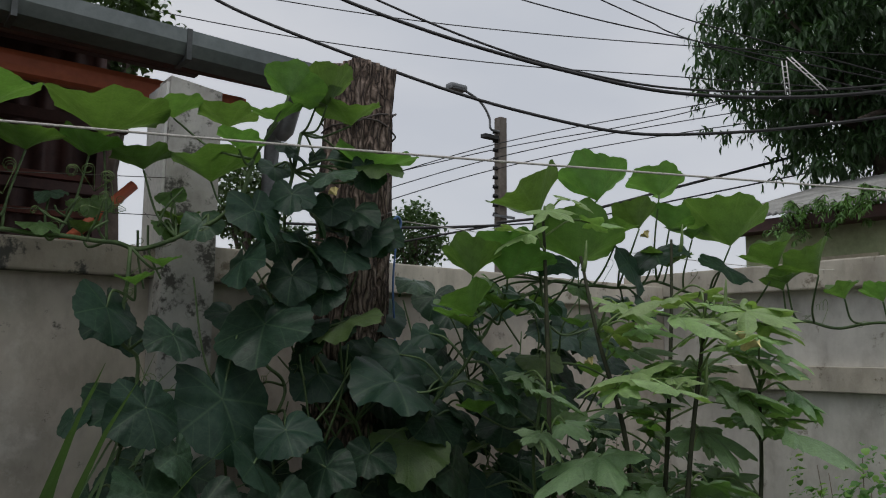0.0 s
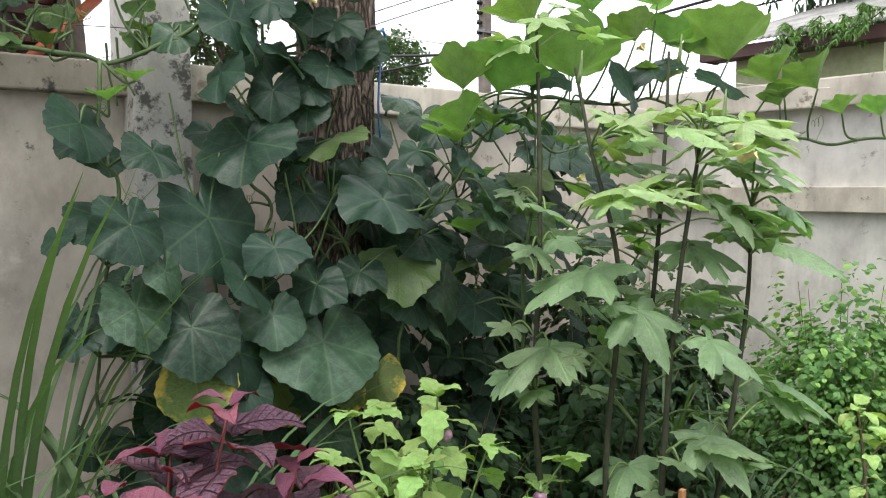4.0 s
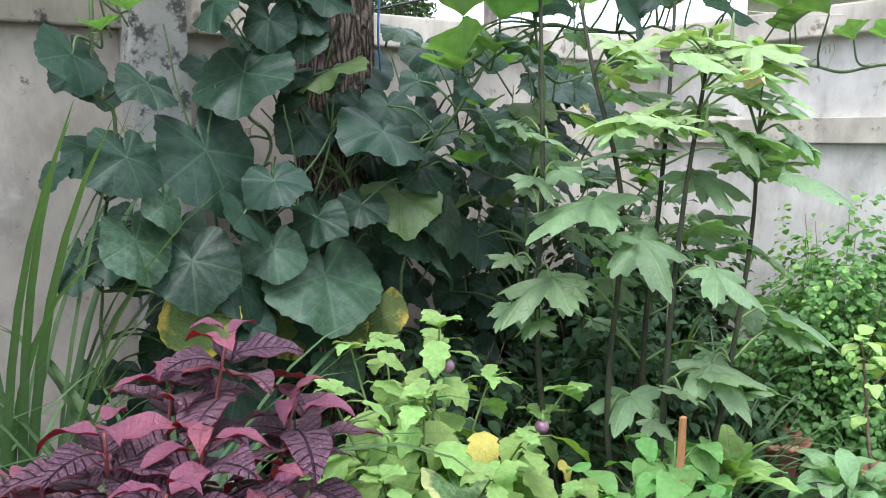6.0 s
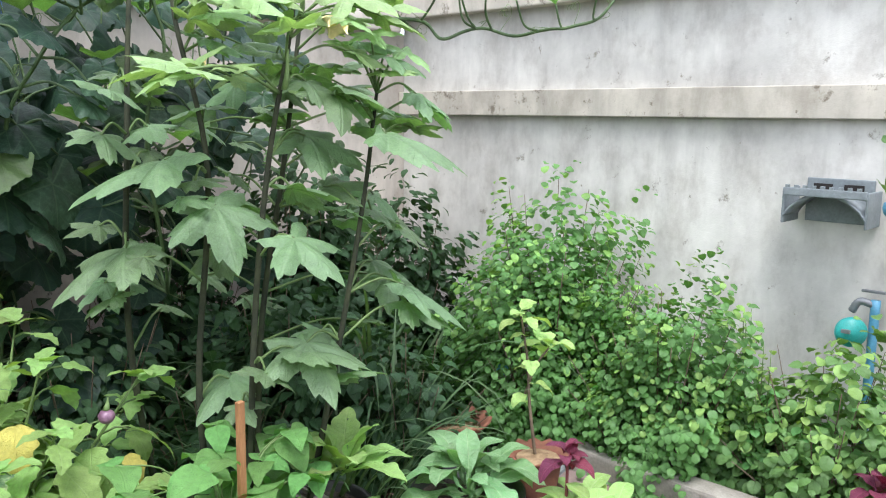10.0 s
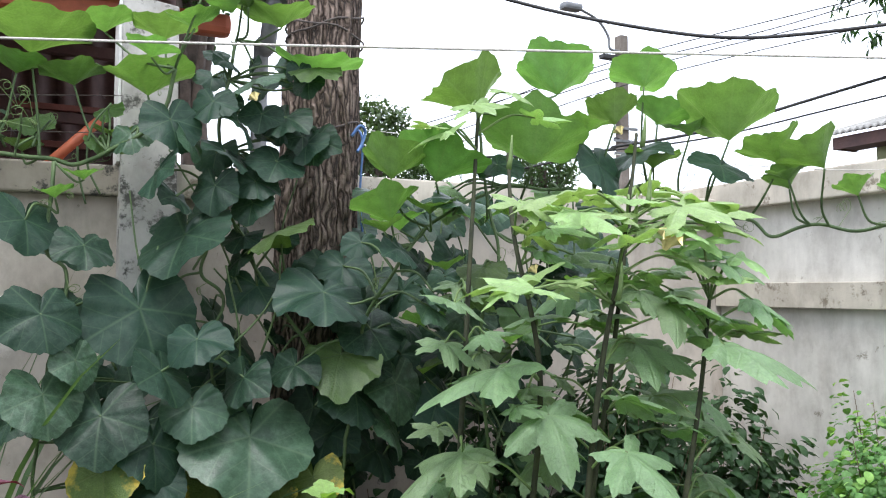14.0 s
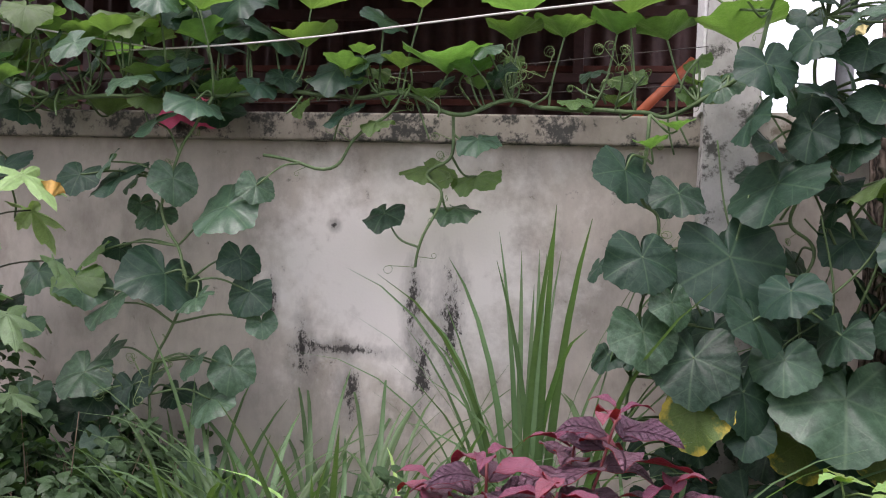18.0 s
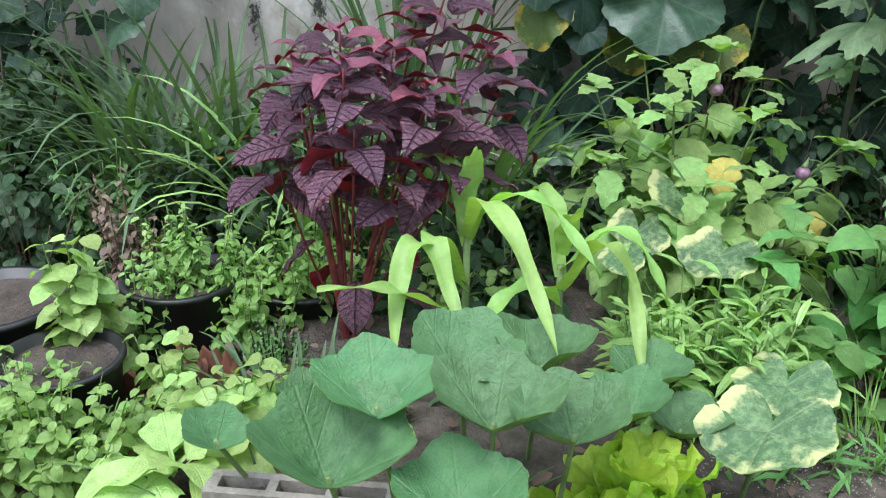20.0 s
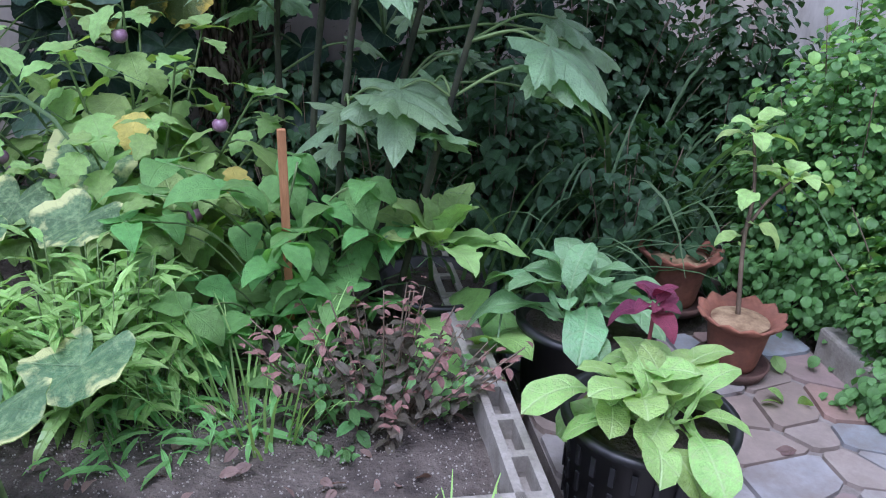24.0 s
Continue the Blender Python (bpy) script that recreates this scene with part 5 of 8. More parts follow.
# ---- okra ----
OKRA_MESH = [polar_leaf("okra_leaf", OKRA, lambda a, k=k: okra_outline(a, k, 0.50), 0.30 + 0.06 * k, 0.3, 0.03, 108, 5, k + 40, 0.05, 6) for k in range(4)]
OKRA_SUN_MESH = [polar_leaf("okra_leaf", OKRA_SUN, lambda a, k=k: okra_outline(a, k, 0.62), 0.25 + 0.08 * k, 0.3, 0.03, 108, 4, k + 50, 0.1, 6) for k in range(3)]
okra_plant = thing("okra_plant", (2.28, 2.1, 0), "tall okra plant with lobed leaves and pale flowers", "plant")
okra_rng = random.Random(33)
okra_stem, okra_stalk = Tubes(), Tubes()
okra_nodes = []
OKRA_STEMS = (
    ((2.24, 2.08, -0.02), (2.25, 2.05, 0.5), (2.28, 2.05, 0.9), (2.33, 2.05, 1.25), (2.40, 2.05, 1.55), (2.43, 2.05, 1.72)),
    ((2.21, 2.14, -0.02), (2.19, 2.2, 0.6), (2.24, 2.2, 1.2), (2.22, 2.3, 1.6), (2.26, 2.4, 1.85)),
    ((2.33, 2.16, -0.02), (2.42, 2.25, 0.7), (2.55, 2.3, 1.2), (2.66, 2.35, 1.65), (2.74, 2.4, 1.95)),
    ((2.16, 2.3, -0.02), (2.10, 2.4, 0.7), (2.13, 2.42, 1.3), (2.20, 2.5, 1.75), (2.24, 2.55, 1.98)),
    ((2.36, 2.05, -0.02), (2.48, 2.0, 0.6), (2.60, 2.0, 1.1), (2.70, 2.05, 1.42)),
)
for s in OKRA_STEMS:
    line = [p - okra_plant.location for p in smooth_line(s, 8)]
    okra_stem.add(line, 0.0105, 0.005, 8)
    okra_nodes.extend(line[4::2])


def okra(kind, x, y, z, size, heading=None, hang=None):
    r = okra_rng
    me = r.choice(OKRA_SUN_MESH if kind == "y" else OKRA_MESH)
    out = math.degrees(math.atan2(y - 2.25, x - 2.35)) if abs(x - 2.35) > 0.12 else -90
    head = 0.5 * out + 0.5 * -90 if out < 0 else (-40 if x > 2.35 else -140)
    if heading is None:
        put_leaf(me, okra_plant, (x, y, z), size * 1.08, head + r.uniform(-55, 55), r.uniform(-14, 30), r.uniform(-26, 26))
    else:
        put_leaf(me, okra_plant, (x, y, z), size, heading, hang, r.uniform(-10, 10))
    p = Vector((x, y, z)) - okra_plant.location
    near = min(okra_nodes, key=lambda q: (q - p).length + 0.6 * abs(q.z - (p.z - 0.06)))
    mid = p.lerp(near, 0.45) + Vector((0, 0, 0.03))
    okra_stalk.add(smooth_line([near, mid, p], 6), 0.0042, 0.003, 5)


# the large outer leaves
for kind, x, y, z, size, heading, hang in (("a", 2.13, 2.22, 1.24, 0.34, 172, 16), ("a", 2.06, 2.31, 1.01, 0.30, 176, 20), ("a", 2.33, 1.95, 1.05, 0.24, -72, 28), ("a", 2.58, 1.88, 1.31, 0.34, -28, 12), ("a", 2.50, 2.12, 1.30, 0.26, -110, 18),
                                           ("a", 2.72, 1.95, 0.87, 0.30, -48, 28), ("a", 2.385, 1.98, 0.76, 0.27, -100, 28), ("a", 2.27, 2.18, 0.64, 0.22, -160, 24), ("a", 2.83, 2.15, 0.85, 0.26, -60, 26), ("a", 2.20, 2.10, 1.13, 0.26, -100, 40),
                                           ("y", 2.25, 2.06, 1.69, 0.24, 165, 4), ("y", 2.40, 2.02, 1.68, 0.17, -100, 6), ("y", 2.66, 2.05, 1.68, 0.26, -32, 8), ("y", 2.15, 2.10, 1.48, 0.28, 168, 12), ("a", 2.53, 2.00, 1.43, 0.25, -18, 18)):
    okra(kind, x, y, z, size, heading, hang)
okra("y", 2.23, 2.00, 1.64, 0.208)
okra("y", 2.33, 2.00, 1.64, 0.144)
okra("y", 2.56, 2.00, 1.67, 0.214)
okra("y", 2.67, 2.00, 1.63, 0.188)
okra("y", 2.30, 1.90, 1.56, 0.137)
okra("y", 2.00, 1.85, 1.45, 0.183)
okra("y", 2.19, 2.00, 1.47, 0.124)
okra("y", 2.08, 2.10, 1.44, 0.139)
okra("a", 2.69, 2.00, 1.52, 0.175)
okra("a", 2.51, 2.00, 1.41, 0.211)
okra("a", 2.81, 2.00, 1.42, 0.179)
okra("a", 2.30, 2.30, 1.56, 0.176)
okra("y", 2.63, 2.00, 1.58, 0.140)
okra("y", 2.76, 2.00, 1.54, 0.145)
okra("a", 2.86, 2.00, 1.39, 0.148)
okra("y", 2.42, 2.00, 1.60, 0.133)
okra("a", 2.30, 2.30, 1.37, 0.176)
okra("a", 2.42, 2.30, 1.55, 0.164)
okra("a", 2.18, 2.40, 1.32, 0.161)
okra("a", 2.80, 2.20, 1.32, 0.191)
okra("a", 2.89, 2.10, 1.32, 0.156)
okra("a", 2.71, 2.20, 1.04, 0.205)
okra("a", 2.83, 2.10, 1.03, 0.187)
okra("a", 2.32, 2.20, 1.12, 0.170)
okra("a", 2.31, 2.30, 0.98, 0.161)
okra("a", 2.81, 2.20, 0.90, 0.175)
okra("a", 2.56, 2.20, 1.12, 0.148)
okra("y", 2.11, 2.50, 1.92, 0.179)
okra("y", 2.20, 2.50, 2.01, 0.166)
okra("y", 2.42, 2.50, 1.99, 0.158)
okra("y", 2.06, 2.50, 1.93, 0.113)
okra("y", 2.32, 2.50, 2.06, 0.137)
for _ in range(30):
    a = okra_rng.uniform(0, 6.28)
    okra("a", 2.45 + 0.42 * math.cos(a), 2.35 + 0.32 * math.sin(a), okra_rng.uniform(0.6, 1.5), okra_rng.uniform(0.10, 0.17))
for x, y, z, w in ((2.37, 1.97, 0.74, 0.24), (2.27, 2.0, 0.70, 0.15), (2.46, 1.95, 0.66, 0.17), (2.72, 1.95, 0.82, 0.2)):
    okra("a", x, y, z, w)
for _ in range(22):
    okra("y", okra_rng.uniform(2.15, 2.82), okra_rng.uniform(1.95, 2.3), okra_rng.uniform(1.42, 1.76), okra_rng.uniform(0.11, 0.18))
for _ in range(26):
    okra("a", okra_rng.uniform(2.1, 2.9), okra_rng.uniform(2.1, 2.5), okra_rng.uniform(1.0, 1.6), okra_rng.uniform(0.13, 0.2))
okra_stem.link("stem", M_STEM_D, okra_plant, "dark green woody stems")
okra_stalk.link("leaf_stalk", M_STEM, okra_plant, "thin leaf stalks")["kind"] = "stuff"
for at, s in (((2.455, 1.95, 1.55), 0.055),):
    fl = squash_flower(at, s, M_PETAL_Y, "pale yellow okra flower")
    fl.parent = okra_plant
    fl.matrix_basis = Matrix.Translation(Vector(at) - okra_plant.location) @ turn_of(-60, 30, 10)
    fl["label"] = "closed pale yellow flower"
for x, y, z in ((2.42, 2.03, 1.60), (2.44, 2.0, 1.66), (2.72, 2.35, 1.9), (2.25, 2.38, 1.8), (2.36, 2.02, 1.42)):
    t = Tubes()
    q = Vector((x, y, z)) - okra_plant.location
    t.add([q, q + Vector((0.004, -0.006, 0.03)), q + Vector((0.006, -0.008, 0.07)), q + Vector((0.007, -0.009, 0.10))], 0.009, 0.002, 6)
    t.link("pod", M_STEM, okra_plant, "small green okra pod")


# a second young okra by the left end of the wall
young = thing("young_okra", (-1.38, 2.95, 0), "young okra plant with few lobed leaves against the wall", "plant")
ys = Tubes()
ys.add([p - young.location for p in smooth_line([(-1.36, 2.95, -0.02), (-1.33, 2.95, 0.6), (-1.32, 2.95, 1.0), (-1.30, 2.95, 1.35), (-1.31, 2.95, 1.62)], 6)], 0.014, 0.006, 8)
for k in range(16):
    z = 0.75 + 0.06 * k
    a = k * 137.5
    d = 0.2 + 0.12 * (k % 3) / 2
    q = Vector((-1.33 + d * math.cos(radians(a)), 2.95 + d * 0.7 * math.sin(radians(a)), z + 0.05))
    put_leaf(OKRA_SUN_MESH[k % 3] if z > 1.4 else OKRA_MESH[k % 4], young, q, 0.27 if z > 1.3 else 0.2, a, 22 + 10 * (k % 3), 0)
    ys.add([p - young.location for p in smooth_line([(-1.33, 2.95, z - 0.04), (-1.33 + 0.5 * (q.x + 1.33), 2.95 + 0.5 * (q.y - 2.95), z + 0.03), q], 4)], 0.004, 0.003, 5)
ys.link("stem", M_STEM_D, young)


# ---- purple amaranth ----
AMAR_MESH = [blade("amaranth_leaf", AMAR, lambda t: 0.31 * math.sin(math.pi * t ** 0.74) ** 0.9, 1.0, 0.18 + 0.12 * k, 0.2, 0.03, 16, 6, 0.0, k + 60) for k in range(4)]
AMAR_MESH = [under_side(me, AMAR_UNDER, 0.008) for me in AMAR_MESH]
AMAR_TOP_MESH = [blade("amaranth_leaf", AMAR_TOP, lambda t: 0.25 * math.sin(math.pi * t ** 0.85) ** 0.9, 1.0, 0.5, 0.35, 0.03, 10, 4, 0.0, k + 70) for k in range(2)]
AMAR_TOP_MESH = [under_side(me, AMAR_UNDER, 0.008) for me in AMAR_TOP_MESH]
amaranth = thing("amaranth_plant", (0.70, 1.96, 0), "bushy purple-leaved amaranth with red stems", "plant")
amar_rng = random.Random(5)
amar_stem = Tubes()


def whorl(x, y, z, size, n=9, top=True):
    """A rosette of leaves at the end of a shoot, small upright red ones in its middle."""
    r = amar_rng
    a0 = r.uniform(0, 360)
    for k in range(n):
        f = k / n
        a = a0 + k * 137.5
        s = size * r.uniform(0.85, 1.12) * (1.15 - 0.72 * f ** 1.5)
        q = (x + 0.035 * (1 - f) * math.cos(radians(a)), y + 0.035 * (1 - f) * math.sin(radians(a)), z - 0.10 + 0.13 * f)
        tilt = (-6 if top else 18) * (1 - f) - (26 if top else 38) * f
        put_leaf(r.choice(AMAR_TOP_MESH if top and f > 0.6 else AMAR_MESH), amaranth, q, s, a, tilt + r.uniform(-12, 12), r.uniform(-20, 20))
    base = Vector((0.70 + 0.25 * (x - 0.7), 1.96 + 0.25 * (y - 1.96), max(0.22, z - 0.5)))
    amar_stem.add([p - amaranth.location for p in smooth_line([base, (0.70 + 0.75 * (x - 0.7), 1.96 + 0.75 * (y - 1.96), z - 0.2), (x, y, z)], 5)], 0.004, 0.003, 6)


for x, y, z, size, top in ((0.94, 2.05, 1.07, 0.135, True), (0.86, 2.12, 1.00, 0.13, True), (0.69, 1.95, 0.98, 0.15, True), (1.05, 2.00, 0.94, 0.135, True), (0.83, 1.90, 0.95, 0.145, True),
                           (0.77, 1.72, 0.80, 0.15, False), (0.92, 1.85, 0.86, 0.14, True), (1.08, 2.05, 0.80, 0.135, False), (0.57, 2.02, 0.90, 0.135, True), (0.62, 1.83, 0.80, 0.145, False),
                           (0.53, 1.88, 0.70, 0.145, False), (0.97, 1.90, 0.72, 0.15, False), (0.76, 2.10, 0.86, 0.135, True), (0.73, 1.80, 0.92, 0.14, True), (0.86, 1.78, 0.70, 0.145, False), (0.68, 1.95, 0.70, 0.14, False), (0.88, 2.08, 0.76, 0.14, False)):
    whorl(x, y, z, size, 11 if top else 9, top)
for a, h in ((0.0, 0.26), (2.2, 0.3), (4.1, 0.25)):
    amar_stem.add([p - amaranth.location for p in smooth_line([(0.70, 1.96, -0.02), (0.70 + 0.02 * math.cos(a), 1.96 + 0.02 * math.sin(a), 0.15), (0.70 + 0.07 * math.cos(a), 1.96 + 0.07 * math.sin(a), 0.42), (0.7 + 0.12 * math.cos(a), 1.96 + 0.12 * math.sin(a), 0.75)], 5)], 0.014, 0.007, 8)
for k in range(5):
    a = k * 2.4
    put_leaf(AMAR_MESH[k % 4], amaranth, (0.74 + 0.12 * math.cos(a), 1.92 + 0.10 * math.sin(a), 0.30 + 0.035 * k), 0.15, math.degrees(a), 30 + 12 * (k % 3), 0)
amar_stem.link("stem", M_STEM_R, amaranth, "dark red stems")


# ---- eggplant bush ----
EGG_WIDTH = lambda t: 0.36 * math.sin(math.pi * min(1, (0.03 + 0.97 * t) ** 0.74)) ** 0.8
EGG_MESH = [blade("eggplant_leaf", EGGPLANT, EGG_WIDTH, 1.0, 0.2 + 0.1 * k, 0.08, 0.022, 24, 6, 0.0, k + 80, 3) for k in range(4)]
EGG_OLD_MESH = blade("eggplant_leaf", EGG_OLD, EGG_WIDTH, 1.0, 0.6, 0.15, 0.03, 24, 6, 0.0, 88, 3)
eggplant = thing("eggplant_bush", (1.70, 2.5, 0), "spreading eggplant bush with wavy-edged pale leaves and purple fruit", "plant")
egg_rng = random.Random(8)
egg_stem = Tubes()


def fruit(parent, at, r, name="fruit", label="small round purple eggplant"):
    v, f = [], []
    for i in range(9):
        t = math.pi * i / 8
        for k in range(14):
            a = 2 * math.pi * k / 14
            v.append((r * math.sin(t) * math.cos(a), r * math.sin(t) * math.sin(a), -r * math.cos(t) * 0.92))
    for i in range(8):
        for k in range(14):
            a, b = i * 14 + k, i * 14 + (k + 1) % 14
            f.append((a, b, b + 14, a + 14))
    ob = link_mesh(name, v, f, M_FRUIT, parent, label, True)
    ob.location = Vector(at) - parent.location
    t = Tubes()
    t.add([Vector((0, 0, r * 0.75)), Vector((0.003, 0, r * 1.3)), Vector((0.01, 0.006, r * 2.2))], r * 0.5, 0.003, 7)
    t.link("calyx", M_STEM, ob, "green calyx")


EGG_SHOOTS = [(1.71, 2.40, 0.90), (2.04, 2.24, 0.68), (1.40, 2.24, 0.60), (1.93, 2.08, 0.46), (1.36, 2.40, 0.78), (1.58, 2.30, 0.76), (1.84, 2.34, 0.74), (1.66, 2.12, 0.58), (1.80, 2.16, 0.62), (1.50, 2.14, 0.50), (2.08, 2.40, 0.56), (1.30, 2.46, 0.56), (1.52, 2.56, 0.84), (1.88, 2.62, 0.78), (1.70, 2.66, 0.80), (1.44, 2.06, 0.40), (1.74, 2.02, 0.44), (2.06, 2.12, 0.42)]
for tip in EGG_SHOOTS:
    tip = Vector(tip)
    line = smooth_line([(1.70, 2.5, -0.02), (1.70 + 0.45 * (tip.x - 1.7), 2.5 + 0.45 * (tip.y - 2.5), tip.z * 0.48), tip], 12)
    egg_stem.add([p - eggplant.location for p in line], 0.0075, 0.003, 6)
    hd0 = egg_rng.uniform(0, 360)
    for j in range(15):
        f = 0.30 + 0.66 * j / 14
        p = line[int(f * (len(line) - 1))]
        hd = -90 + egg_rng.uniform(-115, 115) if j % 3 else hd0 + j * 137.5
        out = Vector((math.cos(radians(hd)), math.sin(radians(hd)), 0.25))
        q = p + out * egg_rng.uniform(0.03, 0.075)
        egg_stem.add([p - eggplant.location, p.lerp(q, 0.5) + Vector((0, 0, 0.008)) - eggplant.location, q - eggplant.location], 0.0032, 0.0025, 4)
        size = (0.185 - 0.09 * max(0, f - 0.55) / 0.45) * egg_rng.uniform(0.8, 1.15)
        put_leaf(EGG_MESH[egg_rng.randrange(4)], eggplant, q, size, hd, egg_rng.uniform(0, 42), egg_rng.uniform(-24, 24))
    for j in range(4):
        put_leaf(EGG_MESH[j], eggplant, tip + Vector((0, 0, 0.004 * j)), egg_rng.uniform(0.05, 0.10), hd0 + j * 100, egg_rng.uniform(-38, 0), egg_rng.uniform(-20, 20))
put_leaf(EGG_OLD_MESH, eggplant, (1.75, 2.28, 0.62), 0.13, -110, 40, 0, "leaf", "bright yellow dying leaf")
put_leaf(EGG_OLD_MESH, eggplant, (1.98, 2.2, 0.50), 0.10, -60, 50, 0, "leaf", "bright yellow dying leaf")
egg_stem.link("stem", M_STEM, eggplant)
for at in ((1.704, 2.36, 0.80), (1.953, 2.24, 0.60), (1.396, 2.24, 0.53), (1.42, 2.22, 0.52), (1.89, 2.12, 0.40)):
    fruit(eggplant, at, 0.021)


# ---- low garden ----
def ribbon(base, heading, length, width, lean, bend, n=9):
    """The points and widths of a grass blade that rises and arches over; lean and bend in degrees."""
    d = Vector((math.cos(radians(heading)), math.sin(radians(heading)), 0))
    p, ang = Vector(base), lean
    out = []
    for i in range(n + 1):
        t = i / n
        out.append((p.copy(), width * min(1, t * 8 + 0.45) * (1 - t ** 3) ** 0.8 + 0.0006))
        a = radians(ang)
        p = p + (d * math.sin(a) + Vector((0, 0, math.cos(a)))) * length / n
        ang += bend / n * (0.3 + 1.4 * t)
    side = d.cross(Vector((0, 0, 1)))
    return out, side


def blades_mesh(name, rows, material, parent, label=""):
    v, f, uv = [], [], []
    for out, side in rows:
        b = len(v)
        for i, (p, w) in enumerate(out):
            up = Vector((0, 0, 0.25 * w))
            v += [p - side * w + up, p, p + side * w + up]
            uv += [(-w, i * 0.1), (0, i * 0.1), (w, i * 0.1)]
        for i in range(len(out) - 1):
            a = b + 3 * i
            f += [(a, a + 1, a + 4, a + 3), (a + 1, a + 2, a + 5, a + 4)]
    return link_mesh(name, [q - parent.location for q in v], f, material, parent, label, True, uv)


def grass_clump(name, at, n, length, width, spread, lean, bend, material, label, category, seed, group="", single=False):
    ob = thing(name, at, label, category, group)
    rng = random.Random(seed)
    rows = []
    for k in range(n):
        a = rng.uniform(0, 360)
        r = spread * math.sqrt(rng.random())
        base = (at[0] + r * math.cos(radians(a)), at[1] + 0.6 * r * math.sin(radians(a)), at[2] - 0.02)
        rows.append(ribbon(base, a + rng.uniform(-50, 50), length * rng.uniform(0.55, 1.05), width * rng.uniform(0.7, 1.15), rng.uniform(*lean), rng.uniform(*bend)))
    cut = len(rows) if single else len(rows) // 4
    if not single:
        blades_mesh("grass", rows[cut:], material, ob)["kind"] = "stuff"
    for row in rows[:cut]:
        blades_mesh("blade", [row], material, ob)
    return ob


grass_clump("lemongrass", (0.70, 3.08, 0), 40, 1.64, 0.0135, 0.12, (1, 9), (5, 110), GRASSY, "tall clump of arching lemongrass by the wall", "grass", 3, "lemongrass clumps", True)
grass_clump("lemongrass", (0.98, 2.72, 0), 62, 1.25, 0.0145, 0.12, (4, 26), (60, 170), GRASSY, "clump of arching lemongrass beside the pumpkin vine", "grass", 4, "lemongrass clumps", True)
grass_clump("lemongrass", (0.05, 2.98, 0), 125, 1.12, 0.0125, 0.36, (2, 30), (30, 165), GRASSY, "wide clump of arching lemongrass by the wall", "grass", 5, "lemongrass clumps", True)
grass_clump("lemongrass", (-0.45, 3.0, 0), 44, 0.95, 0.0125, 0.18, (3, 28), (20, 130), GRASSY, "small clump of arching lemongrass by the wall", "grass", 6, "lemongrass clumps", True)
grass_clump("lemongrass", (0.36, 2.86, 0), 56, 0.98, 0.0125, 0.22, (3, 28), (40, 160), GRASSY, "wide clump of arching lemongrass by the wall", "grass", 15, "lemongrass clumps", True)
grass_clump("lemongrass", (-0.18, 2.84, 0), 60, 1.0, 0.012, 0.24, (3, 30), (40, 160), GRASSY, "wide clump of arching lemongrass by the wall", "grass", 16, "lemongrass clumps", True)
grass_clump("weed_grass", (3.35, 2.8, 0), 70, 1.15, 0.008, 0.35, (4, 35), (60, 170), GRASSY, "tall arching wild grass by the corner of the walls", "grass", 12, "", True)
grass_clump("lemongrass", (0.42, 2.55, 0), 44, 1.02, 0.0125, 0.14, (4, 26), (90, 190), GREENS, "pale arching lemongrass in front of the wall", "grass", 13, "lemongrass clumps", True)
grass_clump("garlic_chives", (2.05, 1.62, 0), 70, 0.42, 0.0034, 0.13, (2, 25), (5, 70), GREENS, "tuft of thin upright garlic chives", "grass", 7, "", True)
grass_clump("weed_grass", (2.75, 2.35, 0), 90, 0.75, 0.006, 0.32, (6, 40), (30, 150), GRASSY, "arching wild grass under the okra", "grass", 8)
grass_clump("weed_grass", (0.66, 1.60, 0), 60, 0.34, 0.008, 0.20, (5, 40), (20, 90), GRASSY, "short grass beside the amaranth", "grass", 9)
grass_clump("weed_grass", (2.32, 1.04, 0.08), 130, 0.26, 0.0026, 0.22, (10, 55), (20, 100), HERB_SUN, "thin straggling grass at the bed edge", "grass", 10)
grass_clump("weed_grass", (1.72, 1.08, 0), 60, 0.26, 0.0035, 0.25, (15, 60), (20, 100), GRASSY, "thin straggling grass along the edging blocks", "grass", 14)
grass_clump("weed_grass", (0.75, 1.25, 0), 70, 0.36, 0.004, 0.32, (15, 60), (20, 100), GRASSY, "thin straggling grass under the squash leaves", "grass", 11)
for o in list(bpy.data.objects):
    if o.name.startswith("weed_grass"):
        o["group"] = "wild grass tufts"

# maize seedlings
def strap_leaf(pts, width, parent):
    """A broad maize leaf along a curve from the stem to its hanging tip, folded a little along its pale midrib."""
    line = smooth_line(pts, 7)
    n, v, f, uv = len(line) - 1, [], [], []
    for i, p in enumerate(line):
        t = i / n
        along = (line[min(i + 1, n)] - line[max(i - 1, 0)]).normalized()
        side = along.cross(Vector((0, 0, 1)))
        side = side.normalized() if side.length > 0.05 else Vector((1, 0, 0))
        up = side.cross(along)
        w = width * min(1, 0.4 + 2.2 * t) * (1 - t ** 2.4) ** 0.9 + 0.001
        for k in (-1, -0.5, 0, 0.5, 1):
            v.append(p + side * w * k + up * (w * 0.25 * abs(k) + 0.007 * abs(k) * math.sin(t * 19 + 2 * k)))
            uv.append((w * k, t))
    for i in range(n):
        for k in range(4):
            a = 5 * i + k
            f.append((a, a + 1, a + 6, a + 5))
    link_mesh("leaf", [q - parent.location for q in v], f, CORN, parent, "", True, uv)


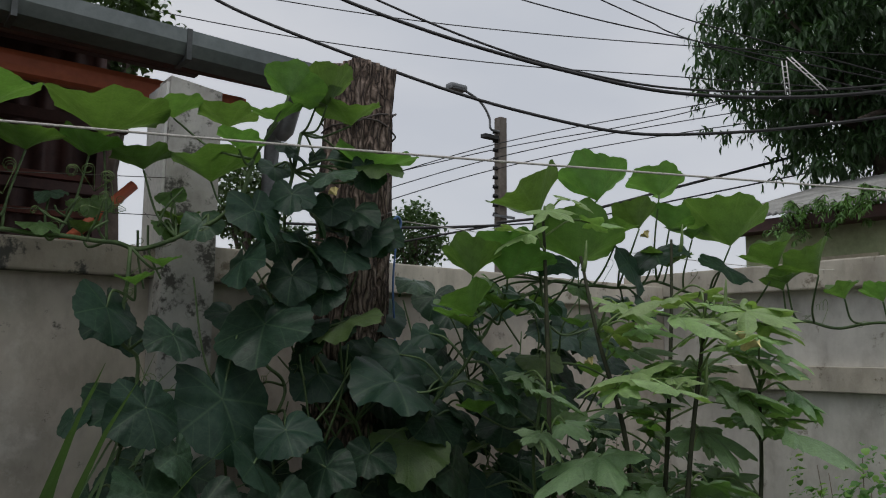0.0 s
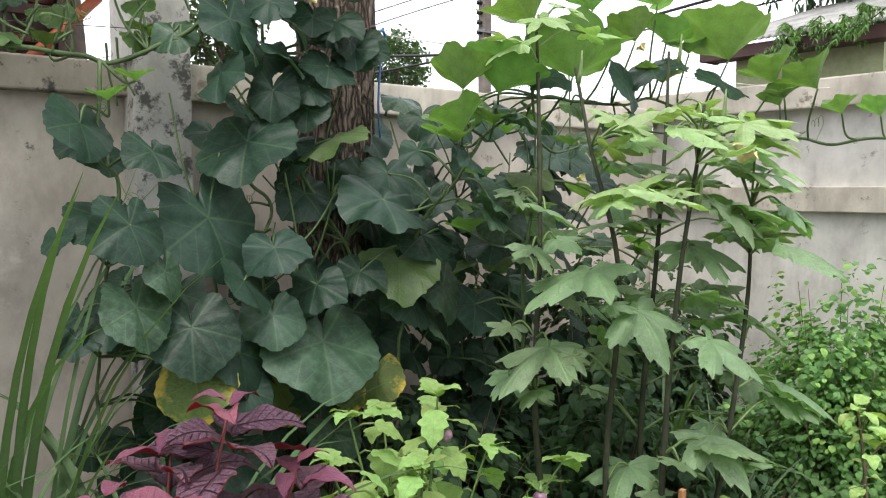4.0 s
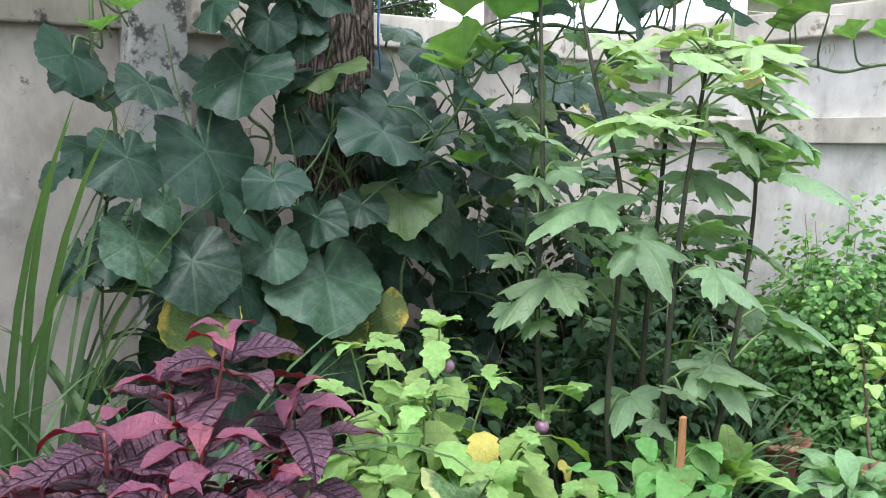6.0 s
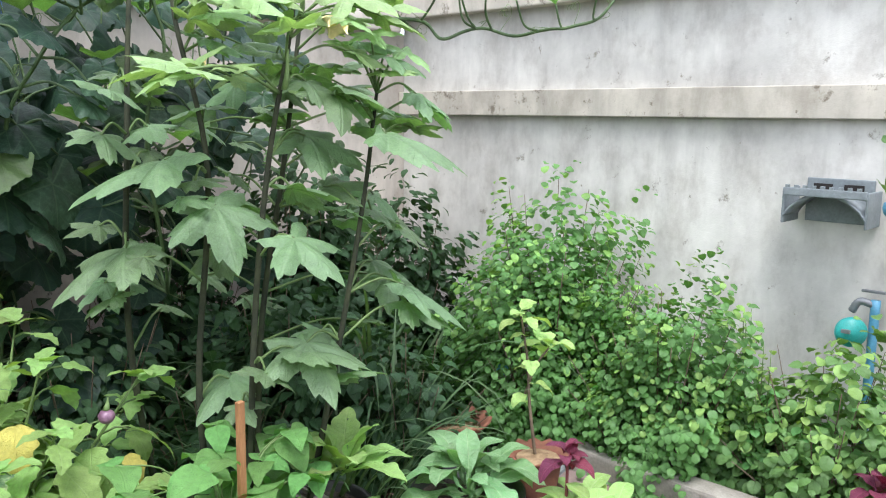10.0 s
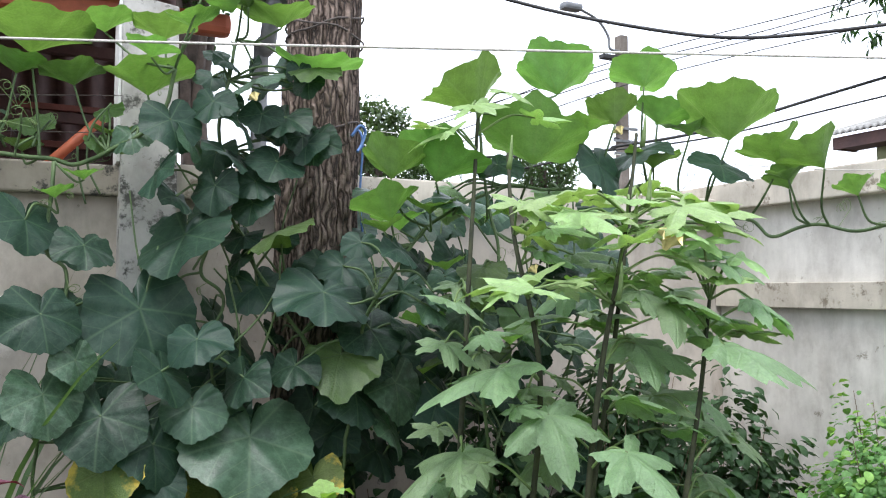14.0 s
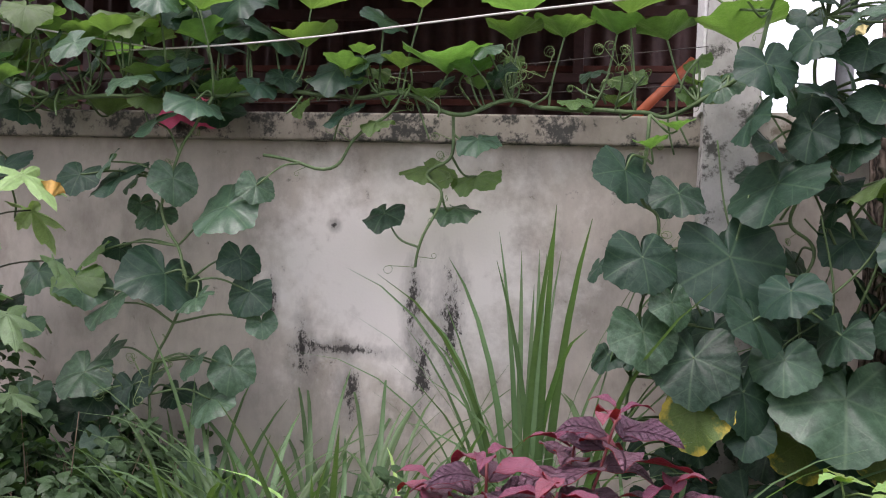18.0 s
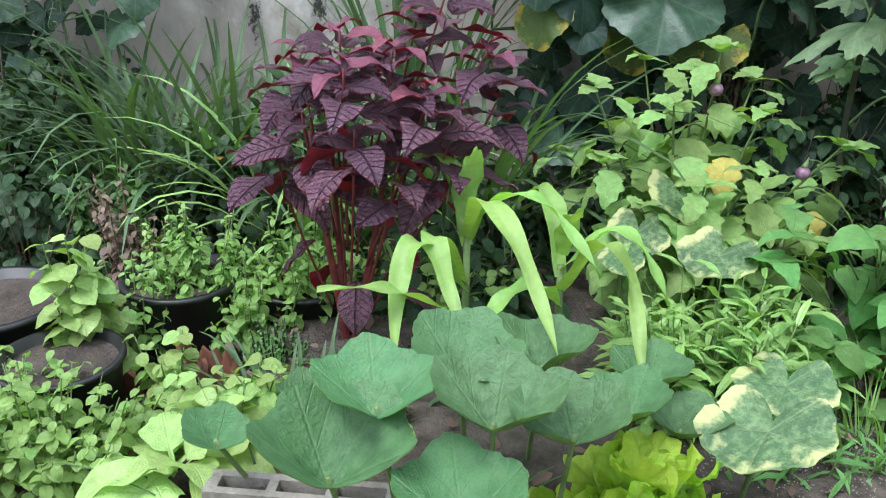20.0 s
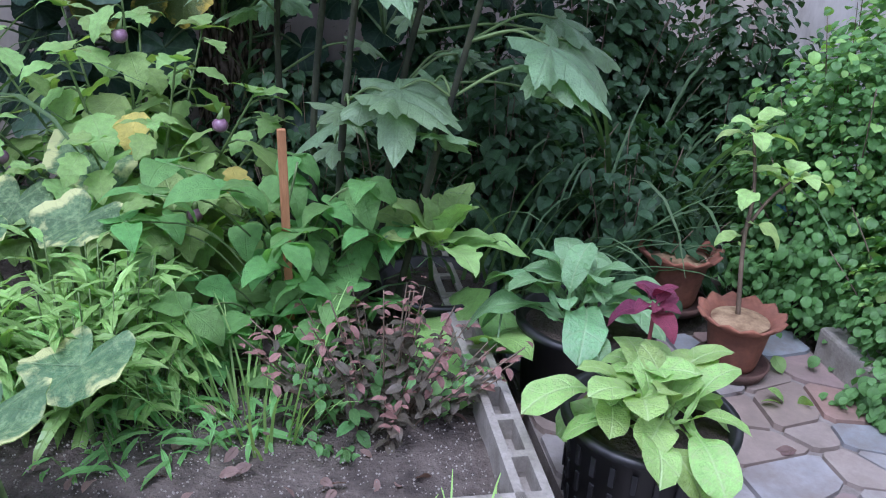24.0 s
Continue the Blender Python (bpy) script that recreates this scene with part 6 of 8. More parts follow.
MAIZE = (
    ((1.03, 1.83, 0), (((1.03, 1.83, 0.50), (1.08, 1.65, 0.67), (1.17, 1.50, 0.60), (1.25, 1.33, 0.46)), ((1.03, 1.83, 0.55), (1.15, 1.65, 0.69), (1.24, 1.65, 0.645), (1.34, 1.57, 0.54)), ((1.03, 1.83, 0.36), (0.94, 1.56, 0.60), (0.915, 1.45, 0.55), (0.93, 1.28, 0.46)),
                       ((1.03, 1.82, 0.30), (0.98, 1.52, 0.47), (0.90, 1.37, 0.575), (0.78, 1.30, 0.60)), ((1.03, 1.83, 0.38), (0.97, 1.62, 0.59), (1.0, 1.52, 0.55), (1.06, 1.40, 0.46)), ((1.03, 1.84, 0.48), (0.98, 1.90, 0.66), (0.90, 1.93, 0.68), (0.82, 1.94, 0.60)),
                       ((1.03, 1.83, 0.60), (1.04, 1.80, 0.70), (1.05, 1.76, 0.76)))),
    ((1.27, 1.82, 0), (((1.27, 1.82, 0.38), (1.35, 1.62, 0.60), (1.418, 1.58, 0.49), (1.43, 1.40, 0.36)), ((1.27, 1.82, 0.34), (1.20, 1.66, 0.47), (1.12, 1.60, 0.44), (1.06, 1.56, 0.36)), ((1.27, 1.82, 0.44), (1.38, 1.80, 0.56), (1.46, 1.78, 0.52), (1.53, 1.74, 0.40)),
                       ((1.27, 1.82, 0.42), (1.24, 1.90, 0.58), (1.20, 1.97, 0.60), (1.14, 2.02, 0.52)), ((1.27, 1.82, 0.48), (1.28, 1.78, 0.58), (1.30, 1.72, 0.64)))))
for at, leaves in MAIZE:
    ob = thing("maize_plant", at, "young maize plant with broad arching yellow-green leaves", "plant", "maize plants")
    st = Tubes()
    st.add([Vector((0, 0, -0.02)), Vector((0.005, 0, 0.25)), Vector((0, 0.005, 0.55 if at[0] < 1.1 else 0.45))], 0.014, 0.009, 8)
    st.link("stem", M_STEM, ob)
    for pts in leaves:
        strap_leaf(pts, 0.031, ob)

# ---- squash plants in the bed ----
SQ_MESH = [polar_leaf("squash_leaf", SQUASH_GREY, lambda a, k=k: squash_outline(a, k + 2), -0.1, 0.06, 0.016, 64, 5, k + 100, 0.74 + 0.06 * k) for k in range(4)]
SQ_MESH = [under_side(me, SQUASH_UNDER, 0.006) for me in SQ_MESH]
SQM_MESH = [polar_leaf("squash_leaf", SQUASH, lambda a, k=k: squash_outline(a, k + 3), -0.1, 0.14, 0.035, 64, 5, k + 110, 0.08) for k in range(3)]
SQM_MESH = [under_side(me, SQUASH_UNDER, 0.006) for me in SQM_MESH]
squash_bed = thing("squash_plant", (1.15, 1.65, 0), "squash plant with large grey-green mottled leaves on stalks", "plant")
squash_two = thing("squash_plant", (1.62, 2.0, 0), "ageing squash plant with mottled yellow-edged leaves", "plant")
sq_rng = random.Random(14)
sq_stem = {squash_bed: Tubes(), squash_two: Tubes()}


def squash(kind, x, y, z, size):
    ob = squash_two if kind == "m" else squash_bed
    me = sq_rng.choice(SQM_MESH if kind == "m" else SQ_MESH)
    put_leaf(me, ob, (x, y, z + (-0.02 if kind == "g" else 0.01)), size * (1.16 if kind == "g" else 1.12), (95 if kind == "g" else -95) + sq_rng.uniform(-50, 50), sq_rng.uniform(-8, 6) if kind == "g" else sq_rng.uniform(14, 40), sq_rng.uniform(-12, 12))
    foot = Vector((x * 0.8 + 0.2 * ob.location.x, y + 0.1, 0.0))
    sq_stem[ob].add([p - ob.location for p in smooth_line([foot, (foot.x * 0.4 + x * 0.6, foot.y * 0.4 + y * 0.6, z * 0.6), (x, y, z)], 5)], 0.0065, 0.005, 6)


SEED_MESH = [blade("seedling_leaf", GREENS_PALE, lambda t: 0.31 * math.sin(math.pi * (0.03 + 0.97 * t) ** 0.74) ** 0.85, 1.0, 0.4, 0.14, 0.025, 24, 6, 0.0, k + 120, 3) for k in range(3)]
seed_a = thing("eggplant_seedling", (1.86, 0.80, 0), "pale young eggplant with broad wavy leaves", "plant", "eggplant seedlings")
seed_b = thing("eggplant_seedling", (2.10, 0.815, 0), "pale young eggplant with broad wavy leaves", "plant", "eggplant seedlings")
seed_stem = {seed_a: Tubes(), seed_b: Tubes()}


def seedling(kind, x, y, z, size):
    ob = seed_a if x < 1.97 else seed_b
    c = ob.location
    a = math.degrees(math.atan2(y - c.y, x - c.x))
    put_leaf(EGG_OLD_MESH if kind == "y" else sq_rng.choice(SEED_MESH), ob, (c.x + 0.35 * (x - c.x), c.y + 0.35 * (y - c.y), z + 0.02), size * 1.12, a + sq_rng.uniform(-20, 20), sq_rng.uniform(-18, 16), sq_rng.uniform(-18, 18))
    seed_stem[ob].add([p - c for p in smooth_line([(c.x, c.y, z - 0.08), (c.x + 0.35 * (x - c.x), c.y + 0.35 * (y - c.y), z + 0.02)], 3)], 0.0035, 0.003, 5)


squash("g", 0.92, 1.15, 0.45, 0.200)
squash("g", 1.06, 1.32, 0.43, 0.195)
squash("g", 1.22, 1.40, 0.41, 0.170)
squash("g", 1.45, 1.45, 0.36, 0.155)
squash("g", 1.13, 1.13, 0.45, 0.195)
squash("g", 1.27, 1.13, 0.44, 0.175)
squash("g", 1.39, 1.30, 0.38, 0.150)
squash("g", 1.50, 1.33, 0.33, 0.140)
squash("g", 0.85, 1.06, 0.36, 0.232)
squash("g", 1.09, 1.01, 0.34, 0.199)
squash("g", 0.74, 1.36, 0.30, 0.123)
squash("g", 0.59, 1.21, 0.30, 0.114)
squash("m", 1.65, 1.29, 0.36, 0.214)
squash("m", 1.75, 1.51, 0.33, 0.186)
squash("m", 1.63, 2.22, 0.50, 0.192)
squash("m", 1.67, 1.90, 0.46, 0.172)
squash("m", 1.49, 2.08, 0.44, 0.150)
squash("m", 1.44, 1.98, 0.40, 0.106)
seedling("p", 1.76, 0.87, 0.47, 0.121)
seedling("p", 1.65, 0.88, 0.46, 0.111)
seedling("p", 1.78, 0.80, 0.45, 0.126)
seedling("p", 1.82, 0.81, 0.47, 0.106)
seedling("p", 1.73, 0.79, 0.43, 0.115)
seedling("p", 1.83, 0.75, 0.42, 0.102)
seedling("p", 1.71, 0.98, 0.47, 0.082)
seedling("p", 1.94, 0.81, 0.47, 0.116)
seedling("p", 1.99, 0.77, 0.51, 0.093)
seedling("p", 2.00, 0.75, 0.47, 0.102)
seedling("p", 2.05, 0.77, 0.47, 0.114)
seedling("p", 1.96, 0.78, 0.46, 0.094)
seedling("p", 2.02, 0.81, 0.52, 0.115)
seedling("p", 2.08, 0.81, 0.52, 0.095)
seedling("p", 2.14, 0.82, 0.52, 0.106)
seedling("p", 2.14, 0.78, 0.49, 0.094)
seedling("p", 1.90, 0.73, 0.42, 0.091)
seedling("y", 2.10, 0.75, 0.43, 0.103)
seedling("p", 1.66, 0.78, 0.41, 0.094)
for ob, t in {**sq_stem, **seed_stem}.items():
    if ob in seed_stem:
        t.add([Vector((0, 0, -0.02)), Vector((0.01, 0, 0.25)), Vector((0, 0.01, 0.53))], 0.008, 0.005, 6)
    t.link("stem", M_STEM, ob)["kind"] = "stuff"


# ---- leafy herbs built from shoots ----
OVAL_MESH = {}


def oval_mesh(material, w=0.3, droop=0.35, lobes=0):
    key = (material.name, w, droop, lobes)
    if key not in OVAL_MESH:
        OVAL_MESH[key] = blade(material.name, material, lambda t: w * math.sin(math.pi * min(1, t ** (0.85 if w < 0.35 else 0.95))) ** (0.75 if w < 0.35 else 0.55), 1.0, droop, 0.18, 0.02, 6, 2, 0.0, len(OVAL_MESH), lobes)
    return OVAL_MESH[key]


def herb(name, at, spread, high, shoots, per, size, material, label, seed, stem=None, w=0.3, category="plant", group="", singles=24, lean=0.6, top_mat=None, droop=(-10, 35)):
    """A herb of leafy shoots; its nearest and largest leaves are parts of their own, the rest is one mesh."""
    ob = thing(name, at, label, category, group)
    rng = random.Random(seed)
    st, spots, tops = Tubes(), [], []
    for k in range(shoots):
        a = rng.uniform(0, 2 * math.pi)
        r = math.sqrt(rng.random())
        h = high * rng.uniform(0.55, 1.0) * (1 - 0.25 * r)
        tip = Vector((math.cos(a) * r * spread[0], math.sin(a) * r * spread[1], h))
        foot = Vector((tip.x * (1 - lean), tip.y * (1 - lean), -0.02))
        line = smooth_line([foot, foot.lerp(tip, 0.5) + Vector((0, 0, 0.05 * h)), tip], 5)
        st.add(line, 0.0035, 0.0015, 4)
        for j in range(per):
            t = 0.25 + 0.75 * (j + 1) / per
            p = line[min(len(line) - 1, int(t * (len(line) - 1)))]
            ang = j * 137.5 + k * 40 + rng.uniform(-25, 25)
            s = size * rng.uniform(0.7, 1.15) * (1.0 - 0.45 * t ** 4)
            m = Matrix.Translation(p + Vector((0, 0, rng.uniform(-0.02, 0.02) * (high > 0.3)))) @ turn_of(ang, rng.uniform(*droop), rng.uniform(-20, 20)) @ Matrix.Diagonal((s, s, s, 1))
            (tops if top_mat and t > 0.8 else spots).append(m)
    st.link("stem", stem or M_STEM, ob)["kind"] = "stuff"
    rng.shuffle(spots)
    me = oval_mesh(material, w)
    for m in spots[:singles]:
        lf = new("leaf", me)
        lf.parent = ob
        lf.matrix_basis = m
    if len(spots) > singles:
        gather(me, spots[singles:], "foliage", material, ob)["kind"] = "stuff"
    if tops:
        gather(oval_mesh(top_mat, w), tops, "young_foliage", top_mat, ob, "paler young leaves")["kind"] = "stuff"
    return ob


def mound(name, at, radii, n, size, material, label, seed, w=0.4, group="", category="bush", top_mat=None, singles=60, stems=30, share=0.25):
    """A rounded mass of small leaves: they lie on the outside of a lumpy dome and thin out inwards, each tilted outwards."""
    ob = thing(name, at, label, category, group)
    rng = random.Random(seed)
    spots, tops, st = [], [], Tubes()
    for k in range(n):
        u = Vector((rng.gauss(0, 1), rng.gauss(0, 1), abs(rng.gauss(0, 1)))).normalized()
        lump = 0.84 + 0.5 * noise.noise(u * 2.6 + Vector((seed, 0, 0))) + 0.2 * noise.noise(u * 7 + Vector((0, seed, 0)))
        q = rng.uniform(0.3, 1.0) ** 0.4
        p = Vector((u.x * radii[0], u.y * radii[1], u.z * radii[2])) * lump * q
        p += Vector((rng.gauss(0, 0.015), rng.gauss(0, 0.015), rng.gauss(0, 0.015)))
        if p.z < 0.02:
            p.z = 0.02 + 0.1 * rng.random()
        hd = math.degrees(math.atan2(u.y, u.x)) + rng.uniform(-70, 70)
        s = size * rng.uniform(0.55, 1.15)
        m = Matrix.Translation(p) @ turn_of(hd, rng.uniform(-15, 40) + 25 * (1 - u.z), rng.uniform(-25, 25)) @ Matrix.Diagonal((s, s, s, 1))
        (tops if top_mat and u.z > 0.45 and q > 0.85 and rng.random() < share else spots).append(m)
    for k in range(stems):
        a, e = rng.uniform(0, 6.28), rng.uniform(0.3, 1.0)
        tip = Vector((math.cos(a) * radii[0] * e, math.sin(a) * radii[1] * e, radii[2] * math.sqrt(max(0.05, 1 - e * e * 0.8)) * rng.uniform(0.7, 1.08)))
        st.add(smooth_line([(tip.x * 0.3, tip.y * 0.3, -0.02), (tip.x * 0.7, tip.y * 0.7, tip.z * 0.6), tip], 4), 0.004, 0.0015, 4)
    st.link("stem", M_STEM_B, ob)["kind"] = "stuff"
    me = oval_mesh(material, w)
    rng.shuffle(spots)
    for m in spots[:singles]:
        lf = new("leaf", me)
        lf.parent = ob
        lf.matrix_basis = m
    gather(me, spots[singles:], "foliage", material, ob)["kind"] = "stuff"
    if tops:
        gather(oval_mesh(top_mat, w), tops, "young_foliage", top_mat, ob, "yellow-green young leaves")["kind"] = "stuff"
    return ob


# round-leaved bush against the right wall, in several clumps
mound("wall_bush", (3.93, 2.32, 0), (0.43, 0.56, 1.04), 11000, 0.037, HERB, "dense round-leaved green bush against the wall", 50, 0.42, "wall bushes", "bush", HERB_SUN, 60, 30, 0.3)
mound("wall_bush", (3.88, 1.72, 0), (0.40, 0.50, 0.76), 8500, 0.037, HERB, "dense round-leaved green bush against the wall", 51, 0.42, "wall bushes", "bush", HERB_SUN, 60, 30, 0.3)
mound("wall_bush", (3.95, 1.15, 0), (0.34, 0.50, 0.60), 2600, 0.048, HERB, "loose leafy weed bush against the wall", 52, 0.42, "wall bushes", "bush", HERB_SUN, 60, 30, 0.4)
mound("wall_bush", (4.0, 0.4, 0), (0.30, 0.6, 0.50), 2000, 0.048, HERB, "loose leafy weed bush against the wall", 53, 0.42, "wall bushes", "bush", HERB_SUN)
herb("wall_bush", (4.10, 2.41, 0), (0.10, 0.12), 1.17, 8, 22, 0.062, HERB, "tall leafy shoots above the bush", 54, M_STEM_B, 0.42, "bush", "wall bushes", 30, 0.5)
herb("wall_bush", (3.95, 2.1, 0), (0.30, 0.48), 0.98, 22, 30, 0.032, HERB_SUN, "yellow-green young shoots standing out of the bush", 56, M_STEM, 0.42, "bush", "wall bushes", 60, 0.35)
herb("wall_bush", (3.95, 1.35, 0), (0.30, 0.45), 0.80, 16, 22, 0.050, HERB, "upright leafy weed shoots by the wall", 55, M_STEM, 0.42, "bush", "wall bushes", 60, 0.3, HERB_SUN)
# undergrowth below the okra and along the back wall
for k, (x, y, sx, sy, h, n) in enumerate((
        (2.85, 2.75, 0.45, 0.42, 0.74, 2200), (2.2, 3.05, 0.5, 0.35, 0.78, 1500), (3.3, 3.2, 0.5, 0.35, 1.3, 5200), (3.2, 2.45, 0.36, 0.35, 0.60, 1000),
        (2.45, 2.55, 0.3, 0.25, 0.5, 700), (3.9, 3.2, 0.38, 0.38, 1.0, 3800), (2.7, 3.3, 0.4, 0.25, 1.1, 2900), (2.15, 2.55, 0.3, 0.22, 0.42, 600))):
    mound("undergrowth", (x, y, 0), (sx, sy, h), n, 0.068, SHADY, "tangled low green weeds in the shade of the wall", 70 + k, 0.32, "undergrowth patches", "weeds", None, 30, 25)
# the mound at (-1.5, 3.25) is added to darken the low left wall
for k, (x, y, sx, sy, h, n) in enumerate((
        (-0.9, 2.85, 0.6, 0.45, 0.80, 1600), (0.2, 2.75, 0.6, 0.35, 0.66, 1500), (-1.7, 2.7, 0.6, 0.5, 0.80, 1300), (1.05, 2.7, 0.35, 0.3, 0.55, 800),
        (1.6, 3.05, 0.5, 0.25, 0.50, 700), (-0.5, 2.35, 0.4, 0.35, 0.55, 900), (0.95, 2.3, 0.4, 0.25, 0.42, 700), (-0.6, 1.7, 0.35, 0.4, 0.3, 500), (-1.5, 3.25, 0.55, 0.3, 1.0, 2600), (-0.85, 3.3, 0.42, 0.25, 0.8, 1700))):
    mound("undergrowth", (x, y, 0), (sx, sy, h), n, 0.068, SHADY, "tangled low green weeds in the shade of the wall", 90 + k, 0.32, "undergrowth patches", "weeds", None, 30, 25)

# herbs in tubs at the left
herb("green_amaranth", (0.02, 1.78, 0.02), (0.11, 0.10), 0.52, 9, 14, 0.10, GREENS_PALE, "pale green leaf amaranth with rounded leaves", 90, M_STEM, 0.42, "plant", "leaf amaranths", 90, 0.7)
herb("green_amaranth", (0.50, 1.52, 0), (0.16, 0.12), 0.34, 12, 10, 0.095, GREENS_PALE, "pale green leaf amaranth with rounded leaves", 91, M_STEM, 0.42, "plant", "leaf amaranths", 80, 0.7)
herb("green_amaranth", (0.30, 1.66, 0), (0.10, 0.08), 0.33, 5, 10, 0.075, GREENS_PALE, "pale green leaf amaranth with rounded leaves", 96, M_STEM, 0.42, "plant", "leaf amaranths", 40, 0.7)
herb("thai_basil", (-0.05, 2.2, 0.02), (0.12, 0.10), 0.60, 16, 20, 0.045, DRYLEAF, "straggly basil gone to seed with brownish leaves", 92, M_STEM_B, 0.26, "plant", "basil plants", 30, 0.6)
herb("thai_basil", (0.20, 2.10, 0.02), (0.2, 0.16), 0.50, 34, 22, 0.055, HERB_SUN, "leafy yellow-green basil in a tub", 93, M_STEM, 0.26, "plant", "basil plants", 40, 0.6)
herb("thai_basil", (0.50, 2.18, 0.02), (0.22, 0.18), 0.46, 40, 22, 0.06, HERB_SUN, "leafy yellow-green basil in a tub", 94, M_STEM, 0.26, "plant", "basil plants", 40, 0.6)
herb("thai_basil", (-0.20, 2.35, 0.02), (0.2, 0.12), 0.62, 22, 22, 0.055, HERB, "leafy green basil behind the tubs", 98, M_STEM, 0.26, "plant", "basil plants", 40, 0.6)
herb("fine_herb", (0.53, 1.82, 0), (0.12, 0.09), 0.26, 40, 22, 0.022, HERB, "fine-leaved dark green herb", 95, M_STEM_D, 0.3, "plant", "", 20, 0.5)
herb("mint_patch", (-0.12, 1.50, 0), (0.30, 0.2), 0.30, 50, 18, 0.05, HERB_SUN, "low yellow-green mint spilling from a tub", 97, M_STEM, 0.34, "plant", "", 30, 0.6)
herb("mint_patch", (0.12, 1.36, 0), (0.36, 0.14), 0.36, 60, 14, 0.05, HERB_SUN, "low yellow-green mint in front of the tubs", 115, M_STEM, 0.36, "plant", "mint patches", 60, 0.5)
herb("mint_patch", (-0.3, 1.55, 0), (0.22, 0.16), 0.40, 46, 14, 0.05, HERB_SUN, "low yellow-green mint in front of the tubs", 116, M_STEM, 0.36, "plant", "mint patches", 60, 0.5)
herb("low_clover", (0.42, 1.98, 0), (0.16, 0.12), 0.36, 26, 10, 0.05, HERB_SUN, "low yellow-green weeds between the tubs", 111, M_STEM, 0.4, "weeds", "", 40, 0.5)
herb("low_clover", (0.06, 1.95, 0), (0.16, 0.12), 0.42, 26, 12, 0.045, HERB_SUN, "low yellow-green weeds between the tubs", 112, M_STEM, 0.3, "weeds", "", 40, 0.5)
herb("low_clover", (0.90, 2.25, 0), (0.30, 0.2), 0.38, 36, 10, 0.07, GREENS_PALE, "low weeds with rounded pale leaves", 99, M_STEM, 0.44, "weeds", "", 40, 0.5)
herb("creeping_weed", (1.62, 1.10, 0), (0.2, 0.1), 0.26, 22, 10, 0.06, GREENS_PALE, "low pale weeds in front of the edging blocks", 113, M_STEM, 0.4, "weeds", "", 60, 0.5)
herb("creeping_weed", (0.95, 1.10, 0), (0.3, 0.1), 0.24, 26, 10, 0.055, HERB_SUN, "low yellow-green weeds in front of the edging blocks", 114, M_STEM, 0.36, "weeds", "", 60, 0.5)
# drying holy basil in the block bed
herb("holy_basil", (2.33, 1.62, 0.05), (0.31, 0.21), 0.43, 40, 15, 0.046, BASIL, "drying holy basil with brown and purplish leaves", 101, M_STEM_B, 0.25, "plant", "drying basil", 160, 0.9, DRYPINK, (-35, 30))
herb("holy_basil", (2.30, 1.60, 0.05), (0.30, 0.18), 0.30, 26, 12, 0.045, HERB, "low dark green holy basil under the dry stems", 106, M_STEM_B, 0.28, "plant", "drying basil", 40, 0.75, None, (-10, 60))
herb("holy_basil", (3.16, 1.12, 0), (0.14, 0.12), 0.30, 14, 12, 0.036, BASIL, "drying holy basil with brown and purplish leaves", 102, M_STEM_B, 0.26, "plant", "drying basil", 30, 0.75, None, (10, 60))
# water spinach: narrow pointed leaves
herb("water_spinach", (1.68, 1.76, 0), (0.27, 0.19), 0.54, 80, 11, 0.16, GREENS, "clump of water spinach with narrow bright leaves", 103, M_STEM, 0.095, "plant", "water spinach", 140, 0.35, None, (-62, 12))
herb("water_spinach", (1.86, 1.60, 0), (0.24, 0.16), 0.28, 40, 10, 0.12, BEAN, "clump of water spinach with narrow bright leaves", 104, M_STEM, 0.085, "plant", "water spinach", 80, 0.35, None, (-30, 40))
herb("water_spinach", (0.74, 1.60, 0), (0.17, 0.12), 0.30, 34, 9, 0.14, GREENS, "clump of water spinach with narrow bright leaves", 105, M_STEM, 0.11, "plant", "water spinach", 60, 0.35, None, (-20, 45))

# bean climbing a stake
BEAN_MESH = blade("bean_leaf", BEAN, lambda t: 0.36 * math.sin(math.pi * min(1, t ** 0.62)) ** 0.8, 1.0, 0.5, 0.12, 0.02, 10, 6, 0.0, 5)
bean = thing("bean_plant", (2.12, 1.98, 0), "climbing bean with three-part leaves round a stake", "plant")
b_rng, b_stem = random.Random(31), Tubes()
for k in range(74):
    a = b_rng.uniform(0, 2 * math.pi)
    r = 0.32 * math.sqrt(b_rng.random())
    c = Vector((2.07 + r * math.cos(a) * 1.1, 1.93 + r * 0.75 * math.sin(a), b_rng.uniform(0.14, 0.62) - 0.18 * r))
    b_stem.add([p - bean.location for p in smooth_line([(2.12 + 0.3 * (c.x - 2.12), 1.98 + 0.3 * (c.y - 1.98), c.z - 0.14), c.lerp(Vector((2.12, 1.98, c.z - 0.1)), 0.4), c], 4)], 0.0025, 0.002, 4)
    hd = math.degrees(a) * 0.5 - 45 + b_rng.uniform(-50, 50)
    for da in (0, 95, -95):
        s = b_rng.uniform(0.075, 0.125)
        put_leaf(BEAN_MESH, bean, c, s, hd + da, b_rng.uniform(-18, 32), b_rng.uniform(-20, 20))
b_stem.add([p - bean.location for p in smooth_line([(2.12, 1.98, -0.02), (2.15, 1.94, 0.2), (2.11, 1.9, 0.4), (2.15, 1.93, 0.6)], 6)], 0.004, 0.003, 5)
b_stem.link("stem", M_STEM, bean)
stake = part("wooden_stake", box_bm(-0.0095, 0.0095, -0.007, 0.007, -0.05, 0.69, 0.002), M_WOOD, None)
stake.matrix_basis = pose(2.13, 1.91, 0, 2, -1.5, 10)
tagged(stake, "reddish-brown sawn wooden stake stuck in the soil", "stake")

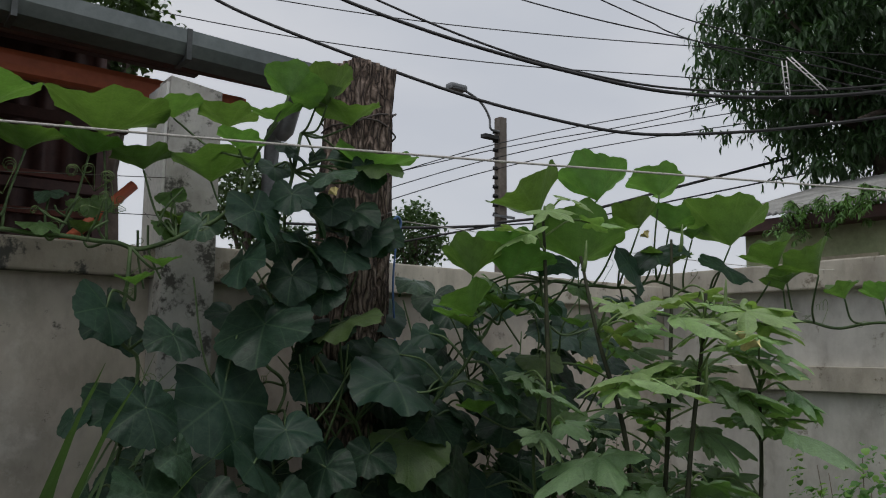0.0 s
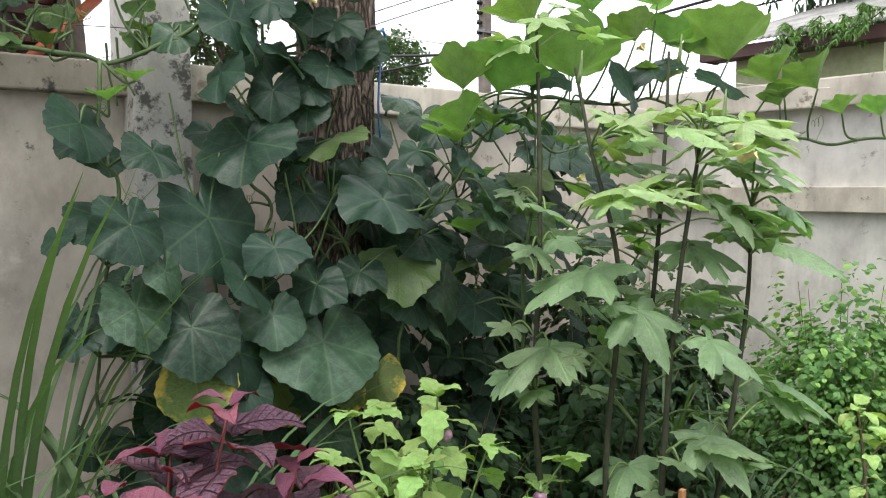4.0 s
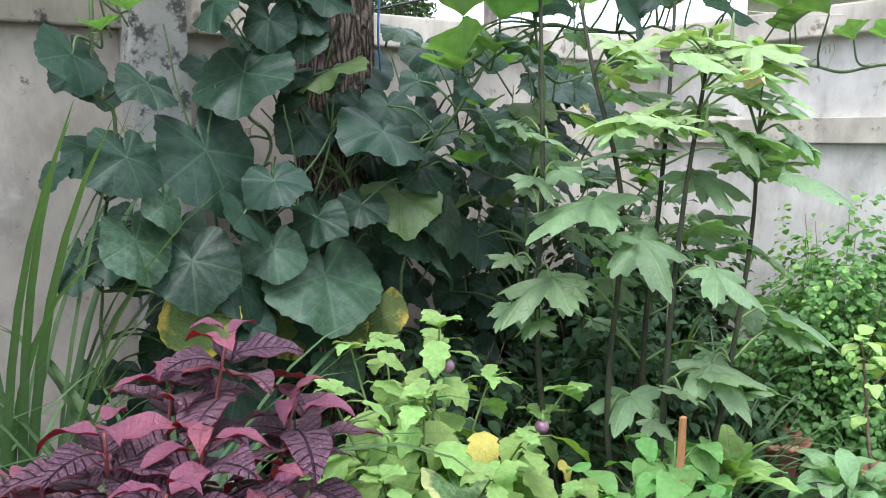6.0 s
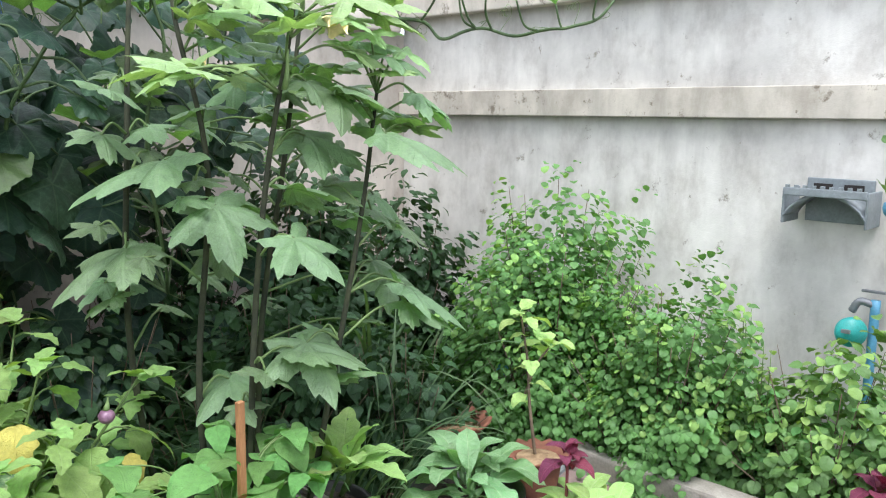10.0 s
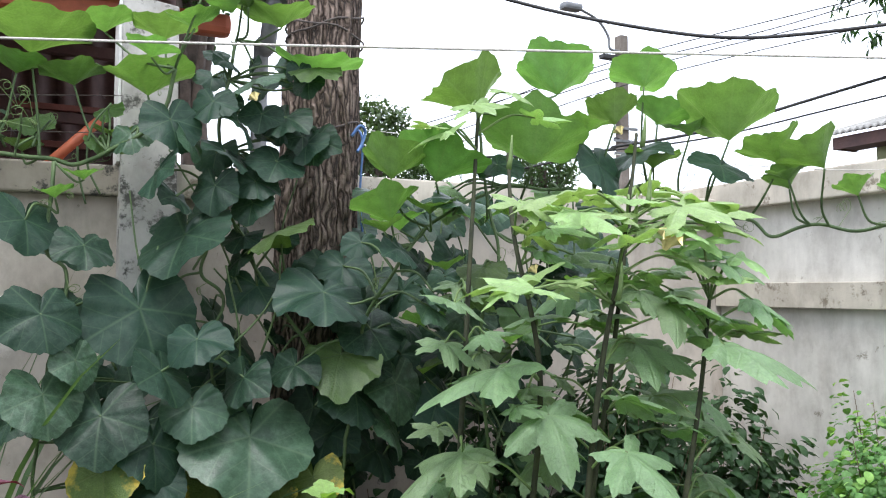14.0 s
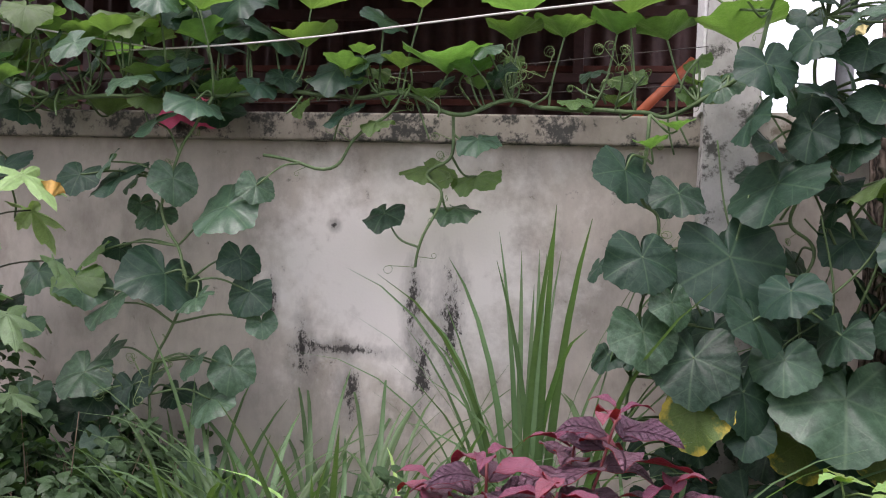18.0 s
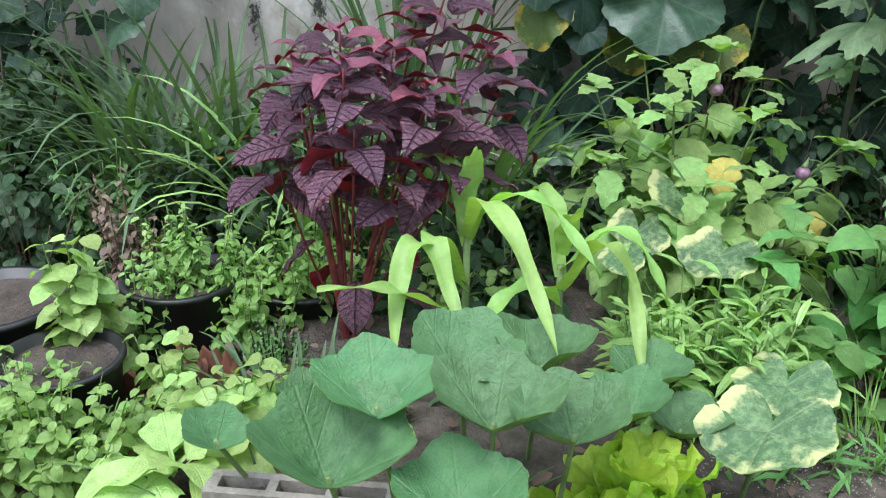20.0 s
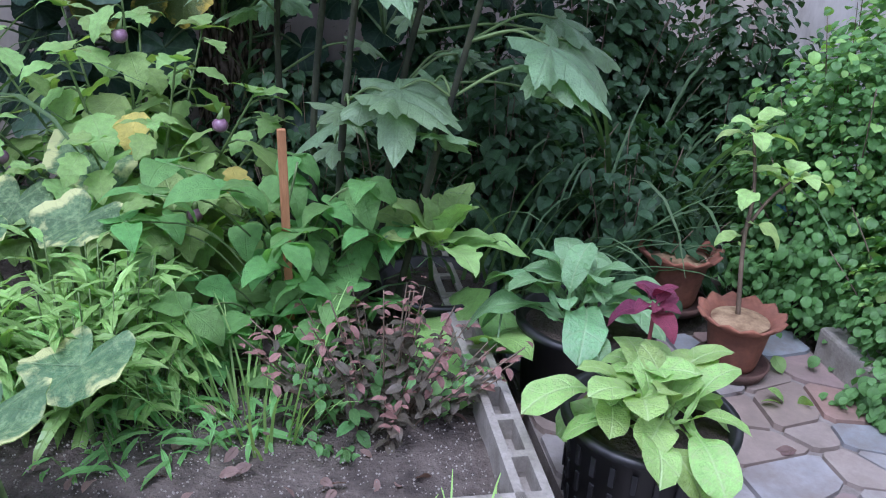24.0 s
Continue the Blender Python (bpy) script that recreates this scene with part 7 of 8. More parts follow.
# rosette plants
def rosette(name, at, n, size, material, label, seed, w=0.3, rise=(15, 70), lobes=0, group="", droop=0.75, stalk=0.35, category="plant", wav=0.03, wide=0.75, loose=0.015):
    ob = thing(name, at, label, category, group)
    rng = random.Random(seed)
    me = [blade(name + "_leaf", material, lambda t: (0.035 if t < stalk else w * math.sin(math.pi * ((t - stalk) / (1 - stalk)) ** wide) ** (0.7 if wide < 1 else 0.38) + 0.012), 1.0, droop, 0.2, wav, 16, 6, 0.0, seed + k, lobes) for k in range(3)]
    for k in range(n):
        f = k / n
        s = size * (1.05 - 0.45 * f) * rng.uniform(0.72, 1.15)
        put_leaf(me[k % 3], ob, Vector(at) + Vector((rng.uniform(-loose, loose), rng.uniform(-loose, loose), 0.03 * f)), s, k * 137.5 + rng.uniform(-28, 28), -(rise[0] + (rise[1] - rise[0]) * f) + rng.uniform(-12, 12), rng.uniform(-28, 28))
    return ob


rosette("mustard_greens", (2.81, 1.37, 0.26), 46, 0.225, MUSTARD, "leafy mustard greens with broad glossy leaves in a basket", 200, 0.20, (-6, 88), 0, "mustard greens", 0.55, 0.36, "plant", 0.028, 1.5, 0.07)
rosette("mustard_greens", (2.80, 1.76, 0.27), 26, 0.25, MUSTARD_D, "darker leafy greens with crinkled leaves in a tub", 210, 0.18, (10, 86), 0, "mustard greens", 0.6, 0.34, "plant", 0.045, 1.4, 0.04)
rosette("eggplant_rosette", (2.49, 1.97, 0.36), 15, 0.22, EGGPLANT, "young eggplant with large lobed grey-green leaves", 220, 0.22, (15, 85), 3, "", 0.35, 0.15)
rosette("loofah_seedling", (2.55, 1.82, 0.10), 6, 0.30, GREENS, "low plant with broad toothed leaves", 225, 0.36, (18, 50), 2, "", 0.6, 0.3)


def frilly(name, at, radii, n, size, material, label, seed, group=""):
    """A loose head of round ruffled leaves standing one above another."""
    ob = thing(name, at, label, "plant", group)
    rng = random.Random(seed)
    me = [polar_leaf(name + "_leaf", material, lambda a, k=k: 0.5 * (1 + 0.09 * math.sin(5 * a + k) + 0.05 * math.sin(12 * a + 2 * k)), -0.3, 0.1, 0.10, 56, 5, seed + k, 0.15) for k in range(4)]
    st = Tubes()
    for k in range(n):
        u = Vector((rng.gauss(0, 1), rng.gauss(0, 1) - 0.3, abs(rng.gauss(0, 1)))).normalized()
        q = rng.uniform(0.35, 1.0) ** 0.5
        p = Vector((u.x * radii[0] * q, u.y * radii[1] * q, 0.05 + u.z * radii[2] * q))
        s = size * rng.uniform(0.7, 1.15)
        hd = math.degrees(math.atan2(u.y, u.x)) + rng.uniform(-50, 50)
        put_leaf(me[k % 4], ob, Vector(at) + p - Vector((0, 0, 0.03)), s, hd, rng.uniform(-78, -15), rng.uniform(-30, 30))
        st.add(smooth_line([(0, 0, 0), (p.x * 0.5, p.y * 0.5, p.z * 0.6), p - Vector((0, 0, 0.03))], 3), 0.005, 0.004, 5)
    st.link("stem", M_STEM, ob)
    return ob


frilly("lettuce", (1.42, 1.21, 0.05), (0.15, 0.10, 0.30), 58, 0.135, LETTUCE, "bright yellow-green frilly lettuce", 230, "lettuces")
frilly("lettuce", (1.25, 1.20, 0.02), (0.13, 0.09, 0.20), 34, 0.125, LETTUCE, "bright yellow-green frilly lettuce", 233, "lettuces")
kale_plant = frilly("kale", (2.31, 0.84, 0.31), (0.058, 0.052, 0.065), 30, 0.058, KALE, "blue-green kale with crinkled leaves", 236)
tube("stem", [(0, 0, -0.33), (0.01, 0, -0.15), (0, 0, 0.02)], 0.012, M_STEM, kale_plant, "thick pale green stem", r1=0.009)
rosette("pale_squash_seedling", (0.46, 1.30, 0.14), 9, 0.24, GREENS_PALE, "pale seedling with large soft leaves", 240, 0.36, (10, 50), 2, "", 0.5, 0.2)
rosette("red_amaranth", (2.83, 1.44, 0.45), 11, 0.088, AMAR_RED, "small red-purple amaranth seedling", 245, 0.26, (5, 70), 0, "red amaranth seedlings", 0.6, 0.15)
rosette("red_amaranth", (3.74, 0.92, 0.22), 10, 0.13, AMAR_RED, "small red-purple amaranth seedling", 246, 0.26, (5, 70), 0, "red amaranth seedlings", 0.6, 0.15)
for at, h in (((2.83, 1.44, 0.20), 0.26), ((3.74, 0.92, 0), 0.24)):
    t = Tubes()
    t.add([Vector((at[0], at[1], at[2] - 0.02)), Vector((at[0], at[1], at[2] + 0.5 * h)), Vector((at[0], at[1], at[2] + h))], 0.005, 0.004, 6)
    tagged(t.link("seedling_stem", M_STEM_R, None), "red stem of an amaranth seedling in the soil", "stem", "seedling stems")


# ---- pots, tubs and edging ----
def scallop(a, r, z):
    return (r * (1 + (0.035 * (1 - math.cos(12 * a)) if z > 0.19 else 0)), z - (0.010 * (1 + math.cos(12 * a)) if z > 0.215 else 0))


def terracotta_pot(at, s, label):
    ob = thing("terracotta_pot", at, label, "pot", "terracotta pots")
    prof = [(0.0, 0.0), (0.085, 0.0), (0.092, 0.02), (0.105, 0.10), (0.116, 0.17), (0.136, 0.185), (0.156, 0.222), (0.146, 0.226), (0.118, 0.19), (0.10, 0.16)]
    lathe("body", [(r * s, z * s) for r, z in prof], M_TERRA, ob, (0, 0, 0.022), 48, "", lambda a, r, z: tuple(v * s for v in scallop(a, r / s, z / s)))
    lathe("saucer", [(0.0, 0.0), (0.125 * s, 0.0), (0.14 * s, 0.03), (0.13 * s, 0.03), (0.12 * s, 0.012), (0, 0.012)], M_SAUCER, ob, (0, 0, 0.004), 40, "dark stained clay saucer")
    lathe("soil", [(0.107 * s, 0.185 * s), (0.06 * s, 0.195 * s), (0.0, 0.2 * s)], M_LITTER, ob, (0, 0, 0.022), 24, "dry leaf litter in the pot")
    return ob


terracotta_pot((3.31, 1.89, 0.02), 0.72, "scalloped terracotta pot with litter, on the path")
terracotta_pot((3.30, 2.27, 0.02), 0.82, "scalloped terracotta pot half hidden by weeds")
pp = rosette("potted_eggplant", (3.27, 1.95, 0.66), 6, 0.12, GREENS_PALE, "thin young eggplant growing in the terracotta pot", 250, 0.3, (0, 55), 2, "", 0.5, 0.25)
t = Tubes()
t.add([Vector(p) - pp.location for p in smooth_line([(3.31, 1.90, 0.16), (3.29, 1.92, 0.38), (3.30, 1.94, 0.52), (3.27, 1.95, 0.68)], 5)], 0.007, 0.004, 6)
t.add([Vector(p) - pp.location for p in smooth_line([(3.29, 1.94, 0.40), (3.34, 1.93, 0.5), (3.37, 1.9, 0.56)], 4)], 0.005, 0.003, 6)
t.link("stem", M_STEM_B, pp, "bare brown stem")
for k in range(7):
    put_leaf(bpy.data.meshes["potted_eggplant_leaf"], pp, (3.29 + 0.01 * (k % 2), 1.93, 0.36 + 0.042 * k), 0.07 + 0.02 * (k % 3), k * 137 + 40, -15 + 10 * (k % 3), 0)
for k in range(5):
    put_leaf(bpy.data.meshes["potted_eggplant_leaf"], pp, (3.37, 1.9, 0.56), 0.13 - 0.012 * k, k * 137, -10 - 12 * k, 0)


def round_tub(at, r, h, label, slots=False):
    ob = thing("black_basket" if slots else "black_tub", at, label, "basket" if slots else "tub", "black baskets" if slots else "black tubs")
    lathe("body", [(0, 0), (r * 0.82, 0), (r * 0.86, 0.01), (r * 0.97, h * 0.92), (r * 1.05, h * 0.93), (r * 1.05, h), (r * 0.95, h), (r * 0.92, h * 0.85), (r * 0.5, h * 0.83)], M_BLACKPL, ob, (0, 0, 0), 40)
    lathe("soil", [(r * 0.93, h * 0.86), (r * 0.4, h * 0.9), (0, h * 0.89)], M_SOIL, ob, (0, 0, 0), 24, "dark potting soil")
    if slots:
        for row in range(3):
            for k in range(24):
                a = 2 * math.pi * k / 24
                z0 = h * (0.14 + 0.26 * row)
                rr = r * (0.86 + 0.11 * (z0 / h)) + 0.004
                bm = box_bm(-0.006, 0.006, -0.003, 0.004, z0, z0 + h * 0.18, 0.002)
                rib = part("rib", bm, M_BLACKPL, ob)
                rib.matrix_basis = Matrix.Rotation(a, 4, "Z") @ Matrix.Translation((0, -rr, 0))
    return ob


round_tub((2.84, 1.40, 0), 0.17, 0.25, "black plastic slatted basket planter with soil", True)
round_tub((2.84, 1.80, 0), 0.165, 0.25, "round black plastic tub planter with dark soil")
round_tub((-0.30, 1.86, 0), 0.20, 0.22, "round black plastic tub with bare soil")
round_tub((0.03, 1.62, 0), 0.15, 0.20, "round black plastic tub under herbs")
round_tub((0.16, 2.08, 0), 0.17, 0.22, "round black plastic tub holding basil")
round_tub((0.50, 2.20, 0), 0.18, 0.19, "round black plastic tub holding basil")
round_tub((1.70, 2.42, 0), 0.19, 0.20, "round black plastic tub under the eggplant")
round_tub((2.52, 2.12, 0), 0.16, 0.20, "round black plastic tub under a young eggplant")


def hollow_block(name, at, rz):
    """A hollow concrete block on edge, its cells open at the top."""
    bm = bmesh.new()
    L, W, H = 0.39, 0.07, 0.19
    xs = [0, 0.025, 0.125, 0.145, 0.245, 0.265, 0.365, 0.39]
    ys = [0, 0.018, 0.052, 0.07]
    for i in range(7):
        for j in range(3):
            hole = j == 1 and i in (1, 3, 5)
            box_bm(xs[i], xs[i + 1], ys[j], ys[j + 1], 0, H - (0.05 if hole else 0), 0, bm)
    bmesh.ops.remove_doubles(bm, verts=bm.verts, dist=0.0005)
    ob = part(name, bm, M_BLOCK)
    ob.matrix_basis = pose(*at, 0, 0, rz)
    return tagged(ob, "grey hollow concrete block set on edge round the bed", "block", "bed edging blocks")


first = hollow_block("concrete_block", (2.60, 1.235, 0), 90)
for k, (x, y, rz) in enumerate(((2.595, 1.64, 90.5), (2.59, 2.04, 91), (2.59, 2.44, 90), (2.16, 1.185, 0.8), (1.76, 1.19, -0.5), (1.36, 1.19, 0.4), (0.96, 1.185, -0.4), (0.56, 1.19, 0.6))):
    copy_thing(first, pose(x, y, 0, 0, 0, rz))

# raised soil in the block bed
v, f = [], []
n = 26
for j in range(n + 1):
    for i in range(n + 1):
        x, y = 0.50 + 2.06 * i / n, 1.27 + 1.5 * j / n
        v.append((x, y, 0.118 + 0.03 * noise.noise((x * 4, y * 4, 1)) + 0.014 * noise.noise((x * 17, y * 17, 5))))
for j in range(n):
    for i in range(n):
        a = j * (n + 1) + i
        f.append((a, a + 1, a + n + 2, a + n + 1))
tagged(link_mesh("bed_soil", v, f, M_BEDSOIL, None, "dry grey-brown soil with grit in the vegetable bed", True), category="soil", kind="structure")

# seed trays in front of the blocks
for x, y, rz in ((2.02, 1.02, 5), (2.40, 1.04, -8)):
    ob = thing("seed_tray", (x, y, 0), "black rectangular plastic seed tray with soil", "tray", "seed trays")
    ob.rotation_euler = (0, 0, radians(rz))
    for b in (box_bm(-0.16, 0.16, -0.10, 0.10, 0.0, 0.012), box_bm(-0.16, 0.16, -0.11, -0.10, 0, 0.12, 0.003), box_bm(-0.16, 0.16, 0.10, 0.11, 0, 0.12, 0.003), box_bm(-0.17, -0.16, -0.11, 0.11, 0, 0.12, 0.003), box_bm(0.16, 0.17, -0.11, 0.11, 0, 0.12, 0.003)):
        part("panel", b, M_BLACKPL, ob)
    part("soil", box_bm(-0.158, 0.158, -0.098, 0.098, 0.014, 0.10, 0.01), M_SOIL, ob, "dark soil filling the tray")

# broken clay pot pieces and dry leaves
rng = random.Random(77)
for k, (x, y, a) in enumerate(((0.22, 1.72, 10), (0.33, 1.70, 70), (0.29, 1.98, 150), (0.36, 1.9, 200), (0.20, 1.84, 260))):
    bm = bmesh.new()
    prof = []
    for i in range(9):
        t = radians(-34 + 68 * i / 8)
        top = 0.11 + 0.03 * rng.uniform(-1, 1)
        prof.append([bm.verts.new((r * math.cos(t), r * math.sin(t), z)) for r, z in ((0.12, 0), (0.135, top), (0.123, top), (0.108, 0.0))])
    for p, q in zip(prof, prof[1:]):
        for i in range(4):
            bm.faces.new((p[i], q[i], q[(i + 1) % 4], p[(i + 1) % 4]))
    bm.faces.new(list(reversed(prof[0])))
    bm.faces.new(prof[-1])
    sh = part("clay_shard", bm, M_TERRA)
    sh.matrix_basis = pose(x, y, 0.0, 0, rng.uniform(-6, 6), a)
    tagged(sh, "curved piece of a broken orange clay pot", "shard", "broken pot pieces")

def scatter(name, label, spots_n, area, size, material, seed, w=0.3, z=0.015, zf=None):
    r = random.Random(seed)
    spots = []
    for _ in range(spots_n):
        x, y = r.uniform(area[0], area[1]), r.uniform(area[2], area[3])
        s = size * r.uniform(0.5, 1.2)
        spots.append(Matrix.Translation((x, y, (zf or z) + r.uniform(0, 0.02))) @ turn_of(r.uniform(0, 360), r.uniform(-25, 25), r.uniform(-50, 50)) @ Matrix.Diagonal((s, s, s, 1)))
    ob = gather(oval_mesh(material, w), spots, name, material)
    tagged(ob, label, "litter", kind="stuff")


scatter("leaf_litter", "scattered dry brown leaves on the soil", 260, (0.3, 2.55, 1.3, 2.6), 0.05, DRYLEAF, 301, 0.25, 0.13)
scatter("leaf_litter", "scattered dry brown leaves on the soil", 240, (-1.5, 3.4, 1.5, 3.4), 0.05, DRYLEAF, 302, 0.25)
scatter("fallen_leaves", "a few fallen yellow-green leaves on the paving", 14, (3.0, 3.6, 0.6, 1.9), 0.05, HERB_SUN, 303, 0.36, 0.035)
# grit on the bed
rng = random.Random(9)
v, f = [], []
for k in range(2600):
    x, y = rng.uniform(1.5, 2.55), rng.uniform(1.27, 1.75)
    s = rng.uniform(0.001, 0.0042) * rng.uniform(0.5, 1)
    b = len(v)
    v += [(x + s * dx * rng.uniform(0.6, 1.2), y + s * dy * rng.uniform(0.6, 1.2), 0.135 + 0.03 * noise.noise((x * 4, y * 4, 1)) * 0.7 + s * dz) for dx, dy, dz in ((1, 0, 0), (-1, 0, 0), (0, 1, 0), (0, -1, 0), (0, 0, 1), (0, 0, -1))]
    f += [(b + i, b + j, b + q) for i, j, q in ((0, 2, 4), (2, 1, 4), (1, 3, 4), (3, 0, 4), (2, 0, 5), (1, 2, 5), (3, 1, 5), (0, 3, 5))]
tagged(link_mesh("grit", v, f, M_BLOCK, None), "pale grit and perlite on the bed soil", "grit", kind="stuff")

# crazy paving


def stone_mat():
    m, nt, bs = node_mat("paving_stone")
    info = nt.nodes.new("ShaderNodeObjectInfo")
    col = ramp_of(nt, info.outputs["Random"], [(0.0, (0.26, 0.20, 0.16)), (0.3, (0.33, 0.28, 0.24)), (0.5, (0.30, 0.19, 0.15)), (0.65, (0.22, 0.26, 0.31)), (0.8, (0.36, 0.32, 0.28)), (1.0, (0.26, 0.29, 0.31))])
    n1, n2 = noise_of(nt, 14, 6), noise_of(nt, 70, 4)
    c = mixed(nt, 0.8, col, ramp_of(nt, n1, [(0.3, (0.6, 0.6, 0.6)), (0.7, (1, 1, 1))]), "MULTIPLY")
    c = mixed(nt, ramp_of(nt, noise_of(nt, 6.0, 8, None, 0.7), [(0.42, (0, 0, 0)), (0.66, (0.75, 0.75, 0.75))]), c, (0.16, 0.125, 0.10))
    nt.links.new(c, bs.inputs["Base Color"])
    bs.inputs["Roughness"].default_value = 0.75
    bump_to(nt, bs, n2, 0.35, 0.005)
    return m


M_STONE = stone_mat()
M_MORTAR = surface("mortar", (0.15, 0.13, 0.11), (0.27, 0.24, 0.21), 14, 0.95, 0.5)
path = tagged(part("paved_path", box_bm(2.70, 3.62, -3.0, 2.10, -0.08, 0.006), M_MORTAR, None, "mortar bed of the crazy-paved garden path"), category="path", kind="structure")
rng = random.Random(16)
cells = [(i, j) for j in range(34) for i in range(6)]
pts = {(i, j): (2.70 + 0.92 * i / 6 + (rng.uniform(-0.055, 0.055) if 0 < i < 6 else 0), -3.0 + 5.1 * j / 34 + (rng.uniform(-0.055, 0.055) if 0 < j < 34 else 0)) for i in range(7) for j in range(35)}
for i, j in cells:
    c = [pts[(i, j)], pts[(i + 1, j)], pts[(i + 1, j + 1)], pts[(i, j + 1)]]
    mx, my = sum(p[0] for p in c) / 4, sum(p[1] for p in c) / 4
    ring = []
    for q in range(4):
        p, nx = c[q], c[(q + 1) % 4]
        for tt in (0.12, 0.5, 0.88):
            x, y = p[0] + (nx[0] - p[0]) * tt, p[1] + (nx[1] - p[1]) * tt
            k = 0.955 + rng.uniform(-0.03, 0.02)
            ring.append((mx + (x - mx) * k, my + (y - my) * k))
    h = 0.016 + rng.uniform(0, 0.006)
    m = len(ring)
    v = [(x, y, 0.002) for x, y in ring] + [(mx + (x - mx) * 0.97, my + (y - my) * 0.97, h) for x, y in ring]
    f = [tuple(range(m, 2 * m))] + [(q, (q + 1) % m, m + (q + 1) % m, m + q) for q in range(m)]
    link_mesh("stone", v, f, M_STONE, path)
tagged(part("kerb", box_bm(3.60, 3.70, -1.2, 1.95, -0.05, 0.11, 0.012), M_BLOCK, None, "low grey concrete kerb beside the path"), category="kerb", kind="structure")

# ---- fittings on the right wall ----
def hose_hanger():
    ob = thing("hose_hanger", (4.34, 1.30, 0.975), "grey plastic hose hanger fixed to the wall", "hanger")
    part("back_plate", box_bm(-0.012, -0.001, -0.13, 0.11, 0.0, 0.165, 0.004), M_HANGER, ob)
    # arched shelf
    v, f = [], []
    n = 14
    for i in range(n + 1):
        t = i / n
        y = -0.15 + 0.29 * t
        z = 0.02 + 0.09 * math.sin(math.pi * t) ** 0.7
        for x, dz in ((-0.01, 0), (-0.16, 0), (-0.16, 0.012), (-0.01, 0.012)):
            v.append((x, y, z + dz))
    for i in range(n):
        for k in range(4):
            a, b = 4 * i + k, 4 * i + (k + 1) % 4
            f.append((a, b, b + 4, a + 4))
    link_mesh("shelf", v, f, M_HANGER, ob, "arched shelf", True)
    part("front_lip", box_bm(-0.172, -0.158, -0.15, 0.14, 0.105, 0.135, 0.004), M_HANGER, ob)
    for k in range(9):
        y = -0.13 + 0.031 * k
        part("tooth", box_bm(-0.171, -0.159, y, y + 0.014, 0.135, 0.145), M_HANGER, ob)
    for y0, y1 in ((-0.155, -0.145), (0.135, 0.145)):
        part("cheek", box_bm(-0.16, -0.005, y0, y1, 0.0, 0.13, 0.004), M_HANGER, ob)
    for y in (-0.06, 0.05):
        part("handle_slot", box_bm(-0.016, -0.0121, y - 0.035, y + 0.035, 0.12, 0.145, 0.002), M_DARK, ob, "dark slot")


M_HANGER = surface("grey_plastic", (0.17, 0.20, 0.21), (0.26, 0.29, 0.30), 10, 0.5, 0.08)
M_TEAL = surface("teal_plastic", (0.02, 0.30, 0.27), (0.05, 0.42, 0.38), 20, 0.4, 0.05)
M_PIPE_B = surface("blue_pvc", (0.08, 0.27, 0.42), (0.13, 0.36, 0.52), 12, 0.4, 0.05)
M_PIPE_W = surface("white_pvc_dirty", (0.42, 0.43, 0.42), (0.62, 0.63, 0.61), 8, 0.6, 0.1)
M_PINK = surface("pink_cloth", (0.72, 0.07, 0.19), (0.85, 0.16, 0.30), 18, 0.8, 0.2)
M_BANNER = surface("white_vinyl", (0.62, 0.64, 0.67), (0.78, 0.80, 0.83), 4, 0.5, 0.2)
M_PRINT = surface("faded_blue_print", (0.36, 0.45, 0.56), (0.48, 0.56, 0.66), 12, 0.6, 0.05)
hose_hanger()


def water_tap():
    ob = thing("water_tap", (4.25, 1.11, 0), "blue standpipe with a brass tap and teal timer", "tap")
    tube("standpipe", [(0, 0, -0.02), (0, 0, 0.4), (0, 0, 0.72)], 0.017, M_PIPE_B, ob, "blue pipe")
    tube("tap_body", [(0.0, 0.0, 0.70), (-0.01, 0.05, 0.71), (-0.01, 0.075, 0.67)], 0.014, M_GREY, ob, "metal tap")
    part("tap_handle", box_bm(-0.008, 0.008, -0.03, 0.05, 0.745, 0.755, 0.003), M_GREY, ob)
    lathe("timer", [(0, 0.0), (0.052, 0.002), (0.056, 0.02), (0.05, 0.04), (0, 0.045)], M_TEAL, ob, (0, 0, 0), 32, "round teal timer face").matrix_basis = Matrix.Translation((-0.03, 0.07, 0.60)) @ Matrix.Rotation(radians(-90), 4, "Y") @ Matrix.Rotation(radians(30), 4, "X")
    part("timer_screen", box_bm(-0.085, -0.0765, 0.052, 0.088, 0.60, 0.615, 0.002), M_GREY, ob)


water_tap()
pv = thing("pvc_pipe", (4.10, 0.96, 0), "dirty white pvc pipe leaning by the wall with a weed vine", "pipe")
tube("pipe", [(0, 0, -0.02), (0.01, -0.01, 0.5), (0.02, -0.02, 1.05)], 0.024, M_PIPE_W, pv)
tube("elbow", [(0.02, -0.02, 1.02), (0.03, 0.03, 1.07), (0.05, 0.12, 1.06)], 0.026, M_PIPE_B, pv, "blue-grey pipe elbow")
tube("vine", [(0.0, 0.02, 0.0), (-0.03, 0.03, 0.5), (-0.02, 0.05, 0.9), (-0.05, 0.02, 1.2), (-0.02, -0.02, 1.4)], 0.004, M_STEM, pv, "thin green vine")
for k, (y, z) in enumerate(((0.07, 1.28), (-0.02, 1.38), (0.10, 1.12), (0.08, 0.62), (-0.08, 0.9))):
    put_leaf(PUMPKIN_SUN_MESH[k % 5], pv, Vector((4.05, 0.96 + y, z)), 0.10, 180 + 40 * k, 35, 0)

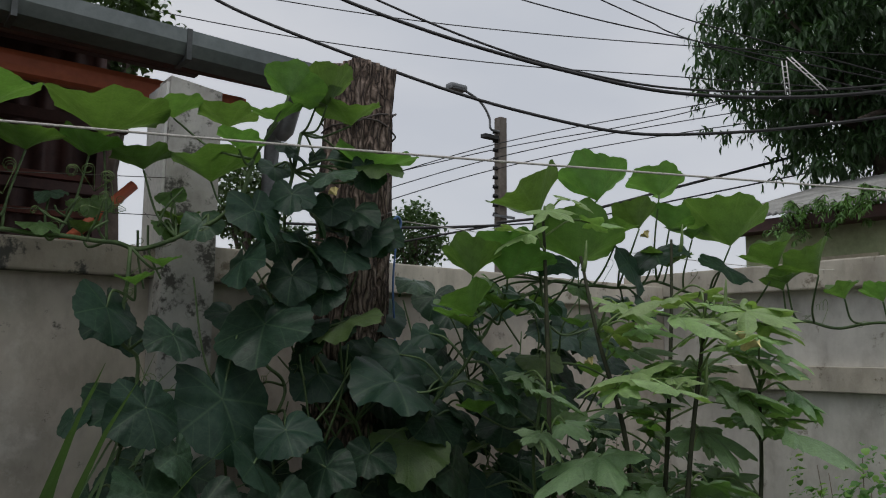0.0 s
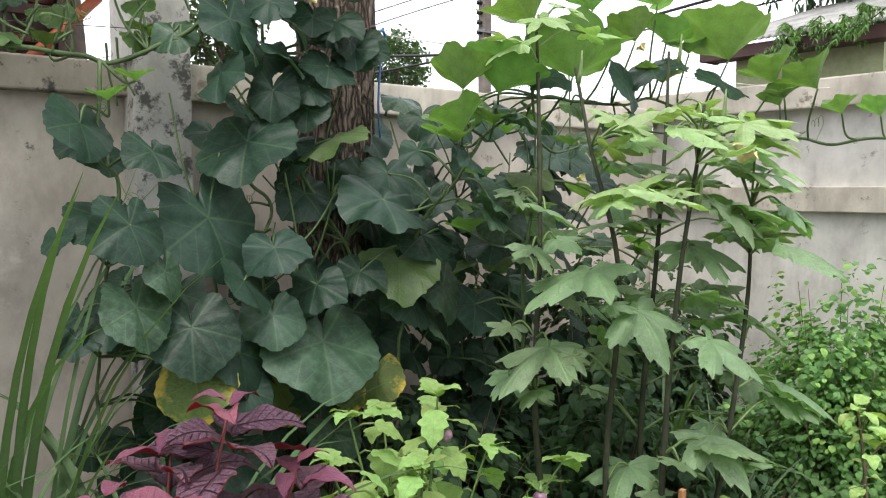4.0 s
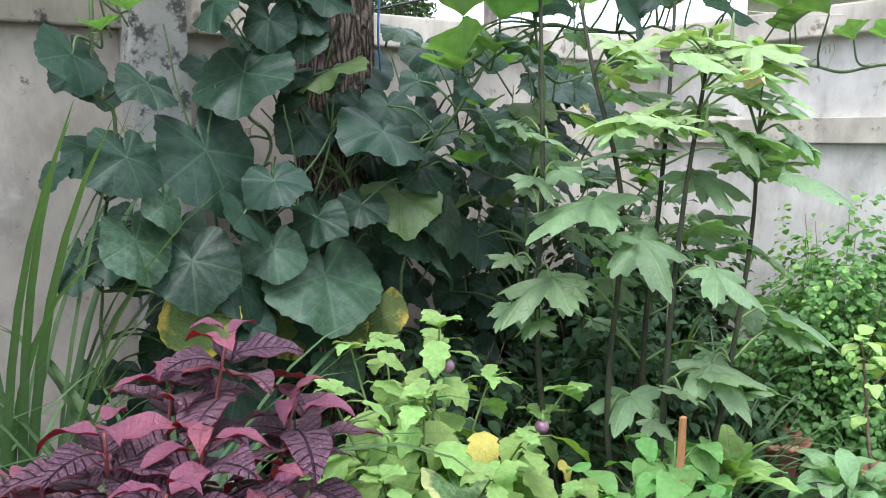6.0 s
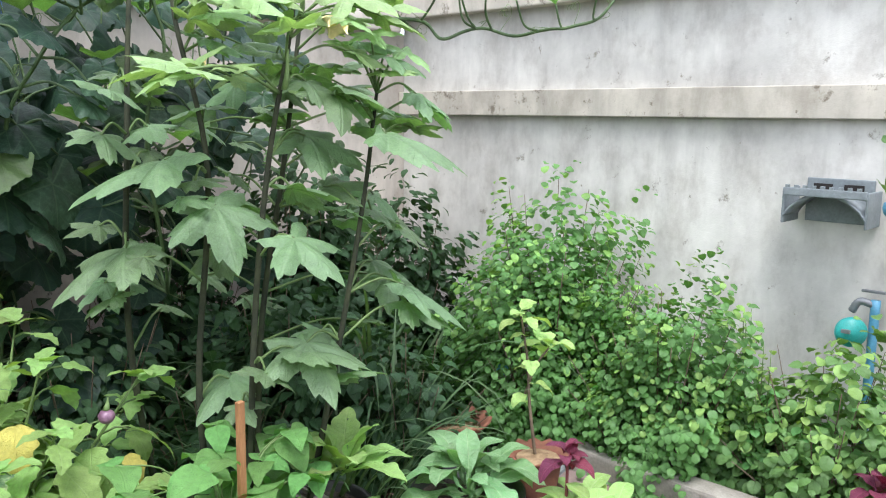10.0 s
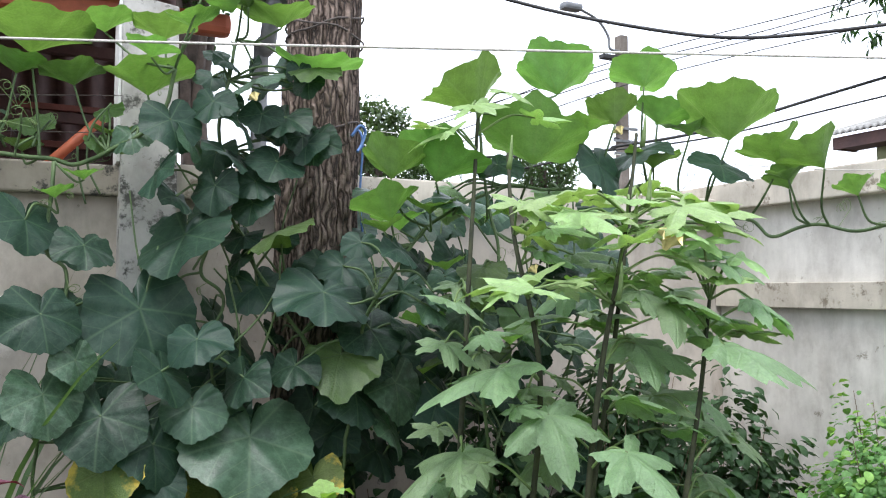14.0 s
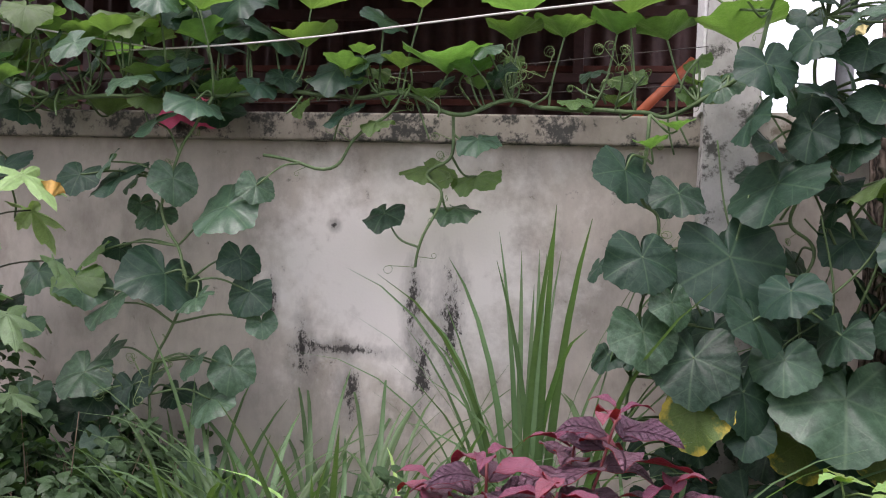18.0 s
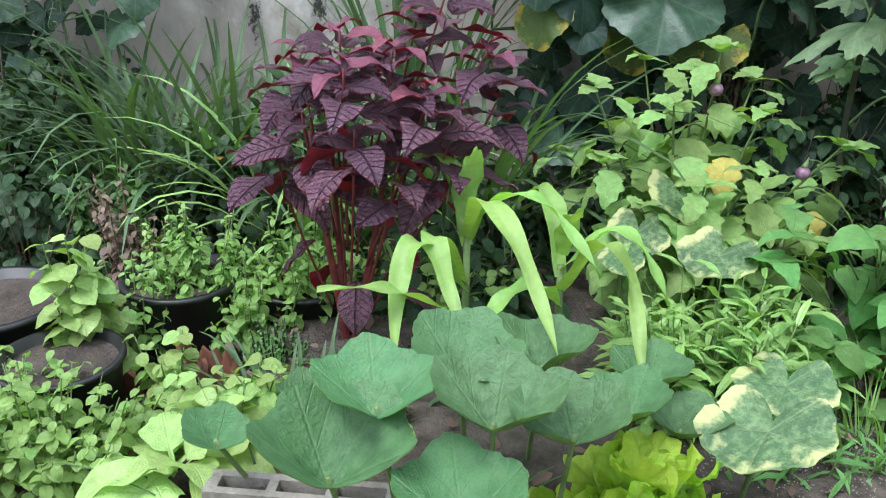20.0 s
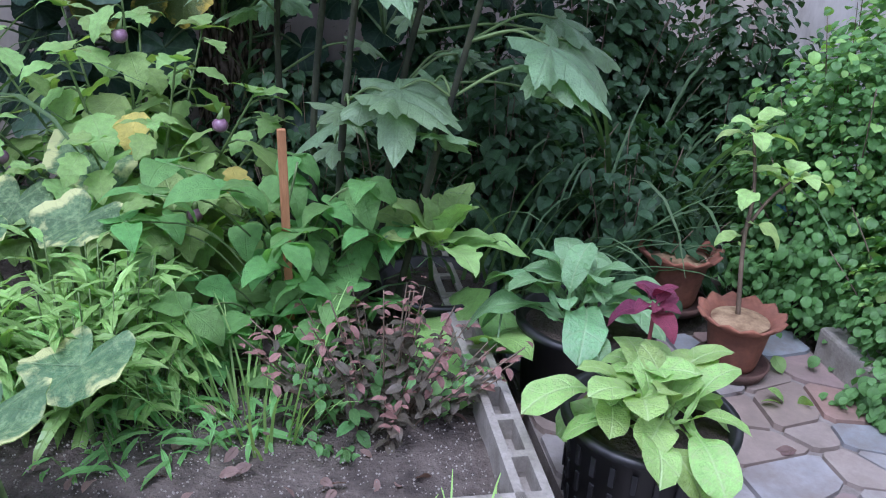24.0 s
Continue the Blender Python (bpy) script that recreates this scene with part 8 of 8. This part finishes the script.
# ---- over the wall: cloth, banner, ropes and wires ----
def banner():
    ob = thing("vinyl_banner", (-2.35, 3.72, 0), "faded white printed vinyl banner hanging over the wall", "banner")
    v, f = [], []
    n, m = 24, 20
    for j in range(m + 1):
        for i in range(n + 1):
            x, z = -0.75 + 1.20 * i / n, 1.78 + 1.1 * j / m
            v.append((x - 0.02 * math.sin(j * 0.5), -0.04 + 0.025 * math.sin(i * 0.8 + j * 0.25) + 0.015 * math.sin(j * 0.9), z + (0.03 * math.sin(i * 0.9) if j == 0 else 0)))
    for j in range(m):
        for i in range(n):
            a = j * (n + 1) + i
            f.append((a, a + 1, a + n + 2, a + n + 1))
    link_mesh("sheet", v, f, M_BANNER, ob, "creased vinyl sheet", True)
    for z in (2.62, 2.22, 1.98):
        part("print_bar", box_bm(0.05, 0.24, -0.085, -0.078, z, z + 0.14, 0.002), M_PRINT, ob, "faded blue lettering as a plain bar")


banner()
v, f = [], []
for i in range(11):
    for j in range(9):
        x, t = -0.93 + 0.27 * i / 10, j / 8
        y = 3.56 - 0.02 * t + 0.012 * math.sin(i * 1.3) if t > 0.3 else 3.66 - 0.33 * t
        z = 1.955 - max(0, t - 0.3) * 0.17 + 0.008 * math.sin(i * 1.7 + j) + (0.02 if 3 < i < 6 else 0)
        v.append((x, y, z))
for i in range(10):
    for j in range(8):
        a = i * 9 + j
        f.append((a, a + 1, a + 10, a + 9))
tagged(link_mesh("pink_cloth", v, f, M_PINK, None, "", True), "crumpled bright pink cloth on the wall top", "cloth")
tagged(tube("rope", [(-3.4, 4.0, 2.25), (-0.78, 3.27, 2.10), (0.7, 2.72, 2.08), (2.2, 2.14, 2.08), (4.35, 1.32, 2.095)], 0.0034, M_ROPE, None, n=24), "white braided rope strung across the garden", "rope", "ropes")
tagged(tube("rope", [(-2.2, 3.42, 2.34), (-1.5, 3.34, 2.22), (-0.78, 3.27, 2.10)], 0.0034, M_ROPE, None, n=10), "white braided rope end tied to another", "rope", "ropes")
tagged(tube("string", [(2.12, 3.25, 2.06), (3.0, 2.9, 1.98), (4.25, 2.6, 1.96), (4.26, 1.6, 1.99), (4.27, 0.8, 2.0)], 0.002, M_ROPE, None, n=12), "thin pale string along the wall top", "string")


def barbed(pts, label):
    ob = thing("barbed_wire", pts[0], label, "wire", "barbed wires")
    t = Tubes()
    line = smooth_line(pts, 30)
    t.add([p - ob.location for p in line], 0.0016, None, 4)
    for p in line[::4]:
        t.add([p - ob.location + Vector((-0.012, -0.006, 0.01)), p - ob.location + Vector((0.012, 0.006, -0.01))], 0.001, None, 3)
    t.link("strand", M_WIRE, ob)


barbed([(-2.6, 3.5, 2.20), (-1.0, 3.5, 2.02), (0.2, 3.5, 2.06), (1.28, 3.51, 2.16)], "thin dark barbed wire above the wall")
barbed([(-2.6, 3.5, 2.08), (-1.0, 3.5, 1.94), (0.2, 3.5, 1.96), (1.28, 3.51, 2.02)], "thin dark barbed wire above the wall")
barbed([(-2.6, 3.5, 2.30), (-1.6, 3.5, 2.20), (-0.5, 3.5, 2.0)], "thin dark barbed wire above the wall")
cable("overhead_cable", [(2.77, 8.26, 5.3), (3.18, 8.01, 4.97), (3.8, 7.58, 4.65), (4.99, 6.74, 4.13), (5.77, 6.19, 3.87), (6.44, 5.69, 3.71), (7.02, 5.25, 3.7), (7.85, 4.6, 3.78), (9.07, 3.63, 3.99)], 0.016, "black sagging overhead power cable")
cable("overhead_cable", [(3.84, 7.46, 5.2), (4.17, 7.24, 4.98), (5.04, 6.63, 4.61), (5.95, 5.98, 4.31), (6.85, 5.32, 4.1), (7.96, 4.47, 4.08), (9.27, 3.43, 4.26)], 0.018, "black sagging overhead power cable")
cable("overhead_cable", [(4.25, 7.5, 5.34), (4.57, 7.29, 5.12), (5.45, 6.68, 4.69), (6.21, 6.14, 4.42), (7.09, 5.49, 4.24), (8.24, 4.61, 4.24), (9.6, 3.53, 4.42)], 0.012, "black sagging overhead power cable")
cable("overhead_cable", [(2.21, 9.94, 5.51), (2.77, 9.53, 5.33), (4.44, 8.3, 4.96), (6.15, 7.03, 4.72), (7.5, 6.0, 4.61), (9.65, 4.37, 4.44)], 0.006, "thin dark overhead wire against the sky")
cable("overhead_cable", [(3.09, 9.23, 5.65), (4.06, 8.53, 5.41), (5.62, 7.37, 5.15), (7.62, 5.86, 4.95), (9.62, 4.33, 4.85)], 0.006, "thin dark overhead wire against the sky")
cable("overhead_cable", [(5.57, 7.32, 5.67), (6.22, 6.86, 5.43), (6.91, 6.37, 5.22), (7.77, 5.74, 5.0), (9.65, 4.36, 4.54)], 0.008, "thin dark overhead wire against the sky")
cable("overhead_cable", [(6.47, 6.63, 5.68), (6.91, 6.33, 5.44), (7.35, 6.02, 5.2), (7.77, 5.74, 5.0), (9.66, 4.38, 4.35)], 0.008, "thin dark overhead wire against the sky")
cable("overhead_cable", [(6.77, 6.4, 5.69), (7.18, 6.11, 5.44), (7.85, 5.64, 5.17), (9.64, 4.36, 4.6)], 0.008, "thin dark overhead wire against the sky")
cable("overhead_cable", [(5.78, 10.66, 3.71), (7.73, 9.03, 4.48), (9.8, 7.35, 5.02), (12.85, 4.89, 5.73)], 0.007, "thin dark overhead wire against the sky")
cable("overhead_cable", [(5.8, 10.68, 3.53), (7.75, 9.05, 4.29), (9.81, 7.37, 4.83), (12.87, 4.91, 5.46)], 0.007, "thin dark overhead wire against the sky")
cable("overhead_cable", [(5.81, 10.69, 3.35), (7.76, 9.06, 4.13), (9.83, 7.39, 4.67), (12.89, 4.94, 5.22)], 0.007, "thin dark overhead wire against the sky")
cable("overhead_cable", [(5.77, 10.65, 3.79), (7.74, 9.04, 4.41), (9.8, 7.36, 4.94), (12.82, 4.85, 6.09)], 0.007, "thin dark overhead wire against the sky")
cable("overhead_cable", [(5.48, 11.08, 3.36), (6.76, 10.1, 3.31), (7.85, 9.25, 3.35), (7.91, 9.2, 3.39)], 0.02, "black sagging overhead power cable")
cable("overhead_cable", [(5.53, 11.13, 2.76), (6.78, 10.12, 3.09), (7.85, 9.25, 3.35), (7.91, 9.2, 3.39)], 0.016, "black sagging overhead power cable")
cable("overhead_cable", [(7.91, 9.2, 3.39), (8.85, 8.44, 3.56), (10.16, 7.36, 4.01), (13.02, 5.0, 5.01)], 0.02, "black sagging overhead power cable")
cable("overhead_cable", [(8.04, 9.35, 3.38), (9.07, 8.54, 3.51), (10.35, 7.5, 3.85), (13.27, 5.11, 4.66)], 0.012, "black sagging overhead power cable")

# half-hidden red thing beside the lettuce
lathe_red = lathe("red_bowl", [(0.0, 0.115), (0.03, 0.112), (0.045, 0.10), (0.052, 0.07), (0.056, 0.0), (0.05, 0.0), (0.045, 0.06), (0, 0.1)], M_PINK, None, (1.28, 1.10, 0.03), 28)
tagged(lathe_red, "upturned pinkish red plastic bowl beside the lettuce", "bowl")

# small bright things among the plants
ball = thing("blue_ball", (3.69, 2.37, 0.30), "small blue plastic ball caught in the weeds", "ball")
v, f = [], []
for i in range(9):
    for k in range(16):
        a, q = 2 * math.pi * k / 16, math.pi * i / 8
        v.append((0.03 * math.sin(q) * math.cos(a), 0.03 * math.sin(q) * math.sin(a), 0.03 * math.cos(q)))
for i in range(8):
    for k in range(16):
        a, b = i * 16 + k, i * 16 + (k + 1) % 16
        f.append((a, a + 16, b + 16, b))
link_mesh("shell", v, f, M_PIPE_B, ball, "", True)
tube("stem_hook", [(0, 0, -0.03), (0.01, 0.02, -0.12), (0.0, 0.0, -0.32)], 0.004, M_STEM_B, ball, "twig holding the ball")
yf = thing("yellow_flower", (0.10, 2.62, 0), "small yellow daisy-like weed flower on a thin stalk", "flower")
tube("stalk", [(0, 0.03, -0.02), (0.0, 0.01, 0.25), (0, 0, 0.41)], 0.002, M_STEM, yf)
lathe("petals", [(0.0, 0.415), (0.012, 0.412), (0.02, 0.42)], M_PETAL, yf, (0, 0, 0), 14, "yellow petals", lambda a, r, z: (r * (1 + 0.2 * math.cos(7 * a)), z))
